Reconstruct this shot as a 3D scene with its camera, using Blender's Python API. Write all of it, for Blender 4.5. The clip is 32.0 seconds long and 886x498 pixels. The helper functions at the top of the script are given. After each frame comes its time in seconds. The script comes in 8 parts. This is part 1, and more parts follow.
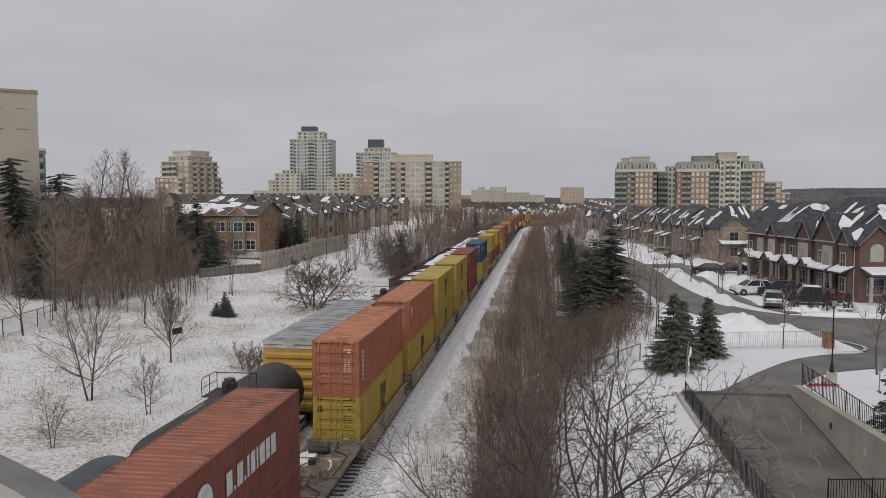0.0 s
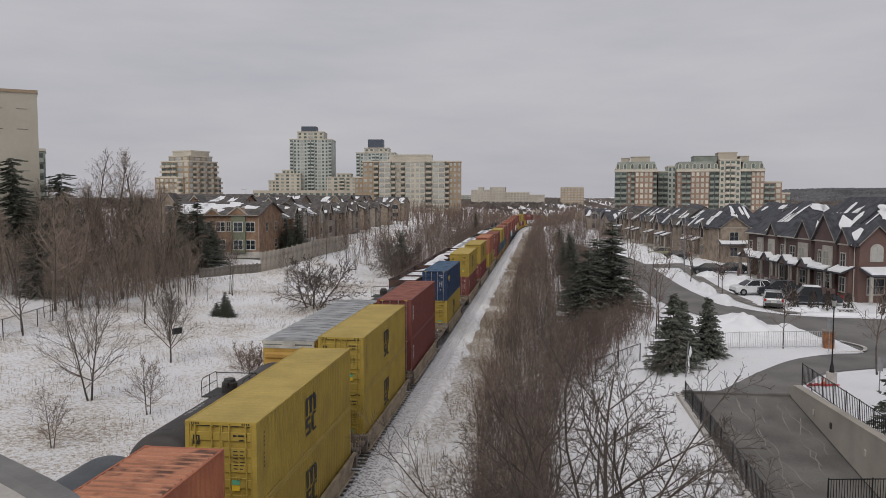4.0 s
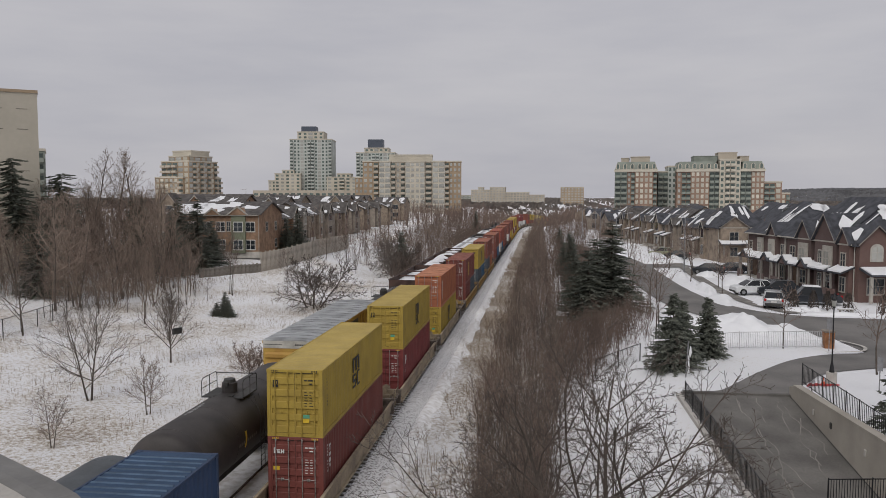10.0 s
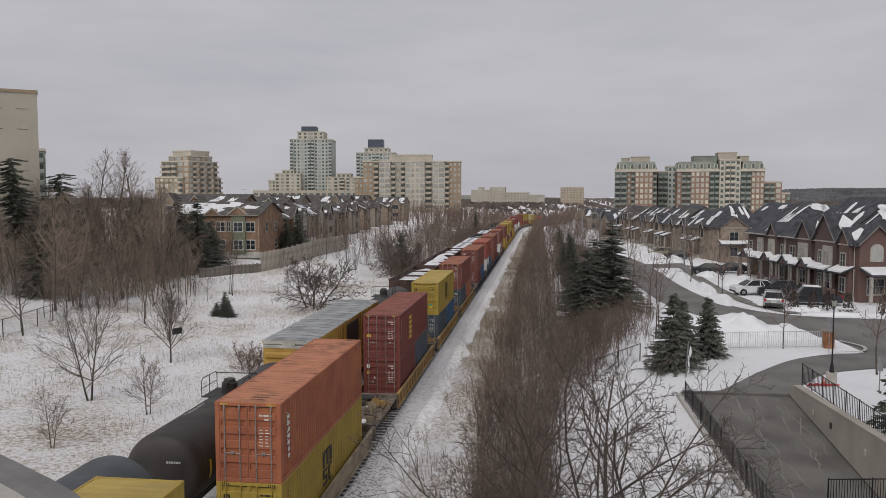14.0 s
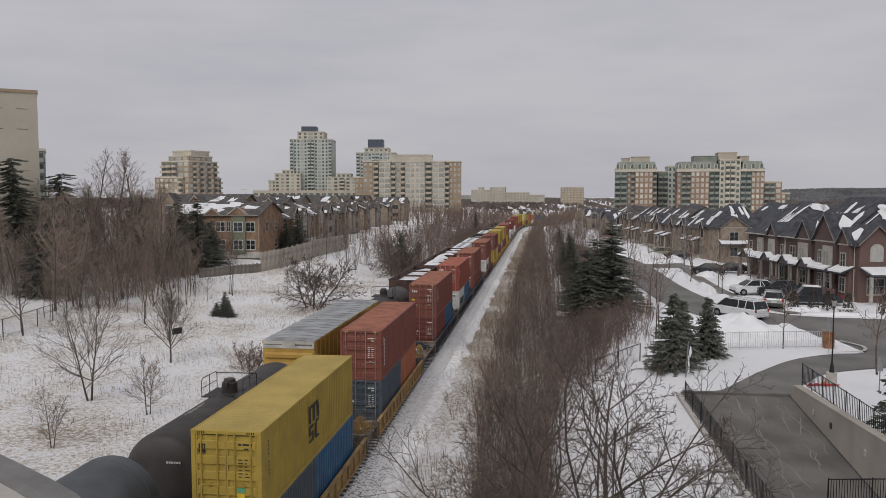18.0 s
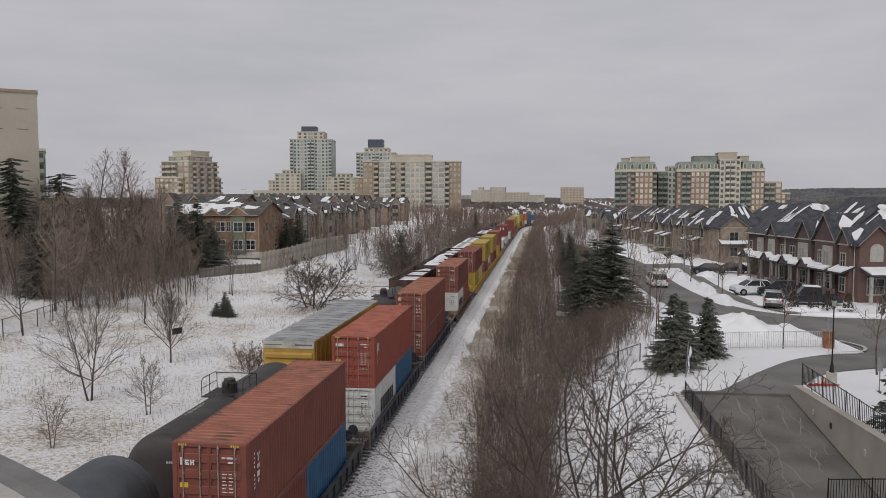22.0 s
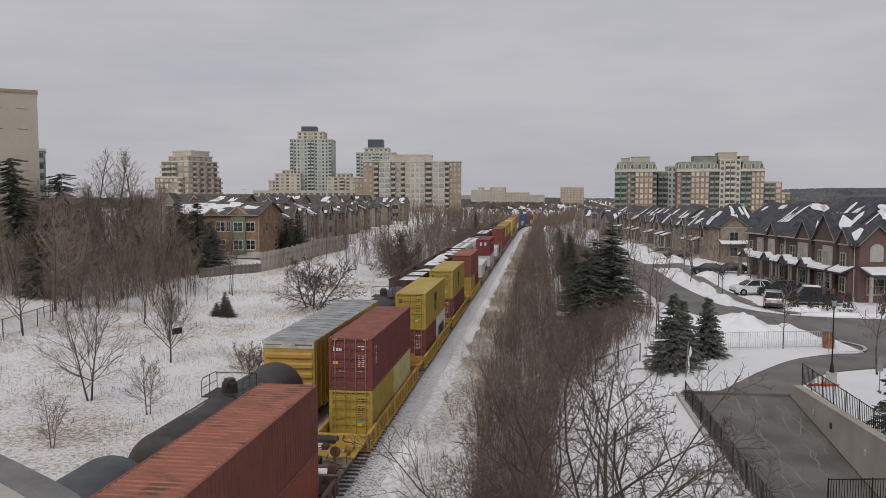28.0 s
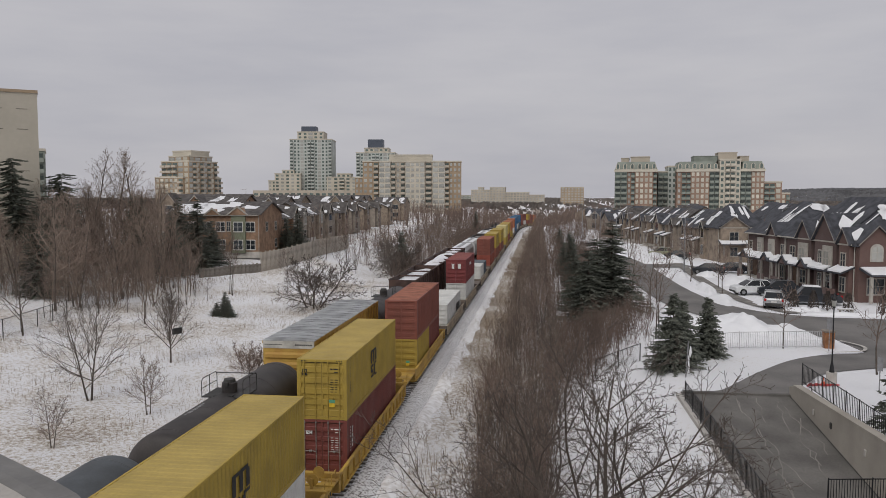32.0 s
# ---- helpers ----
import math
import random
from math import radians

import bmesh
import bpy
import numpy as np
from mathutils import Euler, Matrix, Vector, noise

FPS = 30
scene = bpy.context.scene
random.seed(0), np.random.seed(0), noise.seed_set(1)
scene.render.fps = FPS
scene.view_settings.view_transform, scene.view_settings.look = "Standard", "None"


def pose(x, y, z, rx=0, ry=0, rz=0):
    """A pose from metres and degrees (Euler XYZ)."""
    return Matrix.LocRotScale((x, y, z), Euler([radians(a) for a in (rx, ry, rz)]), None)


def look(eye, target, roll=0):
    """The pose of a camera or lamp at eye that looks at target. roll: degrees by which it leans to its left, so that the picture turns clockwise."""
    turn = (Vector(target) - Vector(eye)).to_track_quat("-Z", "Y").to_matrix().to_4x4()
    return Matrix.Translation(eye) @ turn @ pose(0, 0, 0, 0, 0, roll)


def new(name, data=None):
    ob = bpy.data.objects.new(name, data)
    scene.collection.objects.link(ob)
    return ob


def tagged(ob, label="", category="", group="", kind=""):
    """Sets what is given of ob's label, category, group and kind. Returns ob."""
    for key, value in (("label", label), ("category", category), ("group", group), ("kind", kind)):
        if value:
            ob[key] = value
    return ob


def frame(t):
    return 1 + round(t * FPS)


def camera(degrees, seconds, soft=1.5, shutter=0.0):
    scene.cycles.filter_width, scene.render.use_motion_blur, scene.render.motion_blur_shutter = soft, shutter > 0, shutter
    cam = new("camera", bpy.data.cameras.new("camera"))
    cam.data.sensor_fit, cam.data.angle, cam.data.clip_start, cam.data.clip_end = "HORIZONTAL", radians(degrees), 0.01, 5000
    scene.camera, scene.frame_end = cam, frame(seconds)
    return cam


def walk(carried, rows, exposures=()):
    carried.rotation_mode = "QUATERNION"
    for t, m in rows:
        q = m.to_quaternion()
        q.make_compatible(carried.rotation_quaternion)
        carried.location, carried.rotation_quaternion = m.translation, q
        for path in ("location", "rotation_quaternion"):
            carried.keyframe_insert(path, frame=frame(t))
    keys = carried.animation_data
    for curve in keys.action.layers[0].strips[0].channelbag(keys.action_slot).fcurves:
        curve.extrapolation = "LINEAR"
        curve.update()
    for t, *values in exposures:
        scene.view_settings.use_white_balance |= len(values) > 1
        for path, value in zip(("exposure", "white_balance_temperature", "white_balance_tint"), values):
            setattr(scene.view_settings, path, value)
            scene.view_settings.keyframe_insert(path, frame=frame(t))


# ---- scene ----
cam = camera(60.3, 32.0, soft=0.6)
EYE = (10.28, 0.0, 13.59)
VIEW = pose(*EYE, 90 - 3.96, 0, 7.33)
walk(cam, [(0, VIEW), (32, VIEW)], exposures=((0, 0.0), (32, 0.0)))

# ---------------- light: flat overcast day ----------------
world = bpy.data.worlds.new("overcast")
scene.world = world
world.use_nodes = True
wn, wl = world.node_tree.nodes, world.node_tree.links
wn.clear()
sky = wn.new("ShaderNodeTexSky")
sky.sky_type, sky.sun_disc = "NISHITA", False
sky.sun_elevation, sky.sun_rotation = radians(46), radians(200)
sky.air_density, sky.dust_density, sky.ozone_density = 1.0, 4.0, 1.0
wcoord = wn.new("ShaderNodeTexCoord")
wmap = wn.new("ShaderNodeMapping")
wmap.inputs["Scale"].default_value = (1.4, 1.4, 7.0)
wnoise = wn.new("ShaderNodeTexNoise")
wnoise.inputs["Scale"].default_value, wnoise.inputs["Detail"].default_value = 1.6, 5.0
wnoise.inputs["Roughness"].default_value = 0.55
wramp = wn.new("ShaderNodeValToRGB")
wramp.color_ramp.elements[0].position, wramp.color_ramp.elements[0].color = 0.36, (5.42, 5.39, 5.9, 1)
wramp.color_ramp.elements[1].position, wramp.color_ramp.elements[1].color = 0.66, (6.47, 6.34, 6.66, 1)
wmix = wn.new("ShaderNodeMixRGB")
wmix.inputs[0].default_value = 0.93
wback = wn.new("ShaderNodeBackground")
wback.inputs["Strength"].default_value = 0.083
wout = wn.new("ShaderNodeOutputWorld")
wl.new(wcoord.outputs["Generated"], wmap.inputs["Vector"])
wl.new(wmap.outputs["Vector"], wnoise.inputs["Vector"])
wl.new(wnoise.outputs["Fac"], wramp.inputs["Fac"])
wl.new(sky.outputs["Color"], wmix.inputs[1])
wl.new(wramp.outputs["Color"], wmix.inputs[2])
wl.new(wmix.outputs["Color"], wback.inputs["Color"])
wl.new(wback.outputs["Background"], wout.inputs["Surface"])

sun = new("sun", bpy.data.lights.new("sun", "SUN"))
sun.data.energy, sun.data.angle, sun.data.color = 1.42, radians(45), (1.0, 0.97, 0.92)
sun.matrix_world = look((-20, -34, 60), (0, 20, 0))


# ---------------- materials ----------------
def material(name, color, rough=0.7, metal=0.0, vary=0.25, scale=3.0, fine=40.0, bump=0.15, second=None, random_tint=0.0, spec=0.4, hard=0.14, centre=0.48):
    """Principled surface: broad stains and fine grain in the colour, fine relief."""
    m = bpy.data.materials.new(name)
    m.use_nodes = True
    n, l = m.node_tree.nodes, m.node_tree.links
    b = n["Principled BSDF"]
    b.inputs["Roughness"].default_value, b.inputs["Metallic"].default_value = rough, metal
    b.inputs["Specular IOR Level"].default_value = spec
    co = n.new("ShaderNodeTexCoord")
    big, small = n.new("ShaderNodeTexNoise"), n.new("ShaderNodeTexNoise")
    for node, s, d in ((big, scale, 5.0), (small, fine, 3.0)):
        node.inputs["Scale"].default_value, node.inputs["Detail"].default_value = s, d
        l.new(co.outputs["Object"], node.inputs["Vector"])
    dark = second or tuple(c * (1 - vary * 1.5) for c in color)
    ramp = n.new("ShaderNodeValToRGB")
    e = ramp.color_ramp.elements
    e[0].position, e[0].color = centre - hard, (*dark, 1)
    e[1].position, e[1].color = centre + hard, (*color, 1)
    l.new(big.outputs["Fac"], ramp.inputs["Fac"])
    grain = n.new("ShaderNodeMixRGB")
    grain.blend_type = "OVERLAY"
    grain.inputs[0].default_value = min(1.0, vary)
    l.new(ramp.outputs["Color"], grain.inputs[1])
    l.new(small.outputs["Color"], grain.inputs[2])
    desat = n.new("ShaderNodeRGBToBW")
    l.new(small.outputs["Color"], desat.inputs[0])
    l.new(desat.outputs[0], grain.inputs[2])
    last = grain.outputs["Color"]
    if random_tint:
        info, hsv, span = n.new("ShaderNodeObjectInfo"), n.new("ShaderNodeHueSaturation"), n.new("ShaderNodeMapRange")
        span.inputs["To Min"].default_value, span.inputs["To Max"].default_value = 1 - random_tint, 1 + random_tint
        l.new(info.outputs["Random"], span.inputs["Value"])
        l.new(span.outputs["Result"], hsv.inputs["Value"])
        l.new(last, hsv.inputs["Color"])
        last = hsv.outputs["Color"]
    l.new(last, b.inputs["Base Color"])
    if bump:
        bp = n.new("ShaderNodeBump")
        bp.inputs["Strength"].default_value, bp.inputs["Distance"].default_value = bump, 0.02
        l.new(small.outputs["Fac"], bp.inputs["Height"])
        l.new(bp.outputs["Normal"], b.inputs["Normal"])
    return m


def snow_ground_material():
    """Trodden, thawing snow with dry grass showing through in patches."""
    m = bpy.data.materials.new("snow_ground")
    m.use_nodes = True
    n, l = m.node_tree.nodes, m.node_tree.links
    b = n["Principled BSDF"]
    b.inputs["Roughness"].default_value = 0.75
    co = n.new("ShaderNodeTexCoord")
    broad, tuft, grain = (n.new("ShaderNodeTexNoise") for _ in range(3))
    for node, s, d, r in ((broad, 0.09, 4, 0.6), (tuft, 4.0, 10, 0.8), (grain, 9.0, 5, 0.6)):
        node.inputs["Scale"].default_value, node.inputs["Detail"].default_value, node.inputs["Roughness"].default_value = s, d, r
        l.new(co.outputs["Object"], node.inputs["Vector"])
    mul = n.new("ShaderNodeMath")
    mul.operation = "MULTIPLY_ADD"
    l.new(broad.outputs["Fac"], mul.inputs[0])
    l.new(tuft.outputs["Fac"], mul.inputs[2])
    ramp = n.new("ShaderNodeValToRGB")
    e = ramp.color_ramp.elements
    e[0].position, e[0].color = 0.72, (0.80, 0.803, 0.825, 1)
    e[1].position, e[1].color = 0.90, (0.25, 0.195, 0.14, 1)
    mid = e.new(0.80)
    mid.color = (0.60, 0.56, 0.51, 1)
    # lawns and yards to the east lie under clean snow
    sep, east, less = n.new("ShaderNodeSeparateXYZ"), n.new("ShaderNodeMapRange"), n.new("ShaderNodeMath")
    l.new(co.outputs["Object"], sep.inputs[0])
    l.new(sep.outputs["X"], east.inputs["Value"])
    east.inputs["From Min"].default_value, east.inputs["From Max"].default_value = 8.0, 15.0
    east.inputs["To Min"].default_value, east.inputs["To Max"].default_value = 0.0, 0.13
    less.operation = "SUBTRACT"
    l.new(mul.outputs[0], less.inputs[0])
    l.new(east.outputs["Result"], less.inputs[1])
    # a weedy verge along the railway
    va, vb, vd, vs = n.new("ShaderNodeMapRange"), n.new("ShaderNodeMapRange"), n.new("ShaderNodeMath"), n.new("ShaderNodeMath")
    for node, a0, a1 in ((va, 2.9, 3.6), (vb, 8.0, 11.0)):
        l.new(sep.outputs["X"], node.inputs["Value"])
        node.inputs["From Min"].default_value, node.inputs["From Max"].default_value = a0, a1
        node.inputs["To Min"].default_value, node.inputs["To Max"].default_value = 0.0, 0.13
    vd.operation, vs.operation = "SUBTRACT", "ADD"
    l.new(va.outputs["Result"], vd.inputs[0])
    l.new(vb.outputs["Result"], vd.inputs[1])
    far, vm = n.new("ShaderNodeMapRange"), n.new("ShaderNodeMath")
    l.new(sep.outputs["Y"], far.inputs["Value"])
    far.inputs["From Min"].default_value, far.inputs["From Max"].default_value = 42.0, 85.0
    far.inputs["To Min"].default_value, far.inputs["To Max"].default_value = 0.15, 1.0
    vm.operation = "MULTIPLY"
    l.new(vd.outputs[0], vm.inputs[0])
    l.new(far.outputs["Result"], vm.inputs[1])
    l.new(less.outputs[0], vs.inputs[0])
    l.new(vm.outputs[0], vs.inputs[1])
    l.new(vs.outputs[0], ramp.inputs["Fac"])
    mul.inputs[1].default_value = 0.5
    l.new(ramp.outputs["Color"], b.inputs["Base Color"])
    bp = n.new("ShaderNodeBump")
    bp.inputs["Strength"].default_value, bp.inputs["Distance"].default_value = 0.65, 0.22
    l.new(tuft.outputs["Fac"], bp.inputs["Height"])
    l.new(bp.outputs["Normal"], b.inputs["Normal"])
    return m


M_SNOWGROUND = snow_ground_material()
M_SNOW = material("snow", (0.765, 0.77, 0.79), 0.7, vary=0.06, scale=0.8, fine=9, bump=0.35)
M_TRACKSNOW = material("grit_specked_snow", (0.86, 0.86, 0.87), 0.85, vary=0.25, scale=2.2, fine=16, bump=0.35, second=(0.62, 0.60, 0.58), hard=0.12)
M_BALLAST = material("snowy_ballast", (0.76, 0.755, 0.755), 0.9, vary=0.8, scale=9, fine=14, bump=0.6, second=(0.24, 0.225, 0.215), hard=0.06, centre=0.45)
M_SLEEPER = material("weathered_sleeper_wood", (0.17, 0.15, 0.13), 0.9, vary=0.4, fine=25, bump=0.4)
M_RAIL = material("rusty_rail_steel", (0.16, 0.11, 0.085), 0.5, 0.6, vary=0.3)
M_ASPHALT = material("damp_asphalt", (0.175, 0.166, 0.158), 0.85, vary=0.3, scale=0.35, fine=12, bump=0.3, second=(0.12, 0.115, 0.11))
M_RAMP = material("worn_ramp_asphalt", (0.150, 0.142, 0.132), 0.9, vary=0.4, scale=0.5, fine=12, bump=0.3, second=(0.098, 0.092, 0.086))
M_PATH = material("wet_concrete_path", (0.24, 0.225, 0.205), 0.85, vary=0.3, scale=0.8, fine=20)
M_CONCRETE = material("beige_rendered_concrete", (0.375, 0.345, 0.30), 0.9, vary=0.12, scale=0.6, fine=18, bump=0.2)
M_KERB = material("pale_concrete", (0.50, 0.475, 0.44), 0.9, vary=0.2, scale=1.2, fine=18)
M_BLACKIRON = material("black_painted_iron", (0.022, 0.022, 0.024), 0.55, 0.3, vary=0.2)
M_GREYIRON = material("galvanised_fence_steel", (0.30, 0.30, 0.31), 0.6, 0.5, vary=0.2)
M_DARKGREY = material("grimy_dark_steel", (0.06, 0.058, 0.055), 0.65, 0.2, vary=0.35, scale=1.5)
M_GREYTANK = material("blue_grey_tank_paint", (0.095, 0.105, 0.115), 0.6, 0.0, vary=0.25, scale=0.7, fine=12, bump=0.08)
M_TANK = material("black_tank_paint", (0.031, 0.027, 0.026), 0.58, 0.0, vary=0.3, scale=0.7, fine=12, bump=0.08, second=(0.055, 0.048, 0.045))
M_BOXYELLOW = material("boxcar_yellow_paint", (0.44, 0.285, 0.06), 0.6, vary=0.25, scale=0.9, fine=15, second=(0.36, 0.20, 0.045))
M_BOXROOF = material("galvanised_car_roof", (0.42, 0.43, 0.44), 0.5, 0.35, vary=0.3, scale=0.8, fine=10)
M_WHITEPAINT = material("off_white_paint", (0.70, 0.69, 0.66), 0.6, vary=0.12, scale=1.5)
M_GRIMEWHITE = material("grimy_white_paint", (0.50, 0.485, 0.44), 0.7, vary=0.3, scale=1.2, fine=10)
M_GONDOLA = material("oxide_brown_car_steel", (0.085, 0.05, 0.04), 0.7, 0.1, vary=0.35, scale=1.0)
M_LIGHTCAR = material("pale_grey_hopper_paint", (0.46, 0.46, 0.46), 0.6, vary=0.2, scale=0.8)
M_WHEEL = material("dark_wheel_steel", (0.05, 0.042, 0.038), 0.55, 0.5, vary=0.3)
M_GLASS = material("window_glass", (0.055, 0.065, 0.075), 0.08, vary=0.3, scale=0.3, fine=2, bump=0, spec=0.8, random_tint=0.5)
# glass in a paler tint than M_GLASS, varied by object
M_PALEGLASS = material("curtained_window_glass", (0.40, 0.40, 0.37), 0.12, vary=0.2, scale=0.4, fine=2, bump=0, spec=0.8, random_tint=0.22)
M_TYRE = material("tyre_rubber", (0.02, 0.02, 0.02), 0.85, vary=0.2)
M_BARK = material("grey_brown_bark", (0.13, 0.106, 0.088), 0.9, vary=0.35, scale=2.0, fine=25, bump=0.4)
M_TWIG = material("reddish_bare_twigs", (0.205, 0.15, 0.125), 0.9, vary=0.3, scale=0.6, fine=6, bump=0)
M_FIELDTWIG = material("grey_brown_field_twigs", (0.165, 0.137, 0.118), 0.9, vary=0.3, scale=0.8, fine=6, bump=0)
M_PALETWIG = material("straw_grey_bare_twigs", (0.26, 0.215, 0.175), 0.9, vary=0.3, scale=0.6, fine=6, bump=0)
M_DARKTWIG = material("dark_bare_twigs", (0.105, 0.085, 0.072), 0.9, vary=0.3, scale=0.8, fine=6, bump=0)
# needle green lightened to stand in for haze over the farther firs
M_NEEDLE = material("spruce_needles", (0.165, 0.176, 0.143), 0.85, vary=0.35, scale=1.2, fine=9, bump=0, second=(0.108, 0.118, 0.098))
M_DRYGRASS = material("dry_grass_stalks", (0.27, 0.205, 0.14), 0.95, vary=0.3, scale=0.5, fine=6, bump=0, second=(0.21, 0.15, 0.09))


# ---------------- mesh helpers ----------------
class Build:
    """Collects faces, then becomes one mesh."""

    def __init__(self):
        self.v, self.f = [], []

    def add(self, verts, faces):
        k = len(self.v)
        self.v += verts
        self.f += [tuple(i + k for i in q) for q in faces]
        return self

    def box(self, x0, x1, y0, y1, z0, z1, bevel=0.0):
        if bevel <= 0:
            v = [(x, y, z) for z in (z0, z1) for y in (y0, y1) for x in (x0, x1)]
            return self.add(v, [(0, 2, 3, 1), (4, 5, 7, 6), (0, 1, 5, 4), (2, 6, 7, 3), (0, 4, 6, 2), (1, 3, 7, 5)])
        b = bevel
        ring = lambda z, i: [(x0 + i, y0 + b, z), (x0 + b, y0 + i, z), (x1 - b, y0 + i, z), (x1 - i, y0 + b, z),
                             (x1 - i, y1 - b, z), (x1 - b, y1 - i, z), (x0 + b, y1 - i, z), (x0 + i, y1 - b, z)]
        v = ring(z0, b * 0.6) + ring(z0 + b, 0) + ring(z1 - b, 0) + ring(z1, b * 0.6)
        f = [tuple(range(7, -1, -1)), tuple(range(24, 32))]
        for r in range(3):
            f += [(r * 8 + i, r * 8 + (i + 1) % 8, r * 8 + 8 + (i + 1) % 8, r * 8 + 8 + i) for i in range(8)]
        return self.add(v, f)

    def prism(self, outline, axis, a0, a1):
        """Extrudes an outline of (u, w) along an axis 'x', 'y' or 'z'."""
        at = {"x": lambda u, w, a: (a, u, w), "y": lambda u, w, a: (u, a, w), "z": lambda u, w, a: (u, w, a)}[axis]
        n = len(outline)
        v = [at(u, w, a) for a in (a0, a1) for u, w in outline]
        return self.add(v, [tuple(range(n - 1, -1, -1)), tuple(range(n, 2 * n))] + [(i, (i + 1) % n, n + (i + 1) % n, n + i) for i in range(n)])

    def tube(self, points, radii, sides=6, cap=True):
        rings = []
        for i, p in enumerate(points):
            p = Vector(p)
            d = (Vector(points[min(i + 1, len(points) - 1)]) - Vector(points[max(i - 1, 0)])).normalized()
            a = d.cross(Vector((0.31, 0.17, 0.93)) if abs(d.z) < 0.9 else Vector((1, 0.1, 0))).normalized()
            c = d.cross(a)
            rings.append([tuple(p + (a * math.cos(2 * math.pi * k / sides) + c * math.sin(2 * math.pi * k / sides)) * radii[i]) for k in range(sides)])
        v = [q for r in rings for q in r]
        f = [(r * sides + k, r * sides + (k + 1) % sides, (r + 1) * sides + (k + 1) % sides, (r + 1) * sides + k) for r in range(len(points) - 1) for k in range(sides)]
        if cap:
            f += [tuple(range(sides - 1, -1, -1)), tuple(range((len(points) - 1) * sides, len(points) * sides))]
        return self.add(v, f)

    def twig(self, p, q, r0, r1):
        """A thin three-sided stick."""
        dx, dy, dz = q[0] - p[0], q[1] - p[1], q[2] - p[2]
        n = math.sqrt(dx * dx + dy * dy + dz * dz) or 1e-6
        dx, dy, dz = dx / n, dy / n, dz / n
        if abs(dz) < 0.9:
            h = math.sqrt(dx * dx + dy * dy)
            ax, ay, az = -dy / h, dx / h, 0.0
        else:
            h = math.sqrt(dx * dx + dz * dz)
            ax, ay, az = dz / h, 0.0, -dx / h
        bx, by, bz = dy * az - dz * ay, dz * ax - dx * az, dx * ay - dy * ax
        k = len(self.v)
        for (x, y, z), r in ((p, r0), (q, r1)):
            for c, s in ((1.0, 0.0), (-0.5, 0.866), (-0.5, -0.866)):
                self.v.append((x + r * (c * ax + s * bx), y + r * (c * ay + s * by), z + r * (c * az + s * bz)))
        self.f += [(k, k + 1, k + 4, k + 3), (k + 1, k + 2, k + 5, k + 4), (k + 2, k, k + 3, k + 5)]

    def mesh(self, name, mat, smooth=False):
        me = bpy.data.meshes.new(name)
        me.from_pydata(self.v, [], self.f)
        if mat:
            me.materials.append(mat)
        me.validate()
        if smooth:
            me.polygons.foreach_set("use_smooth", [True] * len(me.polygons))
        me.update()
        return me


def part(name, what, mat, parent, label="", m=None, smooth=False):
    """One mesh object under a thing or a part. what: a Build or a ready mesh."""
    me = what.mesh(name, mat, smooth) if isinstance(what, Build) else what
    ob = new(name, me)
    ob.parent = parent
    if m is not None:
        ob.matrix_basis = m
    if label:
        ob["label"] = label
    if not isinstance(what, Build) and mat is not None and (not me.materials or me.materials[0] != mat):
        if not me.materials:
            me.materials.append(mat)
        ob.material_slots[0].link = "OBJECT"
        ob.material_slots[0].material = mat
    return ob


def thing(name, label, category, m=None, group="", kind=""):
    ob = new(name)
    ob.empty_display_size = 0.2
    if m is not None:
        ob.matrix_basis = m
    return tagged(ob, label, category, group, kind)


def solid(name, what, mat, label, category, group="", kind="", m=None, smooth=False):
    ob = new(name, what.mesh(name, mat, smooth) if isinstance(what, Build) else what)
    if m is not None:
        ob.matrix_basis = m
    return tagged(ob, label, category, group, kind)


def smooth01(a):
    a = max(0.0, min(1.0, a))
    return a * a * (3 - 2 * a)


# ---------------- the lie of the land ----------------
BEND, SPEED = 290.0, 10.9
LEVEL = 2.3  # the streets to the east
RAMP_X0, RAMP_X1, RAMP_Y1 = 18.5, 24.4, 45.0


def track_x(y):
    return 0.0 if y < BEND else (y - BEND) ** 2 / 3000.0


def track_drop(y):
    return 0.0 if y < BEND else -min(((y - BEND) ** 2) * 0.00014, 8.0)


def ramp_z(y):
    return LEVEL - 0.04 - 0.106 * max(0.0, RAMP_Y1 - y)


def ground_z(x, y):
    u = x - track_x(min(y, 900.0))
    drop = track_drop(y)
    rough = 0.12 * noise.noise((x * 0.21, y * 0.21, 0.3)) + 0.35 * noise.noise((x * 0.03, y * 0.03, 4.0))
    if u < 0:
        d = max(0.0, -u - 7.5)
        side = 0.05 * min(d, 60.0) + 2.5 * smooth01((y - 78) / 60.0) * smooth01((d - 9) / 12.0)
        z = -0.65 + side + drop * (1 - smooth01(d / 60)) + rough * smooth01(d / 5)
    else:
        rise = smooth01((u - 6.5) / 14.5)
        z = -0.65 - 0.3 * smooth01((u - 3) / 3) * (1 - rise) + (LEVEL + 0.65) * rise + drop * (1 - smooth01(u / 40)) + rough * smooth01((u - 4) / 4) * (1 - smooth01((u - 12) / 7))
        z += 0.5 * smooth01((x - RAMP_X1 - 0.1) / 0.5) * smooth01((47.2 - y) / 2.5) * smooth01((50 - x) / 8)
        z += 22.0 * smooth01((y - 1250) / 500) * smooth01((x - 440) / 190)
    return z


def spread(lo, hi, step, reach, grow=1.32):
    c = list(np.arange(lo, hi + 1e-6, step))
    a, s = hi, step
    while a < reach:
        s *= grow
        a += s
        c.append(a)
    a, s = lo, step
    while a > -reach:
        s *= grow
        a -= s
        c.insert(0, a)
    return c


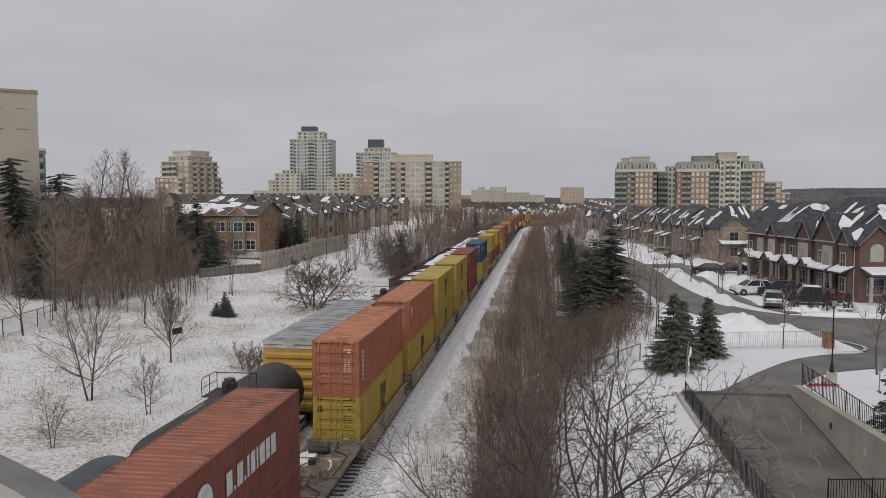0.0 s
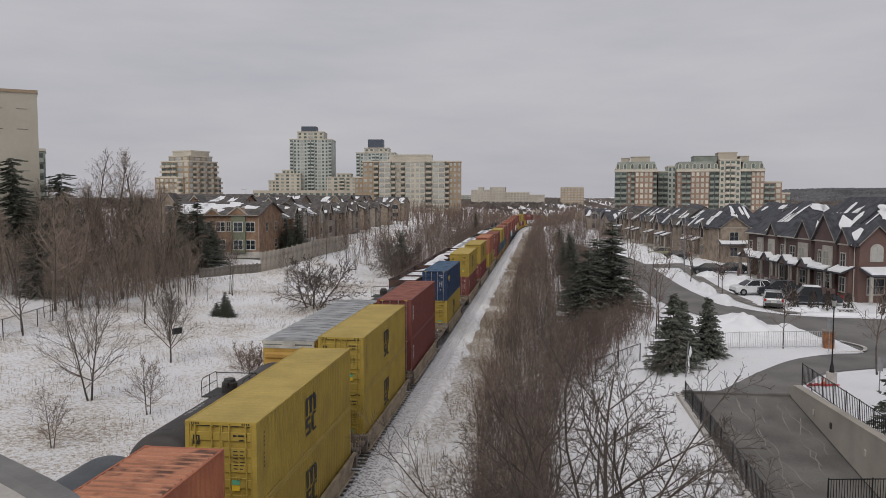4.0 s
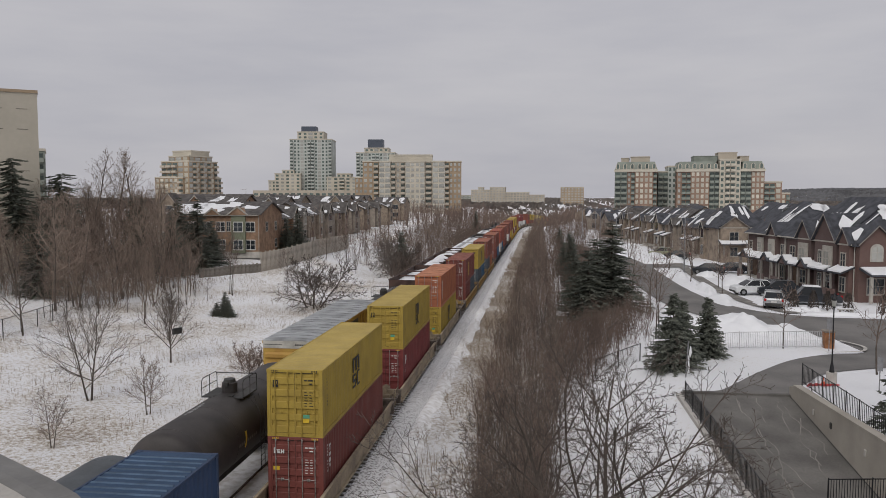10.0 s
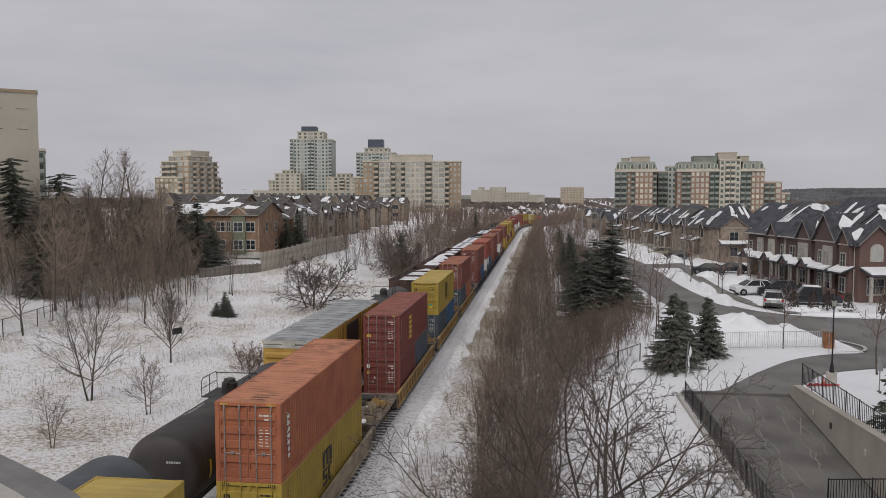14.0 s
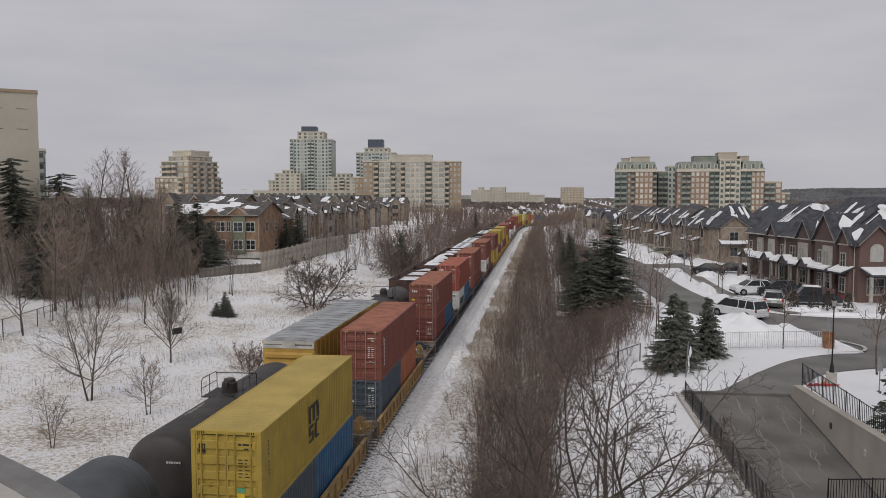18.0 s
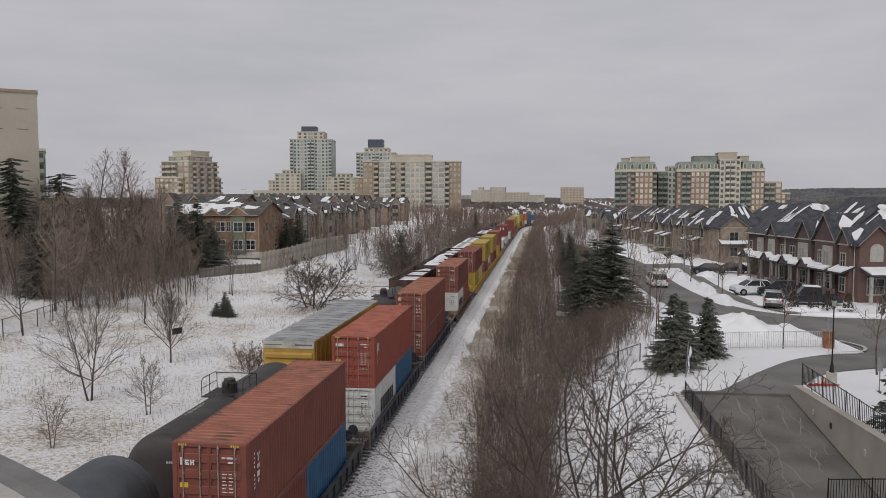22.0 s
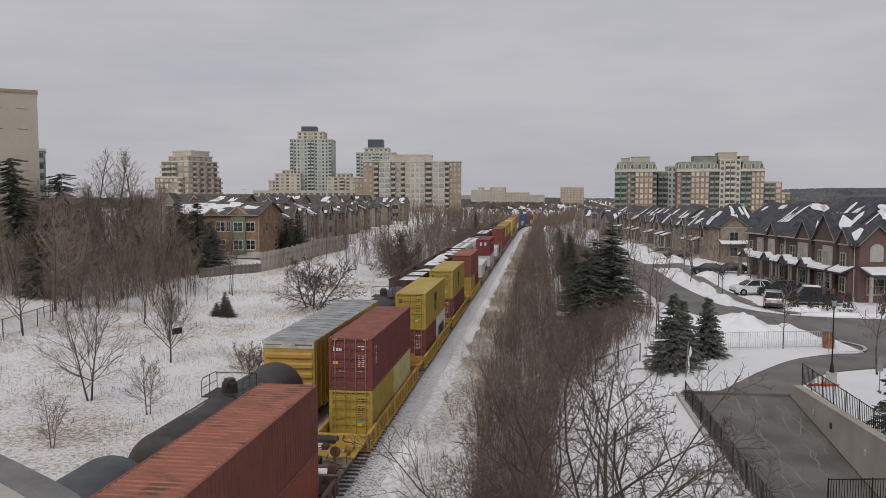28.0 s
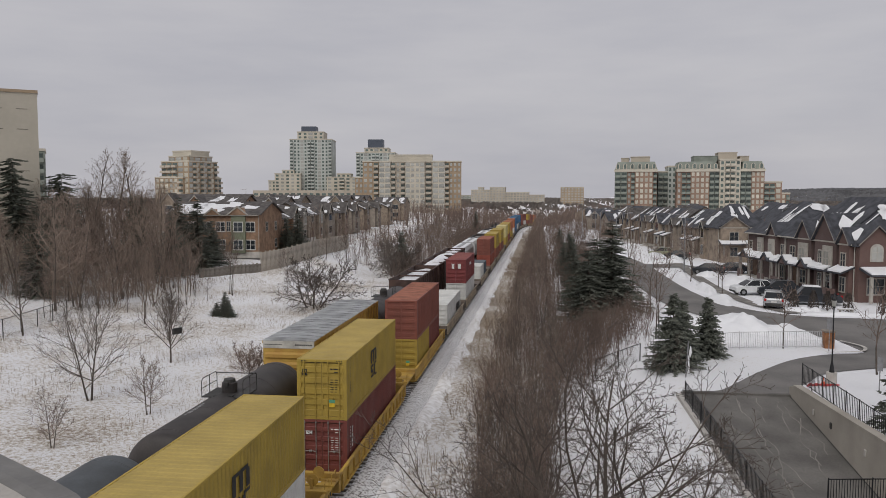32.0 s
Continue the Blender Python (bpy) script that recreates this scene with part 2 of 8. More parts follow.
xs = spread(-59.5, 75.5, 1.0, 4300)
ys = spread(-30.5, 300.5, 1.5, 4300)
xs = sorted(set([round(x, 3) for x in xs] + [RAMP_X0, RAMP_X1]))
ys = sorted(set([round(y, 3) for y in ys] + [RAMP_Y1]))
g = Build()
for y in ys:
    for x in xs:
        g.v.append((x, y, ground_z(x, y)))
nx = len(xs)
for j in range(len(ys) - 1):
    for i in range(nx - 1):
        if RAMP_X0 <= xs[i] < RAMP_X1 and ys[j] < RAMP_Y1 and ys[j] > 5:
            continue
        g.f.append((j * nx + i, j * nx + i + 1, (j + 1) * nx + i + 1, (j + 1) * nx + i))
solid("ground", g, M_SNOWGROUND, "rough snow-covered ground with dry grass showing through", "ground", kind="structure", smooth=True)


# ---------------- the two tracks ----------------
def strip(half0, half1, z_off, xc, y0, y1, step=4.0, edge=0.9):
    """A band that follows the line of the railway."""
    b = Build()
    rows = int((y1 - y0) / step) + 1
    for k in range(rows):
        y = y0 + k * step
        z = track_drop(y) + z_off
        cx = track_x(y) + xc
        b.v += [(cx + half0, y, z - 0.5), (cx + half0 + edge, y, z), (cx + half1 - edge, y, z), (cx + half1, y, z - 0.5)]
    for k in range(rows - 1):
        for i in range(3):
            b.f.append((k * 4 + i, k * 4 + i + 1, k * 4 + 5 + i, k * 4 + 4 + i))
    return b


WEST = -4.3
bed = solid("track_bed", strip(-7.6, 2.9, -0.172, 0, -40, 800), M_BALLAST, "grey crushed-stone ballast dusted with snow", "ballast", kind="structure")
path_b = strip(1.9, 4.0, -0.42, 0, -40, 800, 1.0, 0.9)
for i, (x, y, z) in enumerate(path_b.v):
    path_b.v[i] = (x + (0.5 if i % 4 > 1 else 0.25) * noise.noise((y * 0.3, i % 4 > 1, 2.0)) + 0.12 * noise.noise((y * 0.9, i % 4 > 1, 9.0)), y, z + 0.03 * noise.noise((x * 0.8, y * 0.5, 0)))
solid("snow_strip", path_b, M_TRACKSNOW, "smooth packed snow strip beside the track", "snow", kind="structure", smooth=True)
mid_b = strip(-6.2, -0.95, -0.10, 0, -40, 800, 1.0)
for i, (x, y, z) in enumerate(mid_b.v):
    mid_b.v[i] = (x + 0.3 * noise.noise((y * 0.6, i % 4 > 1, 5.0)), y, z + 0.08 * noise.noise((x * 1.2, y * 0.8, 3)))
solid("snow_between_tracks", mid_b, M_TRACKSNOW, "grimy snow lying between the two tracks", "snow", kind="structure")
for xc, nm in ((0, "railway_track"), (WEST, "railway_track")):
    tr = thing(nm, "rusty steel rails on dark wooden sleepers in snowy ballast", "railway track", kind="structure")
    for side in (-0.7525, 0.7525):
        b = Build()
        n = 210
        for k in range(n):
            y = -40 + k * 4.0
            x, z = track_x(y) + xc + side, track_drop(y)
            b.v += [(x - 0.036, y, z), (x + 0.036, y, z), (x + 0.036, y, z - 0.05), (x + 0.01, y, z - 0.05), (x + 0.01, y, z - 0.15), (x - 0.01, y, z - 0.15), (x - 0.01, y, z - 0.05), (x - 0.036, y, z - 0.05)]
        for k in range(n - 1):
            b.f += [(k * 8 + i, k * 8 + (i + 1) % 8, k * 8 + 8 + (i + 1) % 8, k * 8 + 8 + i) for i in range(8)]
        part("rail", b, M_RAIL, tr)
    tie = Build().box(-1.37, 1.37, -0.12, 0.12, -0.32, -0.16, 0.02).mesh("sleeper", M_SLEEPER)
    rng = random.Random(3)
    for k in range(56):
        y = 26 + k * 0.53
        part("sleeper", tie, M_SLEEPER, tr, m=pose(xc + rng.uniform(-0.05, 0.05), y, rng.uniform(-0.01, 0.015), 0, 0, rng.uniform(-1.2, 1.2)))
    rest = Build()
    for k in range(56, 900):
        y = 26 + k * 0.53
        x, z = track_x(y) + xc, track_drop(y)
        rest.box(x - 1.37, x + 1.37, y - 0.12, y + 0.12, z - 0.32, z - 0.16)
    tagged(part("distant_sleepers", rest, M_SLEEPER, tr), kind="stuff")

# ---------------- containers ----------------
W2 = 1.219
C = {
    "orange": material("container_orange_paint", (0.385, 0.137, 0.064), 0.65, vary=0.28, scale=0.8, fine=14, second=(0.29, 0.095, 0.055), random_tint=0.08),
    "yellow": material("container_yellow_paint", (0.39, 0.277, 0.05), 0.65, vary=0.25, scale=0.8, fine=14, second=(0.31, 0.22, 0.045), random_tint=0.07),
    "maroon": material("container_maroon_paint", (0.185, 0.052, 0.042), 0.6, vary=0.2, scale=0.8, fine=14, second=(0.15, 0.044, 0.037), random_tint=0.1),
    "brown": material("container_brown_red_paint", (0.215, 0.07, 0.05), 0.6, vary=0.22, scale=0.8, fine=14, second=(0.17, 0.057, 0.042), random_tint=0.1),
    "red": material("container_red_paint", (0.29, 0.075, 0.05), 0.6, vary=0.2, scale=0.8, fine=14, second=(0.235, 0.06, 0.042), random_tint=0.08),
    "crimson": material("container_crimson_paint", (0.205, 0.045, 0.045), 0.6, vary=0.2, scale=0.8, fine=14, random_tint=0.08),
    "blue": material("container_navy_paint", (0.020, 0.045, 0.105), 0.55, vary=0.2, scale=0.8, fine=14, random_tint=0.08),
    "sky": material("container_blue_paint", (0.035, 0.12, 0.24), 0.55, vary=0.2, scale=0.8, fine=14, random_tint=0.1),
    "slate": material("container_slate_paint", (0.075, 0.095, 0.12), 0.6, vary=0.2, scale=0.8, fine=14, random_tint=0.08),
    "white": material("container_white_paint", (0.62, 0.62, 0.60), 0.6, vary=0.14, scale=0.8, fine=14, random_tint=0.08),
    "cream": material("container_pale_yellow_paint", (0.56, 0.48, 0.22), 0.6, vary=0.16, scale=0.8, fine=14),
}
ROOF = {}
for nm, base in (("orange", (0.42, 0.175, 0.10)), ("yellow", (0.42, 0.31, 0.09)), ("maroon", (0.245, 0.085, 0.06)), ("brown", (0.275, 0.098, 0.062)), ("red", (0.325, 0.092, 0.06)), ("crimson", (0.24, 0.075, 0.065)), ("blue", (0.032, 0.065, 0.125)), ("sky", (0.07, 0.14, 0.24)), ("slate", (0.11, 0.125, 0.14)), ("white", (0.60, 0.60, 0.57)), ("cream", (0.56, 0.48, 0.24))):
    ROOF[nm] = material("dusty_%s_roof_paint" % nm, base, 0.75, vary=0.25, scale=0.6, fine=10, bump=0.1, second=(0.11, 0.052, 0.034) if nm in ("orange", "brown", "red") else tuple(c * 0.78 for c in base), random_tint=0.07, **({"centre": 0.41, "hard": 0.04} if nm in ("orange", "brown", "red") else {}))
# rib paint lighter than the roof, standing in for highlights on the ridges
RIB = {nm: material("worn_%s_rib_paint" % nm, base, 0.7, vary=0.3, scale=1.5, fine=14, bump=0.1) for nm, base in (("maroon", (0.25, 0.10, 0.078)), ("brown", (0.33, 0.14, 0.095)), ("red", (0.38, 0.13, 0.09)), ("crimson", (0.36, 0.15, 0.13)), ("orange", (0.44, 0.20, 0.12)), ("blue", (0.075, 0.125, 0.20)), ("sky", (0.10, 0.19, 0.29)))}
WORDS = {"orange": "rust-streaked orange", "yellow": "yellow", "maroon": "dark maroon", "brown": "brown-red", "red": "bright brick-red", "crimson": "crimson",
         "blue": "navy blue", "sky": "mid-blue", "slate": "slate grey-blue", "white": "off-white", "cream": "pale yellow"}
M_MARKW = material("white_stencil_paint", (0.72, 0.72, 0.70), 0.6, vary=0.2, scale=4)
M_MARKB = material("black_stencil_paint", (0.025, 0.025, 0.025), 0.6, vary=0.2, scale=4)
M_MARKY = material("yellow_warning_sticker", (0.68, 0.46, 0.04), 0.5, vary=0.1, scale=4)
M_MARKG = material("green_white_sticker", (0.12, 0.36, 0.22), 0.5, vary=0.1, scale=4)
M_ROD = material("galvanised_lock_rod", (0.40, 0.38, 0.36), 0.5, 0.5, vary=0.3)
KIT = {}


def corrugated(length, z0, z1, x, out):
    """A trapezoid-profile side wall along y."""
    b = Build()
    pitch, deep = 0.278, 0.036
    n = int((length - 0.3) / pitch)
    y = 0.15 + (length - 0.3 - n * pitch) / 2
    pts = [(0.12, 0)]
    for k in range(n):
        pts += [(y, 0), (y + 0.07, 0), (y + 0.14, 1), (y + 0.21, 1)]
        y += pitch
    pts.append((length - 0.12, 0))
    for yy, d in pts:
        xx = x - out * (0.012 + deep * d)
        b.v += [(xx, yy, z0), (xx, yy, z1)]
    for k in range(len(pts) - 1):
        b.f.append((2 * k, 2 * k + 2, 2 * k + 3, 2 * k + 1))
    return b


def container_kit(L, H):
    key = (L, H)
    if key in KIT:
        return KIT[key]
    k = {}
    fr = Build()
    for x0, x1 in ((-W2, -W2 + 0.16), (W2 - 0.16, W2)):
        for y0, y1 in ((0, 0.16), (L - 0.16, L)):
            fr.box(x0, x1, y0, y1, 0, H, 0.012)
        fr.box(x0 + (0 if x0 < 0 else 0.10), x1 - (0.10 if x0 < 0 else 0), 0.16, L - 0.16, 0.0, 0.17)
        fr.box(x0 + (0 if x0 < 0 else 0.09), x1 - (0.09 if x0 < 0 else 0), 0.16, L - 0.16, H - 0.075, H - 0.005)
    for y0, y1 in ((0, 0.12), (L - 0.12, L)):
        fr.box(-W2 + 0.16, W2 - 0.16, y0, y1, 0.0, 0.16, 0.01)
        fr.box(-W2 + 0.16, W2 - 0.16, y0, y1, H - 0.13, H - 0.004, 0.01)
    for x0 in (-W2 - 0.004, W2 - 0.174):
        for y0 in (-0.004, L - 0.174):
            for z0 in (-0.004, H - 0.114):
                fr.box(x0, x0 + 0.178, y0, y0 + 0.178, z0, z0 + 0.118, 0.014)
    k["frame"] = fr.mesh("corner_frame", M_ROD)
    k["side_r"] = corrugated(L, 0.17, H - 0.075, W2, 1).mesh("side_panel", M_ROD)
    k["side_l"] = corrugated(L, 0.17, H - 0.075, -W2, -1).mesh("side_panel", M_ROD)
    roof = Build()
    n = int((L - 0.5) / 0.32)
    pitch = (L - 0.5) / n
    pts = [(0.05, 0)]
    for i in range(n):
        y = 0.25 + i * pitch
        pts += [(y, 0), (y + pitch * 0.3, 0), (y + pitch * 0.45, 1), (y + pitch * 0.85, 1)]
    pts.append((L - 0.05, 0))
    for yy, d in pts:
        z = H - 0.010 - 0.012 * d
        roof.v += [(-W2 + 0.06, yy, z), (W2 - 0.06, yy, z)]
    roof.f = [(2 * i, 2 * i + 1, 2 * i + 3, 2 * i + 2) for i in range(len(pts) - 1)]
    k["roof"] = roof.mesh("roof_panel", M_ROD)
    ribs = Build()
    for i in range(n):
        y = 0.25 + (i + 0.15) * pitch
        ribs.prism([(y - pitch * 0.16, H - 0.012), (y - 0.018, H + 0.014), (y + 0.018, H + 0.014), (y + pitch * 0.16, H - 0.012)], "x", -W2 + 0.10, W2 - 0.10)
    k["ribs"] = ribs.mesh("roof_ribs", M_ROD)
    end = Build()
    n = 9
    end.box(-W2 + 0.16, W2 - 0.16, L - 0.09, L - 0.05, 0.16, H - 0.13)
    for i in range(n):
        x = -W2 + 0.30 + i * (2 * W2 - 0.6) / (n - 1)
        end.box(x - 0.06, x + 0.06, L - 0.055, L - 0.02, 0.2, H - 0.2)
    k["end"] = end.mesh("end_panel", M_ROD)
    dz0, dz1 = 0.165, H - 0.135
    for nm, x0, x1 in (("door_l", -W2 + 0.165, -0.006), ("door_r", 0.006, W2 - 0.165)):
        d = Build().box(x0, x1, 0.065, 0.10, dz0, dz1, 0.008)
        rows = 5
        hh = (dz1 - dz0) / rows
        for i in range(rows):
            z = dz0 + i * hh
            d.box(x0 + 0.02, x1 - 0.02, 0.012, 0.07, z + (0.015 if i else 0.0), z + hh - 0.21, 0.018)
            d.box(x0, x0 + 0.05, 0.02, 0.07, z, z + hh).box(x1 - 0.05, x1, 0.02, 0.07, z, z + hh)
        k[nm] = d.mesh("door", M_ROD)
    rod = Build().tube([(0, -0.02, 0.06), (0, -0.02, H - 0.05)], [0.021, 0.021], 6)
    for z in (0.14, H * 0.33, H * 0.66, H - 0.14):
        rod.box(-0.032, 0.032, -0.024, 0.034, z - 0.035, z + 0.035, 0.006)
    rod.tube([(0, -0.03, 1.05), (0.30, -0.045, 1.08)], [0.016, 0.016], 5)
    rod.box(0.26, 0.34, -0.05, 0.0, 1.01, 1.12, 0.01)
    k["rod"] = rod.mesh("lock_rod", M_ROD)
    KIT[key] = k
    return k


def bars(rects, thick, face, at):
    """Small proud bars: rects of (u0, u1, z0, z1) on a side face 'x' or an end face 'y'."""
    b = Build()
    for u0, u1, z0, z1 in rects:
        if face == "x":
            b.box(at, at + thick, u0, u1, z0, z1)
        else:
            b.box(u0, u1, at - thick, at, z0, z1)
    return b


MOVING = []


def container(color, s, z, L=12.19, H=2.896, mark="", rng=random.Random(5)):
    k = container_kit(L, H)
    mat = C[color]
    size = "forty-foot" if L > 8 else "twenty-foot"
    ob = thing("shipping_container", "%s %s steel shipping container with corrugated sides" % (WORDS[color], size), "shipping container", group="containers on the moving train")
    part("corner_frame", k["frame"], mat, ob)
    part("side_panel", k["side_r"], mat, ob)
    part("side_panel", k["side_l"], mat, ob)
    rp = part("roof_panel", k["roof"], ROOF[color], ob)
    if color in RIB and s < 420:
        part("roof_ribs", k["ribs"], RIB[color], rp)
    part("end_panel", k["end"], mat, ob)
    rodmat = M_ROD if color not in ("white", "yellow", "cream") else mat
    for nm, xr in (("door_l", (-0.86, -0.30)), ("door_r", (0.30, 0.86))):
        d = part("door", k[nm], mat, ob)
        for x in xr if s < 400 else ():
            part("lock_rod", k["rod"], rodmat, d, m=pose(x, 0, 0) @ Matrix.Diagonal((1 if x == xr[0] else -1, 1, 1, 1)))
    if s < 400:
        g = Build()
        for x0, x1, z0, z1 in ((-W2 + 0.155, -W2 + 0.185, 0.16, H - 0.13), (W2 - 0.185, W2 - 0.155, 0.16, H - 0.13), (-0.022, 0.022, 0.16, H - 0.13), (-W2 + 0.185, -0.022, 0.155, 0.185), (0.022, W2 - 0.185, 0.155, 0.185), (-W2 + 0.185, -0.022, H - 0.16, H - 0.13), (0.022, W2 - 0.185, H - 0.16, H - 0.13)):
            g.box(x0, x1, 0.022, 0.06, z0, z1)
        part("door_seal", g, M_MARKB, ob)
        if H > 2.8:
            part("height_stripes", bars([(sx + i * 0.075, sx + 0.04 + i * 0.075, H - 0.10, H - 0.03) for sx in (-1.0, 0.72) for i in range(4)], 0.004, "y", 0.0), M_MARKY if color != "yellow" else M_MARKB, ob)
    ink = M_MARKB if color in ("yellow", "white", "cream") else M_MARKW
    r = [(0.42, 0.54, H - 0.48, H - 0.42), (0.58, 0.80, H - 0.48, H - 0.42), (0.86, 0.90, H - 0.48, H - 0.42), (0.62, 0.78, H - 0.62, H - 0.57)]
    for i in range(6):
        zz = H * 0.66 - i * 0.115
        r += [(0.42, 0.42 + rng.uniform(0.10, 0.17), zz, zz + 0.032), (0.64, 0.64 + rng.uniform(0.08, 0.17), zz, zz + 0.032)]
    if s < 400:
        part("weight_markings", bars(r, 0.004, "y", 0.006), ink, ob)
    if L > 8 and s < 400:
        r = [(0.64, 0.72, H - 0.55 - i * 0.14, H - 0.48 - i * 0.14) for i in range(9) if i != 4]
        part("side_number", bars(r, 0.004, "x", W2), ink, ob)
    if color == "yellow" or mark == "stickers":
        part("warning_sticker", bars([(0.36, 0.62, 0.62, 0.80)], 0.005, "y", 0.005), M_MARKY, ob)
        part("info_sticker", bars([(0.36, 0.64, 0.82, 0.98)], 0.005, "y", 0.005), M_MARKG, ob)
    if rng.random() < 0.5 and color in ("maroon", "brown", "red"):
        part("warning_sticker", bars([(-0.98, -0.70, H * 0.5, H * 0.5 + 0.16)], 0.005, "y", 0.005), M_MARKY, ob)
    if not mark and s < 330 and ink is M_MARKW:
        part("door_label", bars([(-1.0, -0.78, H - 0.62, H - 0.36)], 0.005, "y", 0.006), M_MARKW, ob)
        part("hazard_sticker", bars([(-0.98, -0.80, H - 1.0, H - 0.82)], 0.005, "y", 0.006), M_MARKY, ob)
        part("door_placard", Build().prism([(-0.55, H * 0.5), (-0.40, H * 0.5), (-0.475, H * 0.5 + 0.14)], "y", -0.002, 0.006), M_MARKW, ob)
    top = H - 0.55
    if mark == "m_logo":      # tall stacked glyph-like shape on the flank and on the door
        y, zl = 0.0, H - 0.62
        rr = [(y, y + 0.13, zl - 0.70, zl - 0.12), (y + 0.26, y + 0.39, zl - 0.70, zl - 0.12), (y + 0.52, y + 0.65, zl - 0.70, zl - 0.12), (y, y + 0.60, zl - 0.12, zl)]
        zl -= 0.80
        rr += [(y, y + 0.28, zl - 0.12, zl), (y, y + 0.1, zl - 0.28, zl - 0.12), (y, y + 0.28, zl - 0.40, zl - 0.28), (y + 0.18, y + 0.28, zl - 0.56, zl - 0.40), (y, y + 0.28, zl - 0.68, zl - 0.56),
               (y + 0.38, y + 0.48, zl - 0.62, zl - 0.06), (y + 0.42, y + 0.65, zl - 0.06, zl + 0.04), (y + 0.42, y + 0.65, zl - 0.72, zl - 0.62)]
        rr = [(5.2 + a * 2.1, 5.2 + b * 2.1, c, d) for a, b, c, d in rr]
        part("logo_panel", bars(rr, 0.005, "x", W2), M_MARKB, ob)
        rr = [(-0.95 + a, -0.95 + b, H - 0.62 + c, H - 0.62 + d) for a, b, c, d in ((0, 0.05, 0, 0.12), (0.09, 0.14, 0, 0.12), (0.18, 0.23, 0, 0.12), (0, 0.23, 0.12, 0.16), (0, 0.1, -0.15, -0.03), (0.13, 0.23, -0.15, -0.03))]
        part("door_logo", bars(rr, 0.005, "y", 0.006), M_MARKB, ob)
    elif mark == "t_logo":    # white word-like bars by the rear post and on the door
        rr = [(-0.95 + a, -0.95 + b, H - 0.72 + c, H - 0.72 + d) for a, b, c, d in ((0, 0.06, 0, 0.24), (0.06, 0.12, 0.14, 0.19), (0.15, 0.20, 0, 0.17), (0.20, 0.29, 0.12, 0.17), (0.20, 0.29, 0, 0.05), (0.20, 0.27, 0.06, 0.10), (0.32, 0.37, 0, 0.17), (0.41, 0.46, 0, 0.17), (0.37, 0.41, 0.06, 0.11))]
        part("door_logo", bars(rr, 0.005, "y", 0.006), M_MARKW, ob)
        rr = [(0.9, 1.14, top - 0.1, top), (0.98, 1.06, top - 0.3, top), (0.9, 1.14, top - 0.52, top - 0.38), (0.9, 1.14, top - 0.8, top - 0.62), (0.95, 1.08, top - 1.0, top - 0.86)]
        part("side_logo", bars(rr, 0.005, "x", W2), M_MARKW, ob)
    elif mark == "c_logo":
        rr = [(0.75, 0.87, top - 0.62, top), (0.87, 1.13, top - 0.16, top), (1.02, 1.16, top - 0.40, top - 0.05), (0.87, 1.0, top - 0.44, top - 0.32)]
        part("side_logo", bars(rr, 0.005, "x", W2), M_MARKW, ob)
        rr = [(-0.98, -0.80, H - 0.58, H - 0.42), (-0.77, -0.62, H - 0.58, H - 0.42), (-0.59, -0.54, H - 0.58, H - 0.42)]
        part("door_logo", bars(rr, 0.005, "y", 0.006), M_MARKW, ob)
    elif mark == "lines_logo":  # round emblem and a row of tall white shapes along the flank
        rr = []
        y = 5.4
        for wide in (0.42, 0.12, 0.42, 0.12, 0.16, 0.36, 0.14, 0.46, 0.36, 0.42):
            rr.append((y, y + wide, top - 0.95, top - 0.25) if wide > 0.13 else (y, y + wide, top - 0.95, top - 0.82))
            y += wide + 0.13
        part("side_lettering_bars", bars(rr, 0.005, "x", W2), M_MARKW, ob)
        e = Build()
        ring = [(3.9 + 0.62 * math.cos(a) * 0.9, top - 0.55 + 0.55 * math.sin(a)) for a in [i * math.pi / 10 for i in range(20)]]
        e.prism(ring, "x", W2, W2 + 0.005)
        part("emblem", e, M_MARKW, ob)
    elif mark == "s_logo":
        rr = [(1.0 + i * 0.30, 1.24 + i * 0.30, top - 0.42 + (i % 2) * 0.05, top - 0.05) for i in range(5)]
        part("side_logo", bars(rr, 0.005, "x", W2), M_MARKY, ob)
        part("small_logo", bars([(1.5, 1.9, top - 0.62, top - 0.52), (1.95, 2.2, top - 0.58, top - 0.48)], 0.005, "x", W2), M_MARKW, ob)
        part("caution_sticker", Build().prism([(-0.12, 0.62), (0.08, 0.62), (-0.02, 0.78)], "y", -0.001, 0.006), M_MARKY, ob)
    elif mark == "z_logo":
        rr = [(5.0, 6.0, top - 0.5, top - 0.2), (6.2, 7.0, top - 0.5, top - 0.2)]
        part("side_logo", bars(rr, 0.005, "x", W2), M_MARKW, ob)
        part("door_logo", bars([(-0.5, -0.2, H - 1.1, H - 0.5), (0.25, 0.6, H - 1.1, H - 0.5)], 0.005, "y", 0.006), M_MARKW, ob)
    elif mark == "gold":
        rr = [(3.6, 4.5, top - 0.3 - i * 0.34, top - 0.06 - i * 0.34) for i in range(5)]
        part("side_logo", bars(rr, 0.005, "x", W2), M_MARKY, ob)
    elif mark == "sidebar":
        rr = [(0.72, 0.95, top - 0.2 - i * 0.24, top - 0.05 - i * 0.24) for i in range(7)]
        part("side_logo", bars(rr, 0.005, "x", W2), M_MARKW, ob)
    elif mark == "black_word":
        rr = [(1.6 + i * 0.62, 2.08 + i * 0.62, 0.8, 1.6) for i in range(6)]
        part("side_lettering_bars", bars(rr, 0.005, "x", W2), M_MARKB, ob)
    elif mark == "white_panel":
        part("side_panel_sign", bars([(2.6, 5.4, 0.5, H - 0.35)], 0.004, "x", W2), M_MARKW, ob)
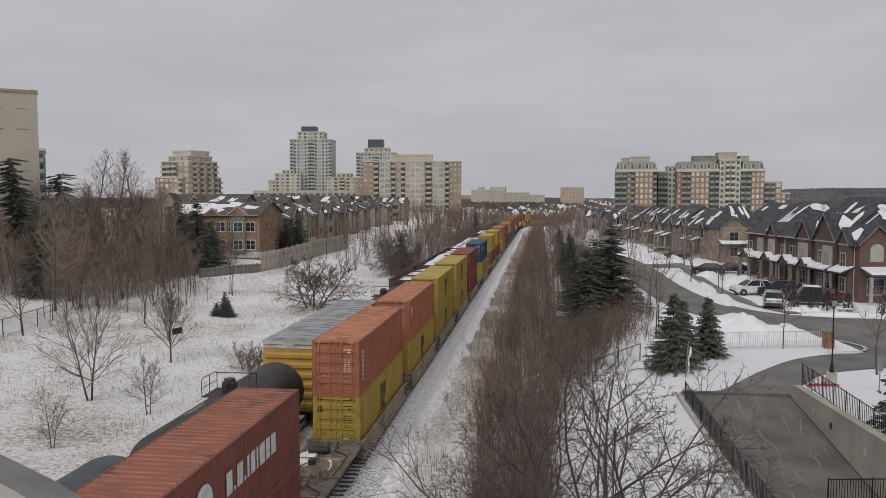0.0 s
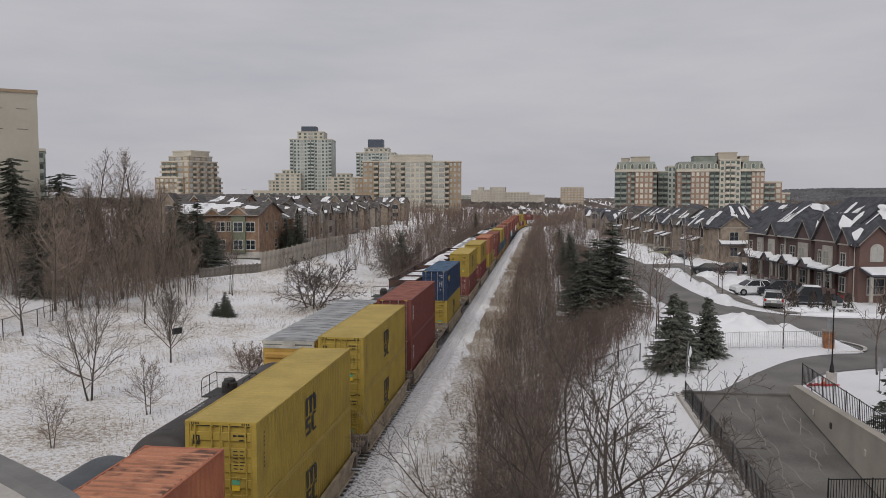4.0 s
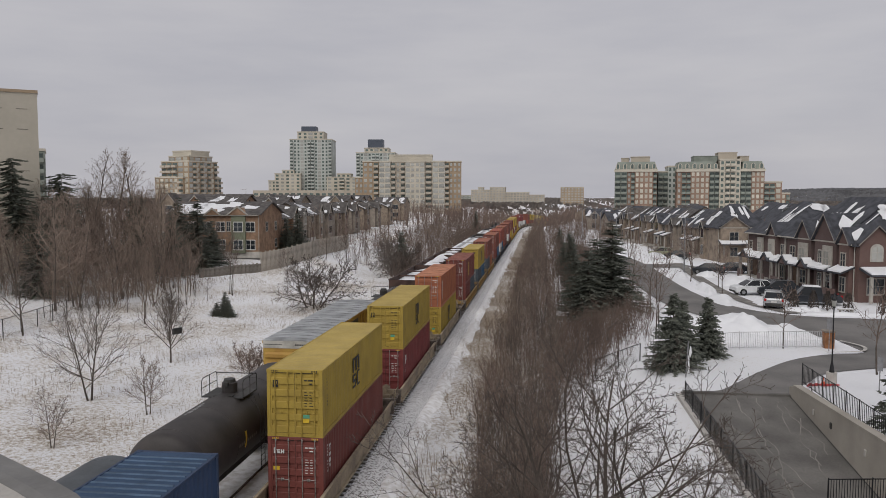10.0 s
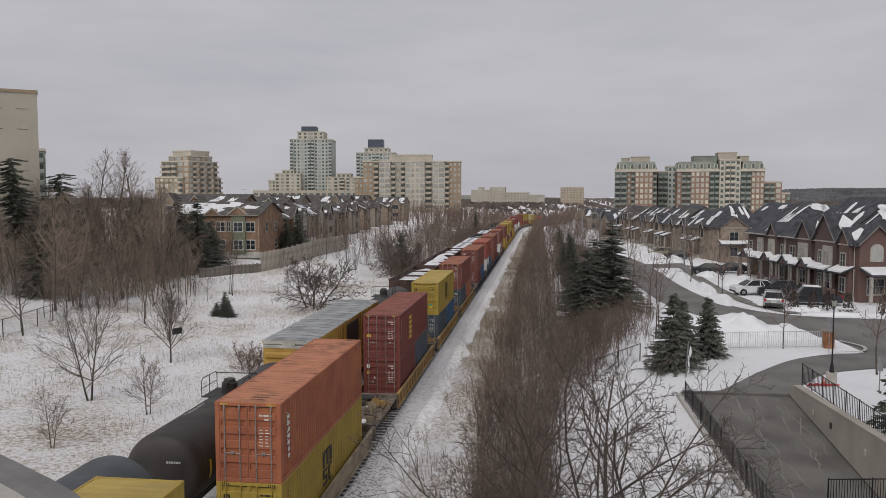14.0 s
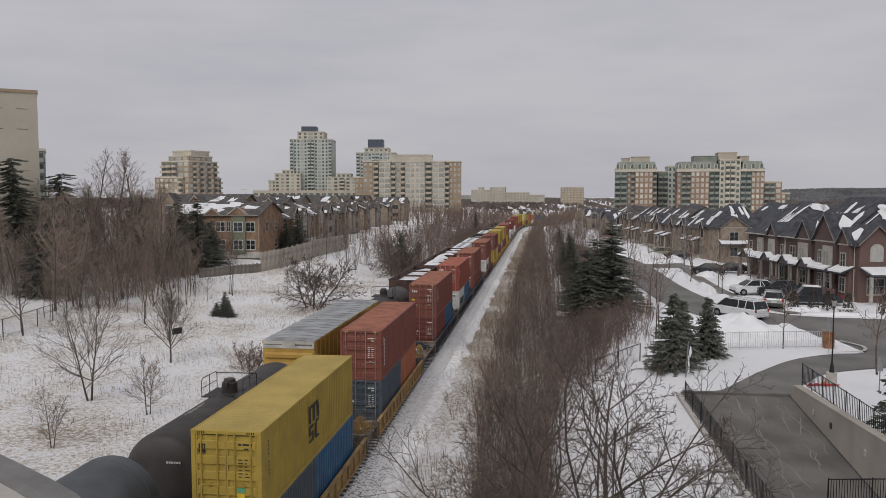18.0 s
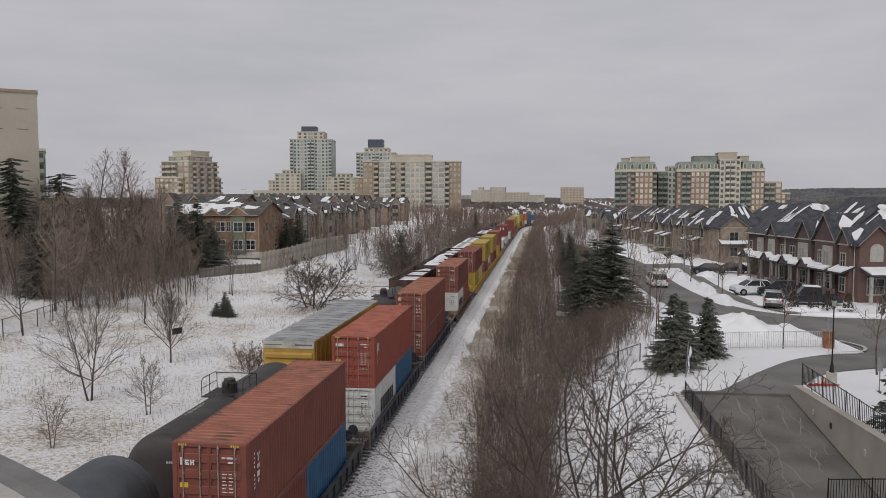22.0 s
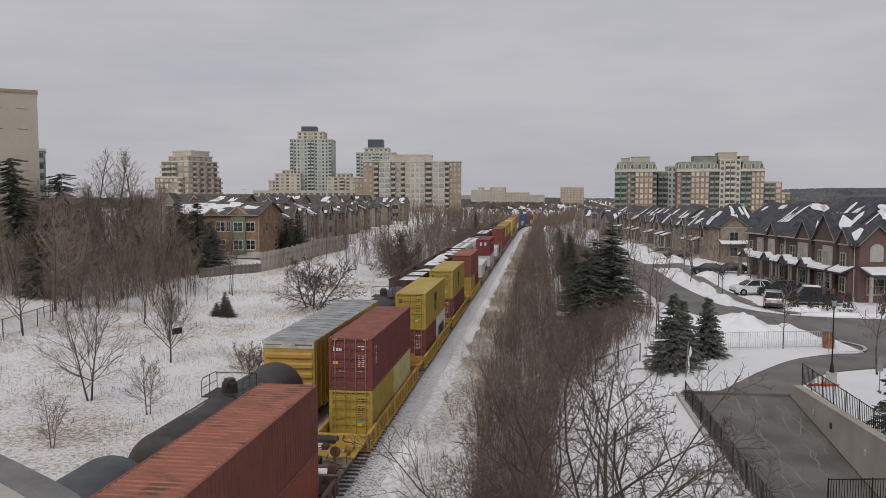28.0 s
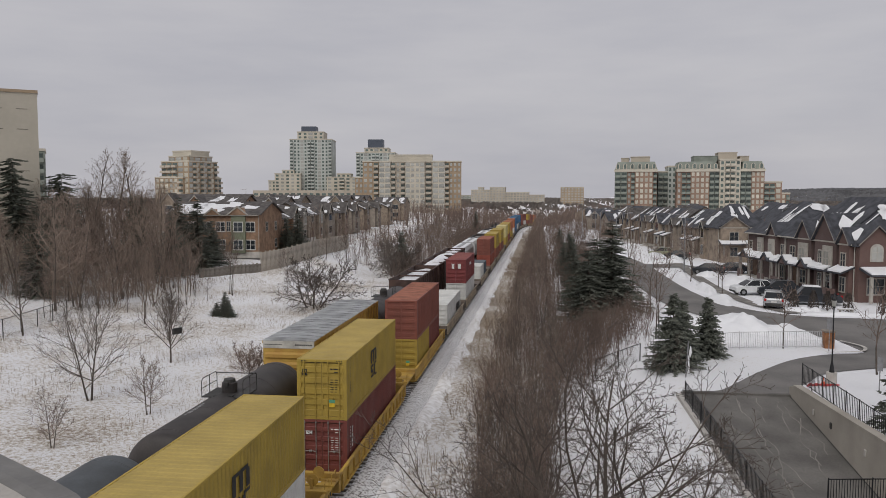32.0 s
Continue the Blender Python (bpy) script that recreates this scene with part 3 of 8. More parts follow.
        rr = [(2.9 + i * 0.55, 3.3 + i * 0.55, 1.2, 1.6) for i in range(4)]
        part("sign_bars", bars(rr, 0.003, "x", W2 + 0.004), M_MARKB, ob)
    MOVING.append((ob, s, L, z))
    return ob


# ---------------- well cars ----------------
FRAME = {
    "tan": material("dusty_tan_car_paint", (0.34, 0.275, 0.19), 0.75, vary=0.35, scale=1.2, fine=12, second=(0.20, 0.16, 0.12)),
    "ochre": material("ochre_car_paint", (0.36, 0.235, 0.085), 0.7, vary=0.3, scale=1.2, fine=12, second=(0.22, 0.14, 0.07)),
    "black": material("dark_blue_grey_car_paint", (0.05, 0.055, 0.07), 0.65, vary=0.3, scale=1.2, fine=12),
    "yellow": material("bright_yellow_car_paint", (0.50, 0.32, 0.06), 0.7, vary=0.3, scale=1.2, fine=12, second=(0.34, 0.21, 0.06)),
}
M_GRIMEDECK = material("grimy_brown_deck_steel", (0.20, 0.165, 0.135), 0.85, vary=0.45, scale=3, fine=20, second=(0.085, 0.07, 0.06))
FRAME["rust"] = material("rust_brown_car_paint", (0.17, 0.095, 0.065), 0.75, vary=0.35, scale=1.2, fine=12)
FRAME_WORDS = {"rust": "rust-brown", "tan": "dusty tan", "ochre": "ochre yellow", "black": "dark blue-grey", "yellow": "bright yellow"}
def snow_patch(rng, u0, u1, v0, v1):
    """An uneven outline inside a rectangle."""
    n = 13
    out = []
    for i in range(n):
        a = 2 * math.pi * i / n
        r = rng.uniform(0.55, 1.0)
        out.append(((u0 + u1) / 2 + (u1 - u0) / 2 * math.copysign(abs(math.cos(a)) ** 0.6, math.cos(a)) * r, (v0 + v1) / 2 + (v1 - v0) / 2 * math.copysign(abs(math.sin(a)) ** 0.6, math.sin(a)) * r))
    return out


WELL = {}


def wheel_mesh():
    if "wheel" not in WELL:
        b = Build()
        b.tube([(-0.07, 0, 0), (-0.06, 0, 0), (0.04, 0, 0), (0.05, 0, 0)], [0.40, 0.46, 0.46, 0.40], 18)
        b.tube([(-0.085, 0, 0), (0.075, 0, 0)], [0.12, 0.12], 10)
        WELL["wheel"] = b.mesh("wheel", M_WHEEL)
    return WELL["wheel"]


def bogie(parent, y, x=0.0, plain=False):
    if plain:
        b = Build().box(x - 1.05, x + 1.05, y - 1.2, y + 1.2, 0.34, 0.74, 0.05)
        for dy in (-0.89, 0.89):
            b.tube([(x - 0.84, y + dy, 0.46), (x + 0.84, y + dy, 0.46)], [0.46, 0.46], 14)
        part("bogie", b, M_WHEEL, parent)
        return
    for dy in (-0.89, 0.89):
        for side in (-0.76, 0.76):
            part("wheel", wheel_mesh(), M_WHEEL, parent, m=pose(x + side, y + dy, 0.44))
        part("axle", Build().tube([(x - 0.72, y + dy, 0.44), (x + 0.72, y + dy, 0.44)], [0.08, 0.08], 8), M_WHEEL, parent)
    for side in (-1, 1):
        b = Build()
        xx = x + side * 0.99
        b.prism([(y - 1.2, 0.34), (y - 1.2, 0.56), (y - 0.5, 0.62), (y - 0.3, 0.76), (y + 0.3, 0.76), (y + 0.5, 0.62), (y + 1.2, 0.56), (y + 1.2, 0.34), (y + 0.4, 0.28), (y - 0.4, 0.28)], "x", xx - 0.07, xx + 0.07)
        part("side_frame", b, M_DARKGREY, parent)
    part("bolster", Build().box(x - 1.0, x + 1.0, y - 0.2, y + 0.2, 0.45, 0.74, 0.03), M_DARKGREY, parent)


def well_car(paint, s, long_well, gap_front, gap_back):
    """One well with its end platforms. s: front of the container in it."""
    LW = 16.6 if long_well else 12.75
    off = (LW - 12.19) / 2
    mat = FRAME[paint]
    ob = thing("well_car", "%s well car, grimy and dusted with snow, carrying stacked containers" % FRAME_WORDS[paint], "railway car", group="cars of the moving train")
    y0, y1 = -off, -off + LW
    key = (paint, long_well)
    ribbed = paint != "tan"
    if key not in WELL:
        kit = {}
        for side in (-1, 1):
            b = Build()
            xi, xo = side * 1.30, side * 1.46
            a, c = min(xi, xo), max(xi, xo)
            b.box(a, c, y0, y1, 1.02, 1.16, 0.02)
            b.box(a, c, y0 + 0.5, y1 - 0.5, 0.22, 0.36, 0.02)
            m_ = side * 1.345
            b.prism([(y0, 1.03), (y0 + 1.1, 0.35), (y1 - 1.1, 0.35), (y1, 1.03)], "x", min(m_, m_ + side * 0.03), max(m_, m_ + side * 0.03))
            kit["sill%d" % side] = b.mesh("side_sill", mat)
        kit["rib"] = Build().box(-0.05, 0.05, -0.05, 0.05, 0.34, 1.03, 0.012).mesh("rib", mat)
        kit["floor"] = Build().box(-1.29, 1.29, y0 + 0.9, y1 - 0.9, 0.22, 0.33).mesh("well_floor", mat)
        WELL[key] = kit
    kit = WELL[key]
    for side in (-1, 1):
        sl = part("side_sill", kit["sill%d" % side], mat, ob)
        if ribbed and s < 400:
            n = int(LW / 1.05)
            for i in range(n):
                part("rib", kit["rib"], mat, sl, m=pose(side * 1.42, y0 + 0.55 + i * (LW - 1.1) / (n - 1), 0))
    part("well_floor", kit["floor"], mat, ob)
    for at, gap, sgn in ((y0, gap_front, -1), (y1, gap_back, 1)):
        e = at + sgn * gap
        a, c = min(at, e), max(at, e)
        p = part("end_platform", Build().box(-1.42, 1.42, a, c, 0.92, 1.02, 0.02).box(-0.32, 0.32, a, c, 0.62, 0.92, 0.03).box(-1.46, 1.46, at - 0.12, at + 0.12, 0.35, 1.24, 0.02), mat if paint == "yellow" else M_GRIMEDECK, ob)
        if s > 400:
            continue
        rs = random.Random(int(s * 10) + sgn)
        part("snow_patch", Build().prism(snow_patch(rs, -1.3, -0.3, a + 0.2 * gap, a + 0.85 * gap), "z", 1.02, 1.05), M_TRACKSNOW, p)
        part("snow_patch", Build().prism(snow_patch(rs, 0.0, 0.8, a + 0.1 * gap, a + 0.55 * gap), "z", 1.02, 1.045), M_TRACKSNOW, p)
        part("air_hose_box", Build().box(-0.45, -0.15, a + 0.3 * gap, a + 0.3 * gap + 0.35, 1.02, 1.28, 0.03), M_DARKGREY, p)
        if gap > 1.0:
            part("air_reservoir", Build().tube([(-0.95, a + gap * 0.68, 1.22), (-0.9, a + gap * 0.68, 1.22), (0.1, a + gap * 0.68, 1.22), (0.15, a + gap * 0.68, 1.22)], [0.1, 0.19, 0.19, 0.1], 12), M_DARKGREY, p)
            part("brake_pipe", Build().tube([(1.1, a + 0.1, 1.08), (1.1, a + gap * 0.6, 1.1), (0.3, a + gap * 0.75, 1.12), (0.2, c - 0.05, 1.2)], [0.04] * 4, 6).tube([(-1.2, a + 0.1, 1.1), (-0.2, a + gap * 0.4, 1.16), (-0.2, c - 0.1, 1.1)], [0.03] * 3, 6), M_RAIL, p)
            part("lever_stand", Build().box(0.75, 1.15, a + gap * 0.25, a + gap * 0.25 + 0.12, 1.02, 1.42, 0.02), mat, p)
        part("cross_member", Build().box(-1.4, 1.4, a + gap * 0.5 - 0.06, a + gap * 0.5 + 0.06, 1.02, 1.09, 0.01), mat, p)
        part("brake_wheel_stand", Build().box(0.6, 0.7, e - sgn * 0.5 - 0.05, e - sgn * 0.5 + 0.05, 1.02, 1.55).tube([(0.65, e - sgn * 0.38, 1.45), (0.65, e - sgn * 0.34, 1.45)], [0.26, 0.26], 14), mat, p)
        for sx in (-1.36, 1.30):
            part("grab_rail", Build().tube([(sx, e - sgn * 0.1, 0.5), (sx, e - sgn * 0.1, 1.45), (sx, e - sgn * 0.75, 1.45), (sx, e - sgn * 0.75, 1.0)], [0.022] * 4, 5), mat, p)
    bogie(ob, y0 - gap_front * 0.62, plain=s > 420)
    if gap_back > 1.5:
        bogie(ob, y1 + gap_back * 0.62, plain=s > 420)
    hitch = Build().box(-0.14, 0.14, y0 - gap_front - 0.55, y0 - gap_front, 0.68, 0.94, 0.03)
    part("coupler", hitch, M_DARKGREY, ob)
    MOVING.append((ob, s, 12.19, 0.0))
    return ob


# upper, its mark; lower (one colour, or two twenty-foot boxes), its mark; front of the stack at the start; car paint; long well
TRAIN = [
    ("maroon", "", "maroon", "", -34.0, "tan", False),
    ("brown", "", "yellow", "m_logo", -18.5, "tan", False),
    ("yellow", "m_logo", "maroon", "", -4.0, "tan", False),
    ("brown", "lines_logo", "maroon", "", 15.4, "tan", False),
    ("orange", "sidebar", "yellow", "m_logo", 37.2, "tan", False),
    ("orange", "c_logo", "yellow", "m_logo", 52.1, "tan", False),
    ("yellow", "m_logo", "yellow", "m_logo", 66.8, "tan", False),
    ("yellow", "m_logo", "yellow", "m_logo", 81.8, "tan", False),
    ("maroon", "t_logo", "maroon", "t_logo", 96.4, "tan", False),
    ("blue", "s_logo", "yellow", "m_logo", 117.1, "tan", False),
    ("yellow", "m_logo", "maroon", "t_logo", 139.7, "tan", True),
    ("yellow", "m_logo", "crimson", "c_logo", 158.6, "tan", True),
    ("orange", "sidebar", "yellow", "m_logo", 178.1, "tan", True),
    ("maroon", "gold", ("maroon", "slate"), "", 201.0, "ochre", True),
    ("yellow", "m_logo", ("slate", "sky"), "", 219.8, "ochre", True),
    ("brown", "sidebar", ("slate", "orange"), "", 238.8, "ochre", True),
    ("brown", "t_logo", ("maroon", "sky"), "", 262.1, "black", True),
    ("red", "c_logo", ("white", "sky"), "black_word", 280.6, "black", True),
    ("brown", "", ("brown", "maroon"), "", 299.5, "black", True),
    ("brown", "", ("white", "red"), "black_word", 323.0, "rust", True),
    ("maroon", "t_logo", ("yellow", "cream"), "", 345.4, "yellow", True),
    ("yellow", "m_logo", ("maroon", "white"), "", 364.8, "yellow", True),
    ("yellow", "m_logo", "maroon", "t_logo", 383.5, "yellow", True),
    ("brown", "", ("yellow", "maroon"), "", 404.2, "yellow", True),
    ("", "", ("white", "white"), "", 422.6, "tan", True),
    ("crimson", "z_logo", "white", "", 441.0, "tan", True),
    ("", "", ("white", "slate"), "", 464.0, "tan", True),
    ("brown", "", "red", "", 486.0, "tan", True),
    ("yellow", "m_logo", "brown", "", 504.5, "tan", True),
    ("yellow", "m_logo", "brown", "", 523.0, "tan", True),
    ("cream", "", "yellow", "", 546.0, "ochre", True),
    ("yellow", "", "brown", "", 564.5, "ochre", True),
    ("orange", "", "yellow", "", 583.0, "ochre", True),
    ("orange", "", ("white", "brown"), "", 606.0, "black", True),
    ("sky", "", "sky", "", 624.5, "black", True),
    ("sky", "", ("white", "white"), "", 643.0, "black", True),
    ("sky", "", "slate", "", 666.0, "tan", True),
    ("brown", "", "brown", "", 684.5, "tan", True),
    ("maroon", "", "white", "", 703.0, "tan", True),
    ("yellow", "", "maroon", "", 726.0, "ochre", True),
    ("brown", "", "brown", "", 744.5, "ochre", True),
    ("orange", "", "yellow", "", 763.0, "ochre", True),
]
for i, (up, umark, low, lmark, s, paint, long_well) in enumerate(TRAIN):
    z0 = 0.48 if s < 200 else 0.36
    low_h = 2.896 if s < 200 else 2.70
    wl_ = 16.6 if long_well else 12.75
    pad = (wl_ - 12.19) / 2
    ahead = s - TRAIN[i - 1][4] - 12.19 - pad - ((16.6 if TRAIN[i - 1][6] else 12.75) - 12.19) / 2 if i else 2.0
    behind = TRAIN[i + 1][4] - s - 12.19 - pad - ((16.6 if TRAIN[i + 1][6] else 12.75) - 12.19) / 2 if i + 1 < len(TRAIN) else 2.0
    well_car(paint, s, long_well, max(0.25, ahead / 2 - 0.1), max(0.25, behind / 2 - 0.1))
    if isinstance(low, tuple):
        container(low[0], s, z0, 6.058, 2.591, lmark)
        container(low[1], s + 6.13, z0, 6.058, 2.591, "" if low[1] != "white" else "black_word")
        zt = z0 + 2.60
    else:
        container(low, s, z0, 12.19, low_h if low_h == 2.896 else 2.591, lmark)
        zt = z0 + (2.905 if low_h == 2.896 else 2.60)
    if up:
        container(up, s, zt, 12.19, 2.896, umark)


# ---------------- the standing train on the west track ----------------
M_DARKSTENCIL = material("grey_stencil_paint", (0.16, 0.15, 0.14), 0.6, vary=0.2)


def tank_car(y0, length, R=1.57, zc=2.80, paint=M_TANK):
    ob = thing("tank_car", "black cylindrical tank car with a railed dome platform, standing", "railway car", m=pose(WEST, y0, 0), group="cars of the standing train")
    prof = [(0.0, 0.02), (0.03, R * 0.35), (0.09, R * 0.62), (0.18, R * 0.82), (0.30, R * 0.93), (0.42, R * 0.98), (0.58, R)]
    pts, rad = [], []
    for a, r in prof:
        pts.append((0, a, zc)), rad.append(r)
    for a, r in reversed(prof):
        pts.append((0, length - a, zc)), rad.append(r)
    b = Build().tube(pts, rad, 40)
    for y in (0.95, length * 0.3, length * 0.5, length * 0.7, length - 0.95):
        b.tube([(0, y - 0.03, zc), (0, y - 0.02, zc), (0, y + 0.02, zc), (0, y + 0.03, zc)], [R, R + 0.012, R + 0.012, R], 40, False)
    t = part("tank", b, paint, ob, smooth=True)
    for yy in (1.3, length * 0.36, length * 0.66):
        s_ = Build()
        for k in range(8):
            a0, a1 = radians(-16 + k * 3.4), radians(-16 + (k + 1) * 3.4)
            s_.prism([(math.cos(a0) * R, zc + math.sin(a0) * R), (math.cos(a0) * (R + 0.014), zc + math.sin(a0) * (R + 0.014)), (math.cos(a1) * (R + 0.014), zc + math.sin(a1) * (R + 0.014)), (math.cos(a1) * R, zc + math.sin(a1) * R)], "y", yy - 0.07, yy + 0.07)
        part("reflector_stripe", s_, M_MARKY, t)
    for low_, high_, yb, count in ((100, 104, 3.0, 8), (-8, -3, 4.2, 9), (97, 99, 3.2, 6)):
        a0, a1, ro = radians(low_), radians(high_), R + 0.008
        marks = Build()
        for k in range(count):
            y = yb + k * 0.24
            marks.add([(math.cos(a0) * ro, y, zc + math.sin(a0) * ro), (math.cos(a0) * ro, y + 0.16, zc + math.sin(a0) * ro), (math.cos(a1) * ro, y + 0.16, zc + math.sin(a1) * ro), (math.cos(a1) * ro, y, zc + math.sin(a1) * ro)], [(0, 1, 2, 3)])
        part("stencil_bars", marks, M_LIGHTCAR if low_ > 0 else M_DARKSTENCIL, t)
    marks = Build()
    for k in range(6):
        marks.box(0.35 + k * 0.10, 0.42 + k * 0.10, 0.025, 0.06, zc + 0.52, zc + 0.60)
    part("head_stencil_bars", marks, M_LIGHTCAR, t)
    mid = length / 2
    d = part("dome", Build().tube([(0, mid, zc + R - 0.1), (0, mid, zc + R + 0.42), (0, mid, zc + R + 0.46)], [0.36, 0.36, 0.31], 18), M_TANK, ob)
    part("dome_lid", Build().tube([(0, mid, zc + R + 0.46), (0, mid, zc + R + 0.60)], [0.29, 0.26], 16).box(-0.1, 0.1, mid - 0.45, mid - 0.3, zc + R + 0.3, zc + R + 0.5, 0.02), M_DARKGREY, d)
    zp = zc + R - 0.12
    px_, py_ = 1.0, 0.85
    part("platform", Build().box(-px_, -0.45, mid - py_, mid + py_, zp, zp + 0.05).box(0.45, px_, mid - py_, mid + py_, zp, zp + 0.05).box(-0.45, 0.45, mid - py_, mid - 0.5, zp + 0.06, zp + 0.11), M_DARKGREY, ob)
    rail = Build()
    for sx in (-px_, px_):
        rail.tube([(sx, mid - py_, zp), (sx, mid - py_, zp + 0.75), (sx, mid - py_ + 0.12, zp + 0.87), (sx, mid + py_ - 0.12, zp + 0.87), (sx, mid + py_, zp + 0.75), (sx, mid + py_, zp)], [0.022] * 6, 5)
        rail.tube([(sx, mid - py_, zp + 0.42), (sx, mid + py_, zp + 0.42)], [0.018, 0.018], 5)
        rail.tube([(sx, mid, zp), (sx, mid, zp + 0.87)], [0.02, 0.02], 5)
    rail.tube([(-px_, mid + py_, zp + 0.8), (px_, mid + py_, zp + 0.8)], [0.022] * 2, 5)
    part("hand_rail", rail, M_DARKGREY, ob)
    lad = Build()
    for yy in (mid - 0.25, mid + 0.25):
        lad.tube([(1.3, yy, zp), (1.6, yy, zp - 0.9), (1.6, yy, 0.7)], [0.02] * 3, 5)
    for k in range(9):
        lad.tube([(1.6, mid - 0.25, 0.8 + k * 0.3), (1.6, mid + 0.25, 0.8 + k * 0.3)], [0.014] * 2, 4)
    part("ladder", lad, M_DARKGREY, ob)
    part("underframe", Build().box(-0.35, 0.35, -0.6, length + 0.6, 0.75, 1.15, 0.03).box(-1.4, 1.4, -0.5, 0.9, 0.98, 1.06).box(-1.4, 1.4, length - 0.9, length + 0.5, 0.98, 1.06)
         .box(-0.9, 0.9, 1.3, 1.8, 1.0, 1.7).box(-0.9, 0.9, length - 1.8, length - 1.3, 1.0, 1.7), M_DARKGREY, ob)
    part("deck_snow", Build().box(-1.3, 1.3, -0.45, 0.5, 1.06, 1.11, 0.02).box(-1.3, 1.3, length - 0.5, length + 0.45, 1.06, 1.11, 0.02), M_SNOW, ob)
    er = Build()
    for yy in (-0.45, length + 0.45):
        er.tube([(-1.35, yy, 1.0), (-1.35, yy, 2.0), (1.35, yy, 2.0), (1.35, yy, 1.0)], [0.022] * 4, 5)
        er.tube([(0, yy, 1.0), (0, yy, 2.0)], [0.022] * 2, 5)
    part("end_rail", er, M_DARKGREY, ob)
    bogie(ob, 1.5), bogie(ob, length - 1.5)
    part("coupler", Build().box(-0.14, 0.14, -1.05, -0.6, 0.7, 0.95, 0.03).box(-0.14, 0.14, length + 0.6, length + 1.05, 0.7, 0.95, 0.03), M_DARKGREY, ob)
    return ob


def box_car(y0, length):
    ob = thing("box_car", "yellow box car with ribbed grey roof and black plug door", "railway car", m=pose(WEST, y0, 0), group="cars of the standing train")
    h0, h1, w = 1.0, 5.12, 1.55
    for side in (-1, 1):
        b = Build().box(min(side * w, side * (w - 0.1)), max(side * w, side * (w - 0.1)), 0, length, h0, h1)
        sp = part("side_wall", b, M_BOXYELLOW, ob)
        rib = Build().box(-0.045, 0.045, -0.06, 0.06, h0 + 0.05, h1 - 0.1, 0.012).mesh("side_post", M_BOXYELLOW)
        for i in range(19):
            y = 0.25 + i * (length - 0.5) / 18
            if abs(y - length * 0.52) > 1.7:
                part("side_post", rib, M_BOXYELLOW, sp, m=pose(side * (w + 0.03), y, 0))
        part("plug_door", Build().box(min(side * w, side * (w + 0.07)), max(side * w, side * (w + 0.07)), length * 0.52 - 1.5, length * 0.52 + 1.5, h0 + 0.1, h1 - 0.25, 0.02), M_TANK, ob)
        part("door_bars", Build().box(min(side * (w + 0.07), side * (w + 0.075)), max(side * (w + 0.07), side * (w + 0.075)), length * 0.52 - 0.7, length * 0.52 - 0.3, 3.1, 3.5).box(min(side * (w + 0.07), side * (w + 0.075)), max(side * (w + 0.07), side * (w + 0.075)), length * 0.52 - 0.1, length * 0.52 + 0.15, 3.2, 3.6), M_WHITEPAINT, ob)
    for y in (0, length):
        o = -1 if y == 0 else 1
        e = part("end_wall", Build().box(-w + 0.1, w - 0.1, min(y, y - o * 0.1), max(y, y - o * 0.1), h0, h1), M_BOXYELLOW, ob)
        corr = Build().prism([(0, 0), (-0.11, 0.12), (-0.11, 0.30), (0, 0.42)] if o < 0 else [(0, 0.42), (0.11, 0.30), (0.11, 0.12), (0, 0)], "x", -w + 0.14, w - 0.14).mesh("end_rib", M_BOXYELLOW)
        for k in range(6):
            part("end_rib", corr, M_BOXYELLOW, e, m=pose(0, y, 1.15 + k * 0.58))
        part("white_band", Build().box(-w, w, min(y, y + o * 0.03), max(y, y + o * 0.03), h1 - 0.42, h1 + 0.02, 0.01), M_GRIMEWHITE, e)
        r = [(-1.45 + k * 0.12, -1.37 + k * 0.12, h1 - 0.22, h1 - 0.17) for k in range(9)] + [(0.4 + k * 0.13, 0.49 + k * 0.13, h1 - 0.24, h1 - 0.16) for k in range(8)]
        bb = Build()
        for u0, u1, z0, z1 in r:
            bb.box(u0, u1, min(y + o * 0.03, y + o * 0.035), max(y + o * 0.03, y + o * 0.035), z0, z1)
        part("number_bars", bb, M_MARKB, e)
    b = Build().prism([(-w - 0.02, h1), (-w - 0.02, h1 + 0.06), (0, h1 + 0.13), (w + 0.02, h1 + 0.06), (w + 0.02, h1)], "y", -0.02, length + 0.02)
    rf = part("roof", b, M_BOXROOF, ob)
    seam = Build().prism([(-w - 0.02, h1 + 0.06), (-w - 0.02, h1 + 0.105), (0, h1 + 0.175), (w + 0.02, h1 + 0.105), (w + 0.02, h1 + 0.06), (0, h1 + 0.13)], "y", -0.035, 0.035).mesh("roof_rib", M_BOXROOF)
    for i in range(18):
        part("roof_rib", seam, M_BOXROOF, rf, m=pose(0, 0.4 + i * (length - 0.8) / 17, 0))
    part("eave_rail", Build().box(w, w + 0.05, 0, length, h1 - 0.16, h1 + 0.03).box(-w - 0.05, -w, 0, length, h1 - 0.16, h1 + 0.03), M_BOXYELLOW, ob)
    part("underframe", Build().box(-1.3, 1.3, 0.2, length - 0.2, 0.8, 1.0).box(-0.3, 0.3, -0.5, length + 0.5, 0.7, 0.98, 0.03), M_DARKGREY, ob)
    part("coupler", Build().box(-0.14, 0.14, -1.0, -0.5, 0.7, 0.95, 0.03).box(-0.14, 0.14, length + 0.5, length + 1.0, 0.7, 0.95, 0.03), M_DARKGREY, ob)
    bogie(ob, 2.2), bogie(ob, length - 2.2)
    return ob


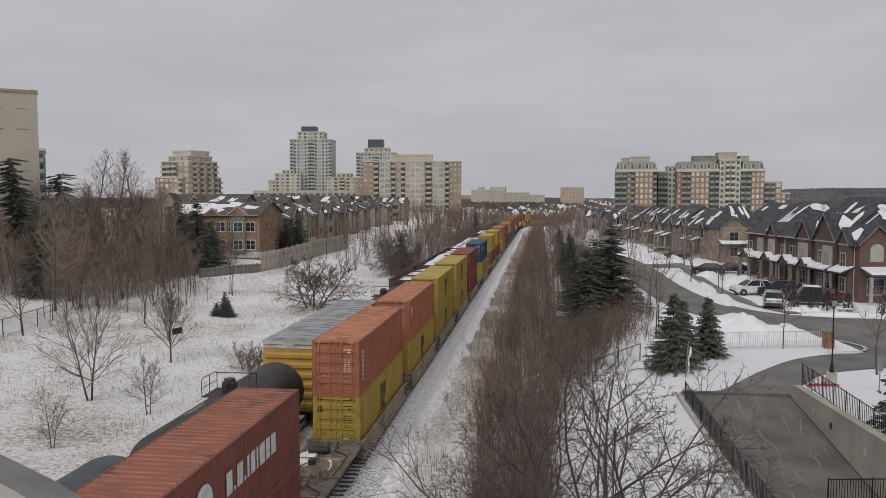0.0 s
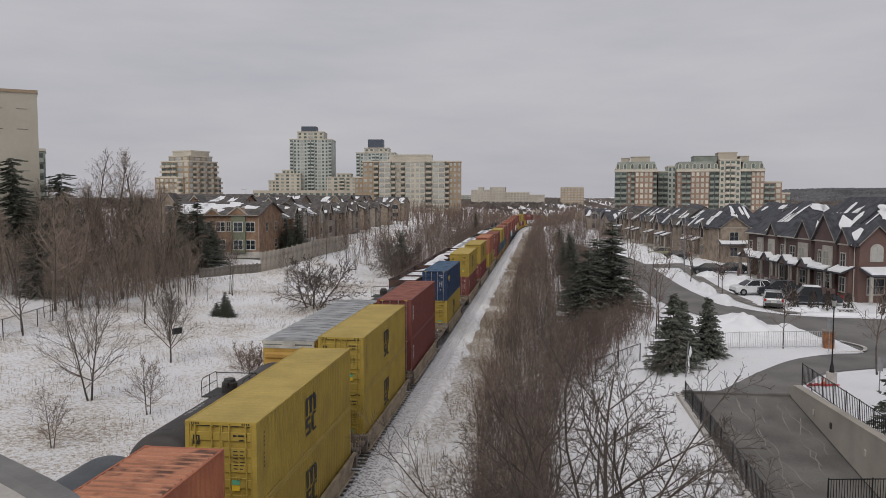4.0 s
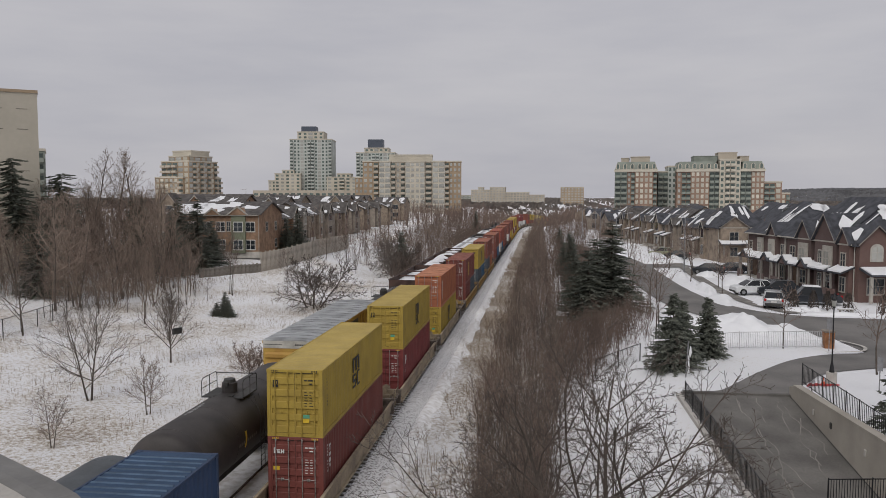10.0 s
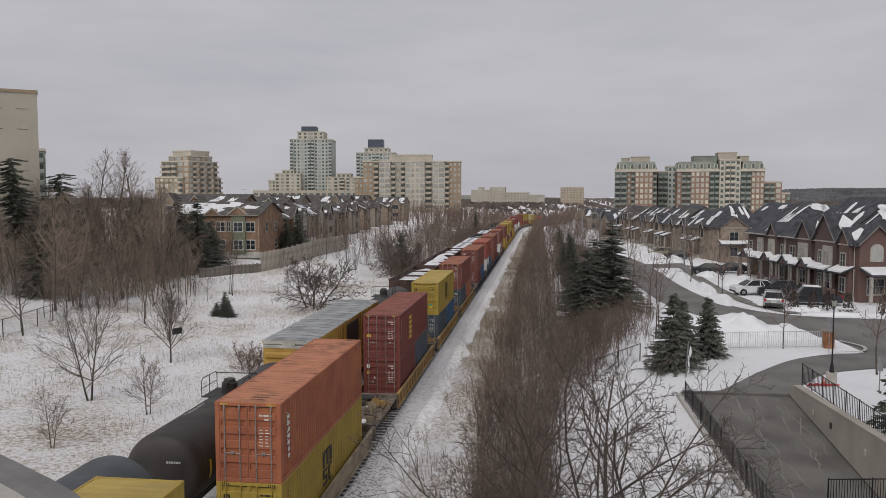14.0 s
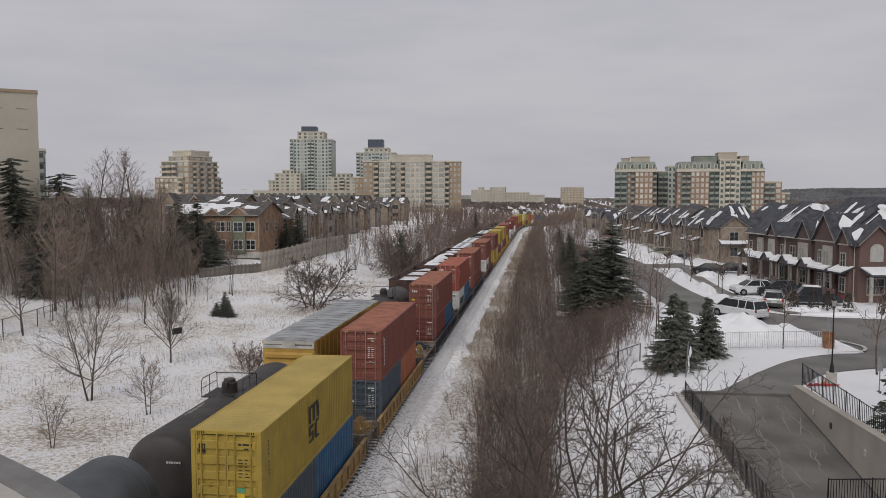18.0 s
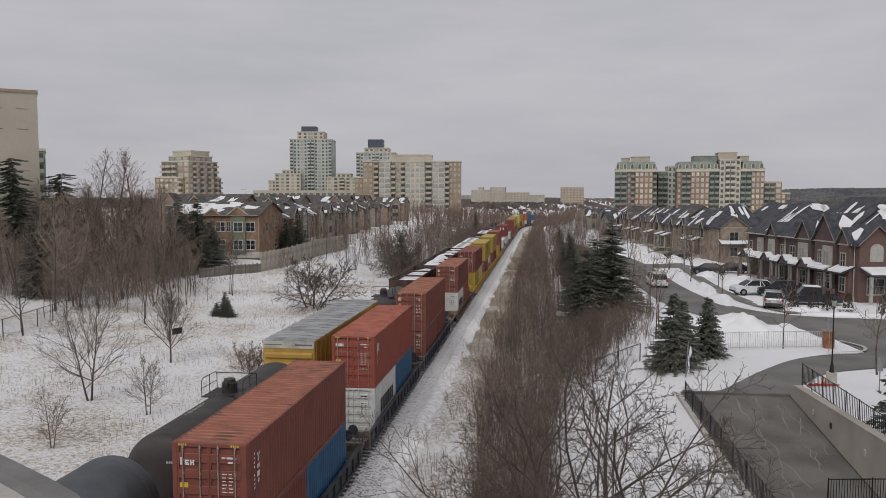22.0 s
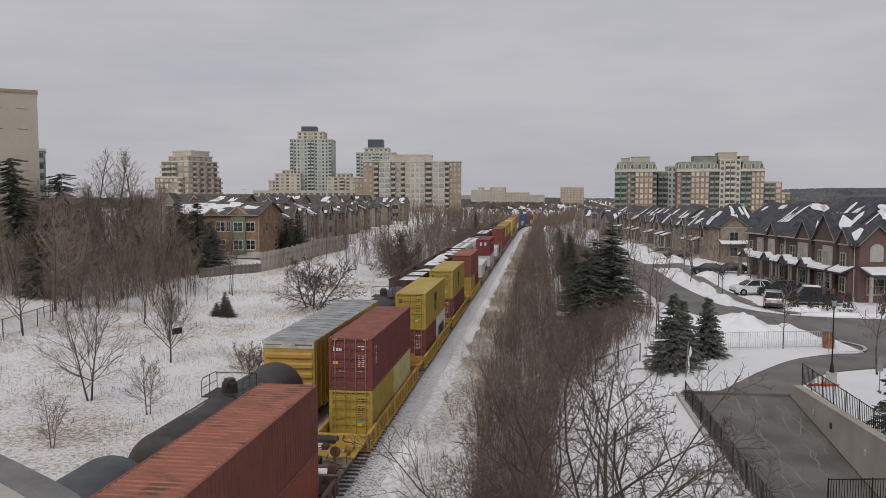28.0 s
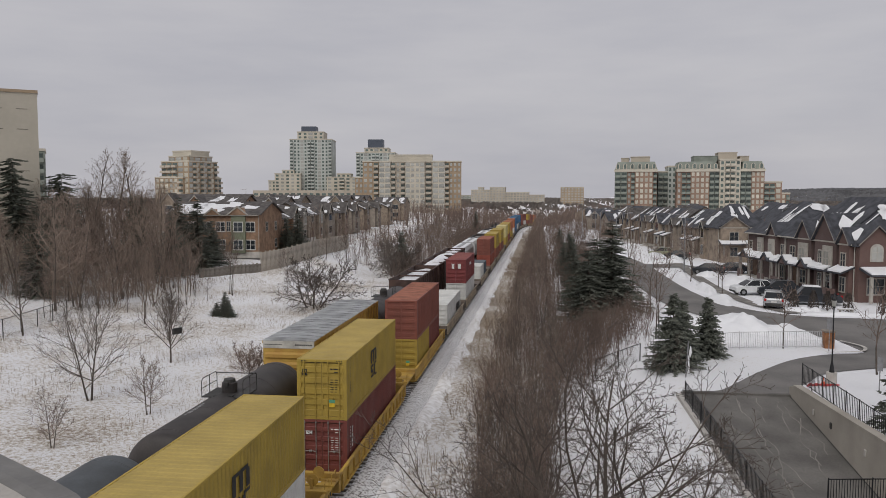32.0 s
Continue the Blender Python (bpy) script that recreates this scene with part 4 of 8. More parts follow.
def gondola(y0, length, paint=M_GONDOLA, load=0.35, words="dark brown open-top gondola car with snow on its load", top=4.6):
    ob = thing("gondola_car", words, "railway car", m=pose(WEST, y0, 0), group="cars of the standing train")
    w, h0, h1 = 1.52, 1.0, top
    for side in (-1, 1):
        a, c = sorted((side * w, side * (w - 0.08)))
        sp = part("side_wall", Build().box(a, c, 0, length, h0, h1), paint, ob)
        part("top_rail", Build().box(a - 0.04, c + 0.04, 0, length, h1 - 0.02, h1 + 0.12, 0.02), paint, sp)
        post = Build().box(-0.05, 0.05, -0.07, 0.07, h0, h1, 0.012).mesh("side_post", paint)
        for i in range(12 if y0 < 160 else 0):
            part("side_post", post, paint, sp, m=pose(side * (w + 0.03), 0.4 + i * (length - 0.8) / 11, 0))
    for y in (0, length):
        o = 1 if y == 0 else -1
        part("end_wall", Build().box(-w + 0.08, w - 0.08, min(y, y + o * 0.08), max(y, y + o * 0.08), h0, h1 + 0.06, 0.01), paint, ob)
    part("floor", Build().box(-w + 0.08, w - 0.08, 0.08, length - 0.08, h0, h0 + 0.1), paint, ob)
    b = Build()
    rows, cols = 24, 8
    for j in range(rows + 1):
        for i in range(cols + 1):
            x, y = -w + 0.1 + i * (2 * w - 0.2) / cols, 0.1 + j * (length - 0.2) / rows
            b.v.append((x, y, h1 - 0.5 + load * (1 - (x / w) ** 2) * (0.6 + 0.6 * noise.noise((x, y * 0.4, y0)))))
    b.f = [(j * 9 + i, j * 9 + i + 1, j * 9 + i + 10, j * 9 + i + 9) for j in range(rows) for i in range(cols)]
    part("snow_on_load", b, M_SNOW, ob, smooth=True)
    for k in (0.33, 0.66):
        part("cross_brace", Build().box(-w + 0.05, w - 0.05, length * k - 0.08, length * k + 0.08, h1 - 0.12, h1 + 0.04), paint, ob)
    part("underframe", Build().box(-0.3, 0.3, -0.5, length + 0.5, 0.7, 0.98, 0.03), M_DARKGREY, ob)
    bogie(ob, 1.7, plain=True), bogie(ob, length - 1.7, plain=True)
    return ob


def hopper(y0, length, paint, words):
    ob = thing("covered_hopper_car", words, "railway car", m=pose(WEST, y0, 0), group="cars of the standing train")
    w = 1.5
    prof = [(-0.6, 0.9), (-w, 2.0), (-w, 3.9), (-1.1, 4.45), (1.1, 4.45), (w, 3.9), (w, 2.0), (0.6, 0.9)]
    part("body", Build().prism(prof, "y", 0.9, length - 0.9), paint, ob)
    part("roof_snow", Build().prism([(-1.12, 4.44), (-1.0, 4.53), (1.0, 4.53), (1.12, 4.44)], "y", 1.0, length - 1.0), M_SNOW, ob)
    post = Build().box(-0.04, 0.04, -0.06, 0.06, 1.9, 3.95, 0.01).mesh("side_post", paint)
    for side in (-1, 1):
        for i in range(11 if y0 < 160 else 0):
            part("side_post", post, paint, ob, m=pose(side * (w + 0.02), 1.2 + i * (length - 2.4) / 10, 0))
    part("hatch_row", Build().box(-0.3, 0.3, 1.4, length - 1.4, 4.53, 4.62, 0.02), M_BOXROOF, ob)
    part("underframe", Build().box(-1.3, 1.3, 0, length, 0.85, 1.05).box(-0.3, 0.3, -0.5, length + 0.5, 0.7, 0.98), M_DARKGREY, ob)
    bogie(ob, 1.6, plain=True), bogie(ob, length - 1.6, plain=True)
    return ob


tank_car(9.6, 15.0, 1.68, 3.0, M_GREYTANK)
tank_car(27.1, 13.9)
box_car(42.6, 17.4)
tank_car(62.0, 15.4)
gondola(79.8, 16.2)
gondola(97.4, 16.2, load=0.8)
gondola(115.0, 16.0, load=0.7)
hopper(132.6, 16.5, M_LIGHTCAR, "pale grey covered hopper car with snow on its roof")
hopper(150.6, 16.5, M_LIGHTCAR, "pale grey covered hopper car with snow on its roof")
gondola(169.0, 15.5, M_TANK, 0.3, "black open-top gondola car with snow on its load", 4.2)
hopper(186.0, 16.5, M_TANK, "black covered hopper car with a snowy roof")
gondola(204.0, 15.5, M_TANK, 0.7, "black open-top gondola car with snow on its load", 4.2)
tank_car(222.0, 15.4)
tank_car(240.0, 15.4)


# ---------------- the east side: ramp, streets, fences ----------------
def flat_poly(points, z, thick=0.06):
    return Build().prism([(x, y) for x, y in points], "z", z - thick, z)


def band(centre, widths, z):
    """A flat strip along a line of points."""
    b = Build()
    n = len(centre)
    for i, (x, y) in enumerate(centre):
        p, q = centre[max(i - 1, 0)], centre[min(i + 1, n - 1)]
        d = Vector((q[0] - p[0], q[1] - p[1])).normalized()
        w = widths[i] / 2
        zz = z(x, y) if callable(z) else z
        b.v += [(x - d.y * w, y + d.x * w, zz), (x + d.y * w, y - d.x * w, zz)]
    b.f = [(2 * i, 2 * i + 1, 2 * i + 3, 2 * i + 2) for i in range(n - 1)]
    return b


def curve_points(pts, n=10):
    out = []
    for i in range(len(pts) - 1):
        p0, p1, p2, p3 = pts[max(i - 1, 0)], pts[i], pts[i + 1], pts[min(i + 2, len(pts) - 1)]
        for k in range(n):
            t = k / n
            out.append(tuple(0.5 * (2 * p1[a] + (p2[a] - p0[a]) * t + (2 * p0[a] - 5 * p1[a] + 4 * p2[a] - p3[a]) * t * t + (3 * p1[a] - p0[a] - 3 * p2[a] + p3[a]) * t ** 3) for a in range(len(p1))))
    return out + [pts[-1]]


rb = Build()
for k in range(24):
    y = 6 + k * (RAMP_Y1 - 6) / 23
    rb.v += [(RAMP_X0 - 0.1, y, ramp_z(y)), (RAMP_X1 + 0.1, y, ramp_z(y))]
rb.f = [(2 * i, 2 * i + 1, 2 * i + 3, 2 * i + 2) for i in range(23)]
solid("ramp_road", rb, M_RAMP, "worn grey asphalt garage ramp sloping down", "ramp", kind="structure")
# drive from the head of the ramp, bending east into the street
left_edge = curve_points([(19.7, 44.9), (20.6, 45.3), (21.5, 46.4), (24.2, 50.4), (27.4, 54.4), (30.4, 56.6), (33.2, 57.5), (34.4, 59.5)], 5)
right_edge = curve_points([(24.5, 44.9), (25.3, 46.3), (26.6, 48.2), (28.0, 50.2), (30.4, 51.8), (34, 53.0), (42, 54.0), (60, 54.5)], 5)
db = Build()
for (x0, y0), (x1, y1) in zip(left_edge, right_edge):
    db.v += [(x0, y0, LEVEL + 0.05), (x1, y1, LEVEL + 0.05)]
db.f = [(2 * i, 2 * i + 1, 2 * i + 3, 2 * i + 2) for i in range(len(left_edge) - 1)]
solid("drive", db, M_ASPHALT, "dark grey asphalt drive curving to the garage ramp", "road", kind="structure")
street = curve_points([(75, 64.0, 15), (48, 66.0, 14), (40, 67.4, 13), (34.0, 69.6, 11), (29.2, 74.4, 7.6), (26.5, 81, 6.2), (25.4, 90, 5.6), (25.0, 102, 5.4), (25.0, 118, 5.4), (24.2, 138, 5.2), (20.5, 160, 5.0), (15, 180, 5)])
solid("street", band([(x, y) for x, y, w in street], [w for x, y, w in street], LEVEL + 0.06), M_ASPHALT, "dark grey asphalt residential street", "road", kind="structure")
side_st = flat_poly([(33.6, 58.0), (34.2, 53.2), (62, 54.4), (62, 66), (34.0, 68), (33.4, 63)], LEVEL + 0.045)
solid("street_junction", side_st, M_ASPHALT, "dark grey asphalt junction", "road", kind="structure")
solid("side_street", band(curve_points([(26, 125.5), (30, 126.5), (34, 128)]), [6.5] * 21, LEVEL + 0.065), M_ASPHALT, "dark grey asphalt side street", "road", kind="structure")
walk_line = curve_points([(34.6, 76.5), (32.4, 83), (31.6, 92), (31.8, 106), (33, 130), (35, 180)])
solid("pavement", band(walk_line, [1.5] * len(walk_line), LEVEL + 0.07), M_PATH, "wet grey concrete pavement", "pavement", kind="structure")

# retaining walls of the ramp
wall = Build().prism([(6, -4.5), (6, 4.60), (44.2, 2.96), (45.0, 2.80), (45.0, 1.6)], "x", RAMP_X1, RAMP_X1 + 0.40)
rw = solid("retaining_wall_east", wall, M_CONCRETE, "beige rendered concrete retaining wall beside the ramp", "wall", kind="structure")
part("coping", Build().prism([(6, 4.60), (6, 4.67), (44.3, 3.03), (44.3, 2.96)], "x", RAMP_X1 - 0.02, RAMP_X1 + 0.42), M_CONCRETE, rw)
for y in (34.6, 38.6, 41.0):
    part("wall_light", Build().box(RAMP_X1 - 0.07, RAMP_X1, y - 0.09, y + 0.09, 2.28, 2.58, 0.02), M_DARKGREY if y == 38.6 else M_KERB, rw)
part("foot_seam", Build().prism([(44.8, ramp_z(44.8) + 0.004), (28, ramp_z(28) + 0.004), (28, ramp_z(28) + 0.035), (44.8, ramp_z(44.8) + 0.035)], "x", RAMP_X1 - 0.03, RAMP_X1 + 0.001), M_DARKGREY, rw)
wall = Build().prism([(6, -4.5), (6, 2.10), (45.0, 2.20), (45.0, 1.6)], "x", RAMP_X0 - 0.35, RAMP_X0)
solid("retaining_wall_west", wall, M_KERB, "low pale concrete kerb wall along the ramp", "wall", kind="structure")
solid("ramp_seam", Build().box(RAMP_X0, RAMP_X1, RAMP_Y1 - 0.25, RAMP_Y1 + 0.05, LEVEL - 0.06, LEVEL + 0.054), M_RAMP, "worn asphalt sill across the head of the ramp", "sill", kind="structure")
cr = Build()
rng = random.Random(8)
for k in range(11):
    x, y = 20.0 + rng.random() * 3.8, 30 + k * 1.2
    for j in range(9):
        x2, y2 = x + rng.uniform(-0.25, 0.25), y + rng.uniform(0.5, 0.9)
        w = 0.022
        cr.add([(x - w, y, ramp_z(y) + 0.006), (x + w, y, ramp_z(y) + 0.006), (x2 + w, y2, ramp_z(y2) + 0.006), (x2 - w, y2, ramp_z(y2) + 0.006)], [(0, 1, 2, 3)])
        x, y = x2, y2
        if y > 44:
            break
solid("ramp_salt_streaks", cr, M_PATH, "pale salt streaks and cracks on the ramp", "stain", kind="structure")


def bar_fence(name, label, p, q, z0f, height, mat, posts, pickets, group="", post_r=0.024, picket_r=0.010):
    """Posts, two rails and thin uprights between two points."""
    ob = thing(name, label, "fence", group=group)
    p, q = Vector(p), Vector(q)
    d = q - p
    at = lambda t: (p.x + d.x * t, p.y + d.y * t)
    for i in range(posts + 1):
        x, y = at(i / posts)
        z = z0f(x, y)
        part("post", Build().box(x - post_r, x + post_r, y - post_r, y + post_r, z - 0.1, z + height + 0.06, 0.008), mat, ob)
    for dz in (0.12, height):
        x0, y0 = at(0)
        x1, y1 = at(1)
        part("rail", Build().tube([(x0, y0, z0f(x0, y0) + dz), ((x0 + x1) / 2, (y0 + y1) / 2, z0f((x0 + x1) / 2, (y0 + y1) / 2) + dz), (x1, y1, z0f(x1, y1) + dz)], [0.022] * 3, 4), mat, ob)
    me = Build().box(-picket_r, picket_r, -picket_r, picket_r, 0.12, height).mesh("picket", mat)
    n = posts * pickets
    for i in range(n):
        if i % pickets:
            x, y = at(i / n)
            part("picket", me, mat, ob, m=pose(x, y, z0f(x, y)))
    return ob


M_PALEIRON = material("pale_grey_fence_paint", (0.50, 0.50, 0.51), 0.6, 0.1, vary=0.15)
bar_fence("ramp_fence", "black iron bar fence on a concrete wall", (RAMP_X1 + 0.55, 44.6), (RAMP_X1 + 0.55, 26), lambda x, y: 3.03, 1.15, M_BLACKIRON, 12, 8)
bar_fence("ramp_fence", "black iron bar fence on a low kerb wall", (RAMP_X0 - 0.18, 43.2), (RAMP_X0 - 0.18, 24), lambda x, y: 2.10 + 0.1 * (y - 6) / 39, 1.1, M_BLACKIRON, 9, 12)
bar_fence("garden_fence", "grey metal picket fence in snow", (18.5, 56.8), (31.3, 59.4), lambda x, y: ground_z(x, y) + 0.02, 1.25, M_PALEIRON, 6, 16)
bar_fence("balcony_railing", "black iron railing close below the viewpoint", (21.0, 29.4), (24.3, 29.9), lambda x, y: 1.95, 1.1, M_BLACKIRON, 2, 16)

M_BRICK = material("red_brown_brick", (0.14, 0.09, 0.079), 0.85, vary=0.3, scale=1.2, fine=18, bump=0.5, second=(0.13, 0.078, 0.067))
M_DARKBRICK = material("dark_brown_brick", (0.118, 0.085, 0.079), 0.85, vary=0.3, scale=1.2, fine=18, bump=0.5, second=(0.11, 0.072, 0.066))
M_TANBRICK = material("tan_brick", (0.31, 0.25, 0.195), 0.85, vary=0.25, scale=1.2, fine=18, bump=0.5)
M_YBRICK = material("orange_tan_brick", (0.32, 0.205, 0.135), 0.85, vary=0.25, scale=1.2, fine=18, bump=0.5)
M_STUCCO = material("taupe_stucco", (0.29, 0.25, 0.21), 0.9, vary=0.2, scale=1.2, fine=18)
M_SHINGLE = material("charcoal_roof_shingles", (0.074, 0.077, 0.090), 0.85, vary=0.35, scale=1.2, fine=16, bump=0.5)
M_BROWNSHINGLE = material("brown_roof_shingles", (0.115, 0.105, 0.10), 0.85, vary=0.35, scale=1.2, fine=16, bump=0.5)
M_TRIM = material("pale_trim_paint", (0.40, 0.375, 0.335), 0.7, vary=0.12, scale=2)
M_GREYTRIM = material("grey_brown_trim_paint", (0.24, 0.22, 0.20), 0.7, vary=0.12, scale=2)
M_OAK = material("brown_painted_wood", (0.13, 0.08, 0.05), 0.6, vary=0.2, scale=2)

pl = thing("gate_pillar", "square brick gate pillar with a pale stone cap", "pillar", m=pose(31.6, 59.5, LEVEL))
part("shaft", Build().box(-0.34, 0.34, -0.34, 0.34, -0.3, 1.2, 0.02), material("orange_brick", (0.33, 0.15, 0.07), 0.85, vary=0.3, scale=2, fine=20, bump=0.5), pl)
part("cap", Build().box(-0.40, 0.40, -0.40, 0.40, 1.2, 1.34, 0.03), M_STUCCO, pl)
ks = band(curve_points([(30.6, 57.0), (33.2, 57.7), (34.1, 59.6), (33.3, 61.8)]), [0.25] * 31, LEVEL + 0.16)
solid("kerb", ks, M_KERB, "pale concrete kerb round the gate pillar", "kerb", kind="structure")

lamp = thing("street_lamp", "black cast-iron street lamp on a concrete pedestal", "street lamp", m=pose(27.6, 47.6, 2.3) @ Matrix.Diagonal((0.85, 0.85, 0.93, 1)))
part("pedestal", Build().prism([(0.36 * math.cos(a), 0.36 * math.sin(a)) for a in [i * math.pi / 6 for i in range(12)]], "z", -0.3, 0.85), M_KERB, lamp)
part("pole", Build().tube([(0, 0, 0.85), (0, 0, 1.1), (0, 0, 1.5), (0, 0, 1.6), (0, 0, 5.0)], [0.17, 0.14, 0.07, 0.055, 0.04], 12), M_BLACKIRON, lamp)
ln = part("lantern", Build().tube([(0, 0, 5.0), (0, 0, 5.08), (0, 0, 5.55), (0, 0, 5.62), (0, 0, 5.85), (0, 0, 6.0)], [0.08, 0.12, 0.18, 0.21, 0.08, 0.02], 8), M_BLACKIRON, lamp)
part("lamp_glass", Build().tube([(0, 0, 5.12), (0, 0, 5.5)], [0.13, 0.185], 8), M_PALEGLASS, ln)
cone = thing("traffic_cone", "orange traffic cone beside the lamp pedestal", "traffic cone", m=pose(26.9, 46.9, 2.42) @ Matrix.Diagonal((0.62, 0.62, 0.55, 1)))
M_ORANGE = material("orange_plastic", (0.75, 0.12, 0.03), 0.5, vary=0.1)
part("cone", Build().tube([(0, 0, 0.04), (0, 0, 0.45), (0, 0, 0.9)], [0.2, 0.13, 0.05], 14), M_ORANGE, cone)
part("base", Build().box(-0.25, 0.25, -0.25, 0.25, 0, 0.05, 0.01), M_ORANGE, cone)
part("white_collar", Build().tube([(0, 0, 0.5), (0, 0, 0.66)], [0.126, 0.098], 14), M_WHITEPAINT, cone)
hose = Build().tube([(25.2, 44.5, 2.95), (25.5, 44.9, 2.95), (25.8, 45.3, 2.8), (26.1, 45.8, 2.74), (26.5, 46.3, 2.62), (27.1, 46.8, 2.5), (27.9, 47.2, 2.42)], [0.05, 0.09, 0.06, 0.1, 0.06, 0.08, 0.04], 6)
solid("red_barrier_mesh", hose, material("red_plastic", (0.5, 0.05, 0.05), 0.6), "crumpled red plastic barrier netting lying in the snow", "netting")
for x, y, w in ((29.0, 44.5, 0.30), (31.2, 58.2, 0.42)):
    sg = thing("signpost", "thin grey steel signpost seen edge-on", "sign", m=pose(x, y, LEVEL))
    part("post", Build().tube([(0, 0, -0.2), (0, 0, 2.5)], [0.03, 0.03], 6), M_GREYIRON, sg)
    part("plate", Build().box(-w / 2, w / 2, -0.03, -0.02, 1.6, 2.4, 0.004), M_GREYIRON, sg)


# ---------------- snow banks ----------------
def mound(name, cx, cy, rx, ry, h, seed, label="heaped snow bank beside the street"):
    b = Build()
    n, m_ = 28, 9
    rg = seed * 7.13
    for j in range(m_ + 1):
        r = j / m_
        for i in range(n):
            a = 2 * math.pi * i / n
            wob = 1 + 0.45 * noise.noise((math.cos(a) * 1.7, math.sin(a) * 1.7, rg))
            x, y = cx + rx * r * wob * math.cos(a), cy + ry * r * wob * math.sin(a)
            z = h * (1 - r * r) ** 1.25 * (1 + 0.4 * noise.noise((x * 0.6, y * 0.6, rg)) + 0.15 * noise.noise((x * 2.1, y * 2.1, rg)))
            b.v.append((x, y, max(LEVEL, ground_z(x, y)) - 0.06 + max(z, 0.0) + (0.0 if j < m_ else -0.1)))
    for j in range(m_):
        b.f += [(j * n + i, (j + 1) * n + i, (j + 1) * n + (i + 1) % n, j * n + (i + 1) % n) for i in range(n)]
    return solid(name, b, M_SNOW, label, "snow bank", group="snow banks", smooth=True)


for k, (cx, cy, rx, ry, h) in enumerate([(26.6, 65.6, 4.4, 3.6, 1.5), (29.6, 64.8, 3.0, 2.8, 0.9), (23.4, 67, 3.2, 4, 0.9), (35.0, 78.4, 1.4, 0.8, 0.5), (36.2, 79.0, 0.7, 0.6, 0.4), (37.2, 78.7, 0.7, 0.6, 0.4), (39.5, 76.2, 4.5, 0.7, 0.35), (29.6, 84.5, 1.5, 4.2, 0.9), (30.2, 95, 1.1, 5, 0.8), (34.2, 82.5, 2.0, 2.2, 0.9),
                                         (35.6, 101.0, 2.6, 3.2, 1.2), (34.0, 111.5, 2.0, 3.0, 0.9), (30.2, 114, 1.1, 6, 0.8), (21.0, 110, 1.0, 10, 0.8), (19.5, 135, 1.2, 9, 0.8), (30.5, 138, 2.4, 6, 1.4), (29.5, 152, 3.0, 6, 1.2), (33.0, 134, 1.6, 2.5, 1.3), (27.5, 168, 3.0, 8, 1.3),
                                         (21.5, 94, 1.2, 7, 0.5), (25.2, 62.5, 5.0, 1.8, 0.5)]):
    mound("snow_bank", cx, cy, rx, ry, h, k)


# ---------------- houses ----------------
WIN = {}


def window_kit(w, h, trim):
    key = (w, h, trim.name)
    if key not in WIN:
        f = Build()
        for x0, x1, z0, z1 in ((-w / 2 - 0.08, -w / 2, -0.08, h + 0.12), (w / 2, w / 2 + 0.08, -0.08, h + 0.12), (-w / 2, w / 2, h, h + 0.12), (-w / 2 - 0.1, w / 2 + 0.1, -0.14, 0),
                               (-0.025, 0.025, 0, h), (-w / 2, w / 2, h * 0.5 - 0.025, h * 0.5 + 0.025)):
            f.box(x0, x1, -0.07, 0.02, z0, z1)
        WIN[key] = (f.mesh("window_frame", trim), Build().box(-w / 2, w / 2, -0.02, 0.01, 0, h).mesh("pane", M_GLASS))
    return WIN[key]


def window(parent, x, y, z, w, h, turn, trim, glass=None, whole=False):
    if whole:
        key = (w, h, trim.name, "whole")
        if key not in WIN:
            b = Build().box(-w / 2 - 0.1, w / 2 + 0.1, -0.04, 0.02, -0.12, h + 0.12)
            n = len(b.f)
            b.box(-w / 2, w / 2, -0.055, 0.0, 0, h)
            me = b.mesh("window", trim)
            me.materials.append(M_GLASS)
            for i, f in enumerate(me.polygons):
                f.material_index = 0 if i < n else 1
            WIN[key] = me
        return part("window", WIN[key], None, parent, m=pose(x, y, z, 0, 0, turn))
    fr, pn = window_kit(w, h, trim)
    wi = part("window", fr, trim, parent, m=pose(x, y, z, 0, 0, turn))
    part("pane", pn, glass or M_GLASS, wi)
    return wi


def gable_roof(b, x0, x1, y0, y1, z, rise, over=0.35, along="x", thick=0.16):
    """A pitched roof slab whose ridge runs along x or y."""
    if along == "y":
        xm = (x0 + x1) / 2
        b.prism([(x0 - over, z - over * rise / (xm - x0)), (xm, z + rise), (x1 + over, z - over * rise / (xm - x0)), (x1 + over, z - over * rise / (xm - x0) + thick), (xm, z + rise + thick), (x0 - over, z - over * rise / (xm - x0) + thick)], "y", y0 - over, y1 + over)
    else:
        ym = (y0 + y1) / 2
        b.prism([(y0 - over, z - over * rise / (ym - y0)), (ym, z + rise), (y1 + over, z - over * rise / (ym - y0)), (y1 + over, z - over * rise / (ym - y0) + thick), (ym, z + rise + thick), (y0 - over, z - over * rise / (ym - y0) + thick)], "x", x0 - over, x1 + over)
    return b


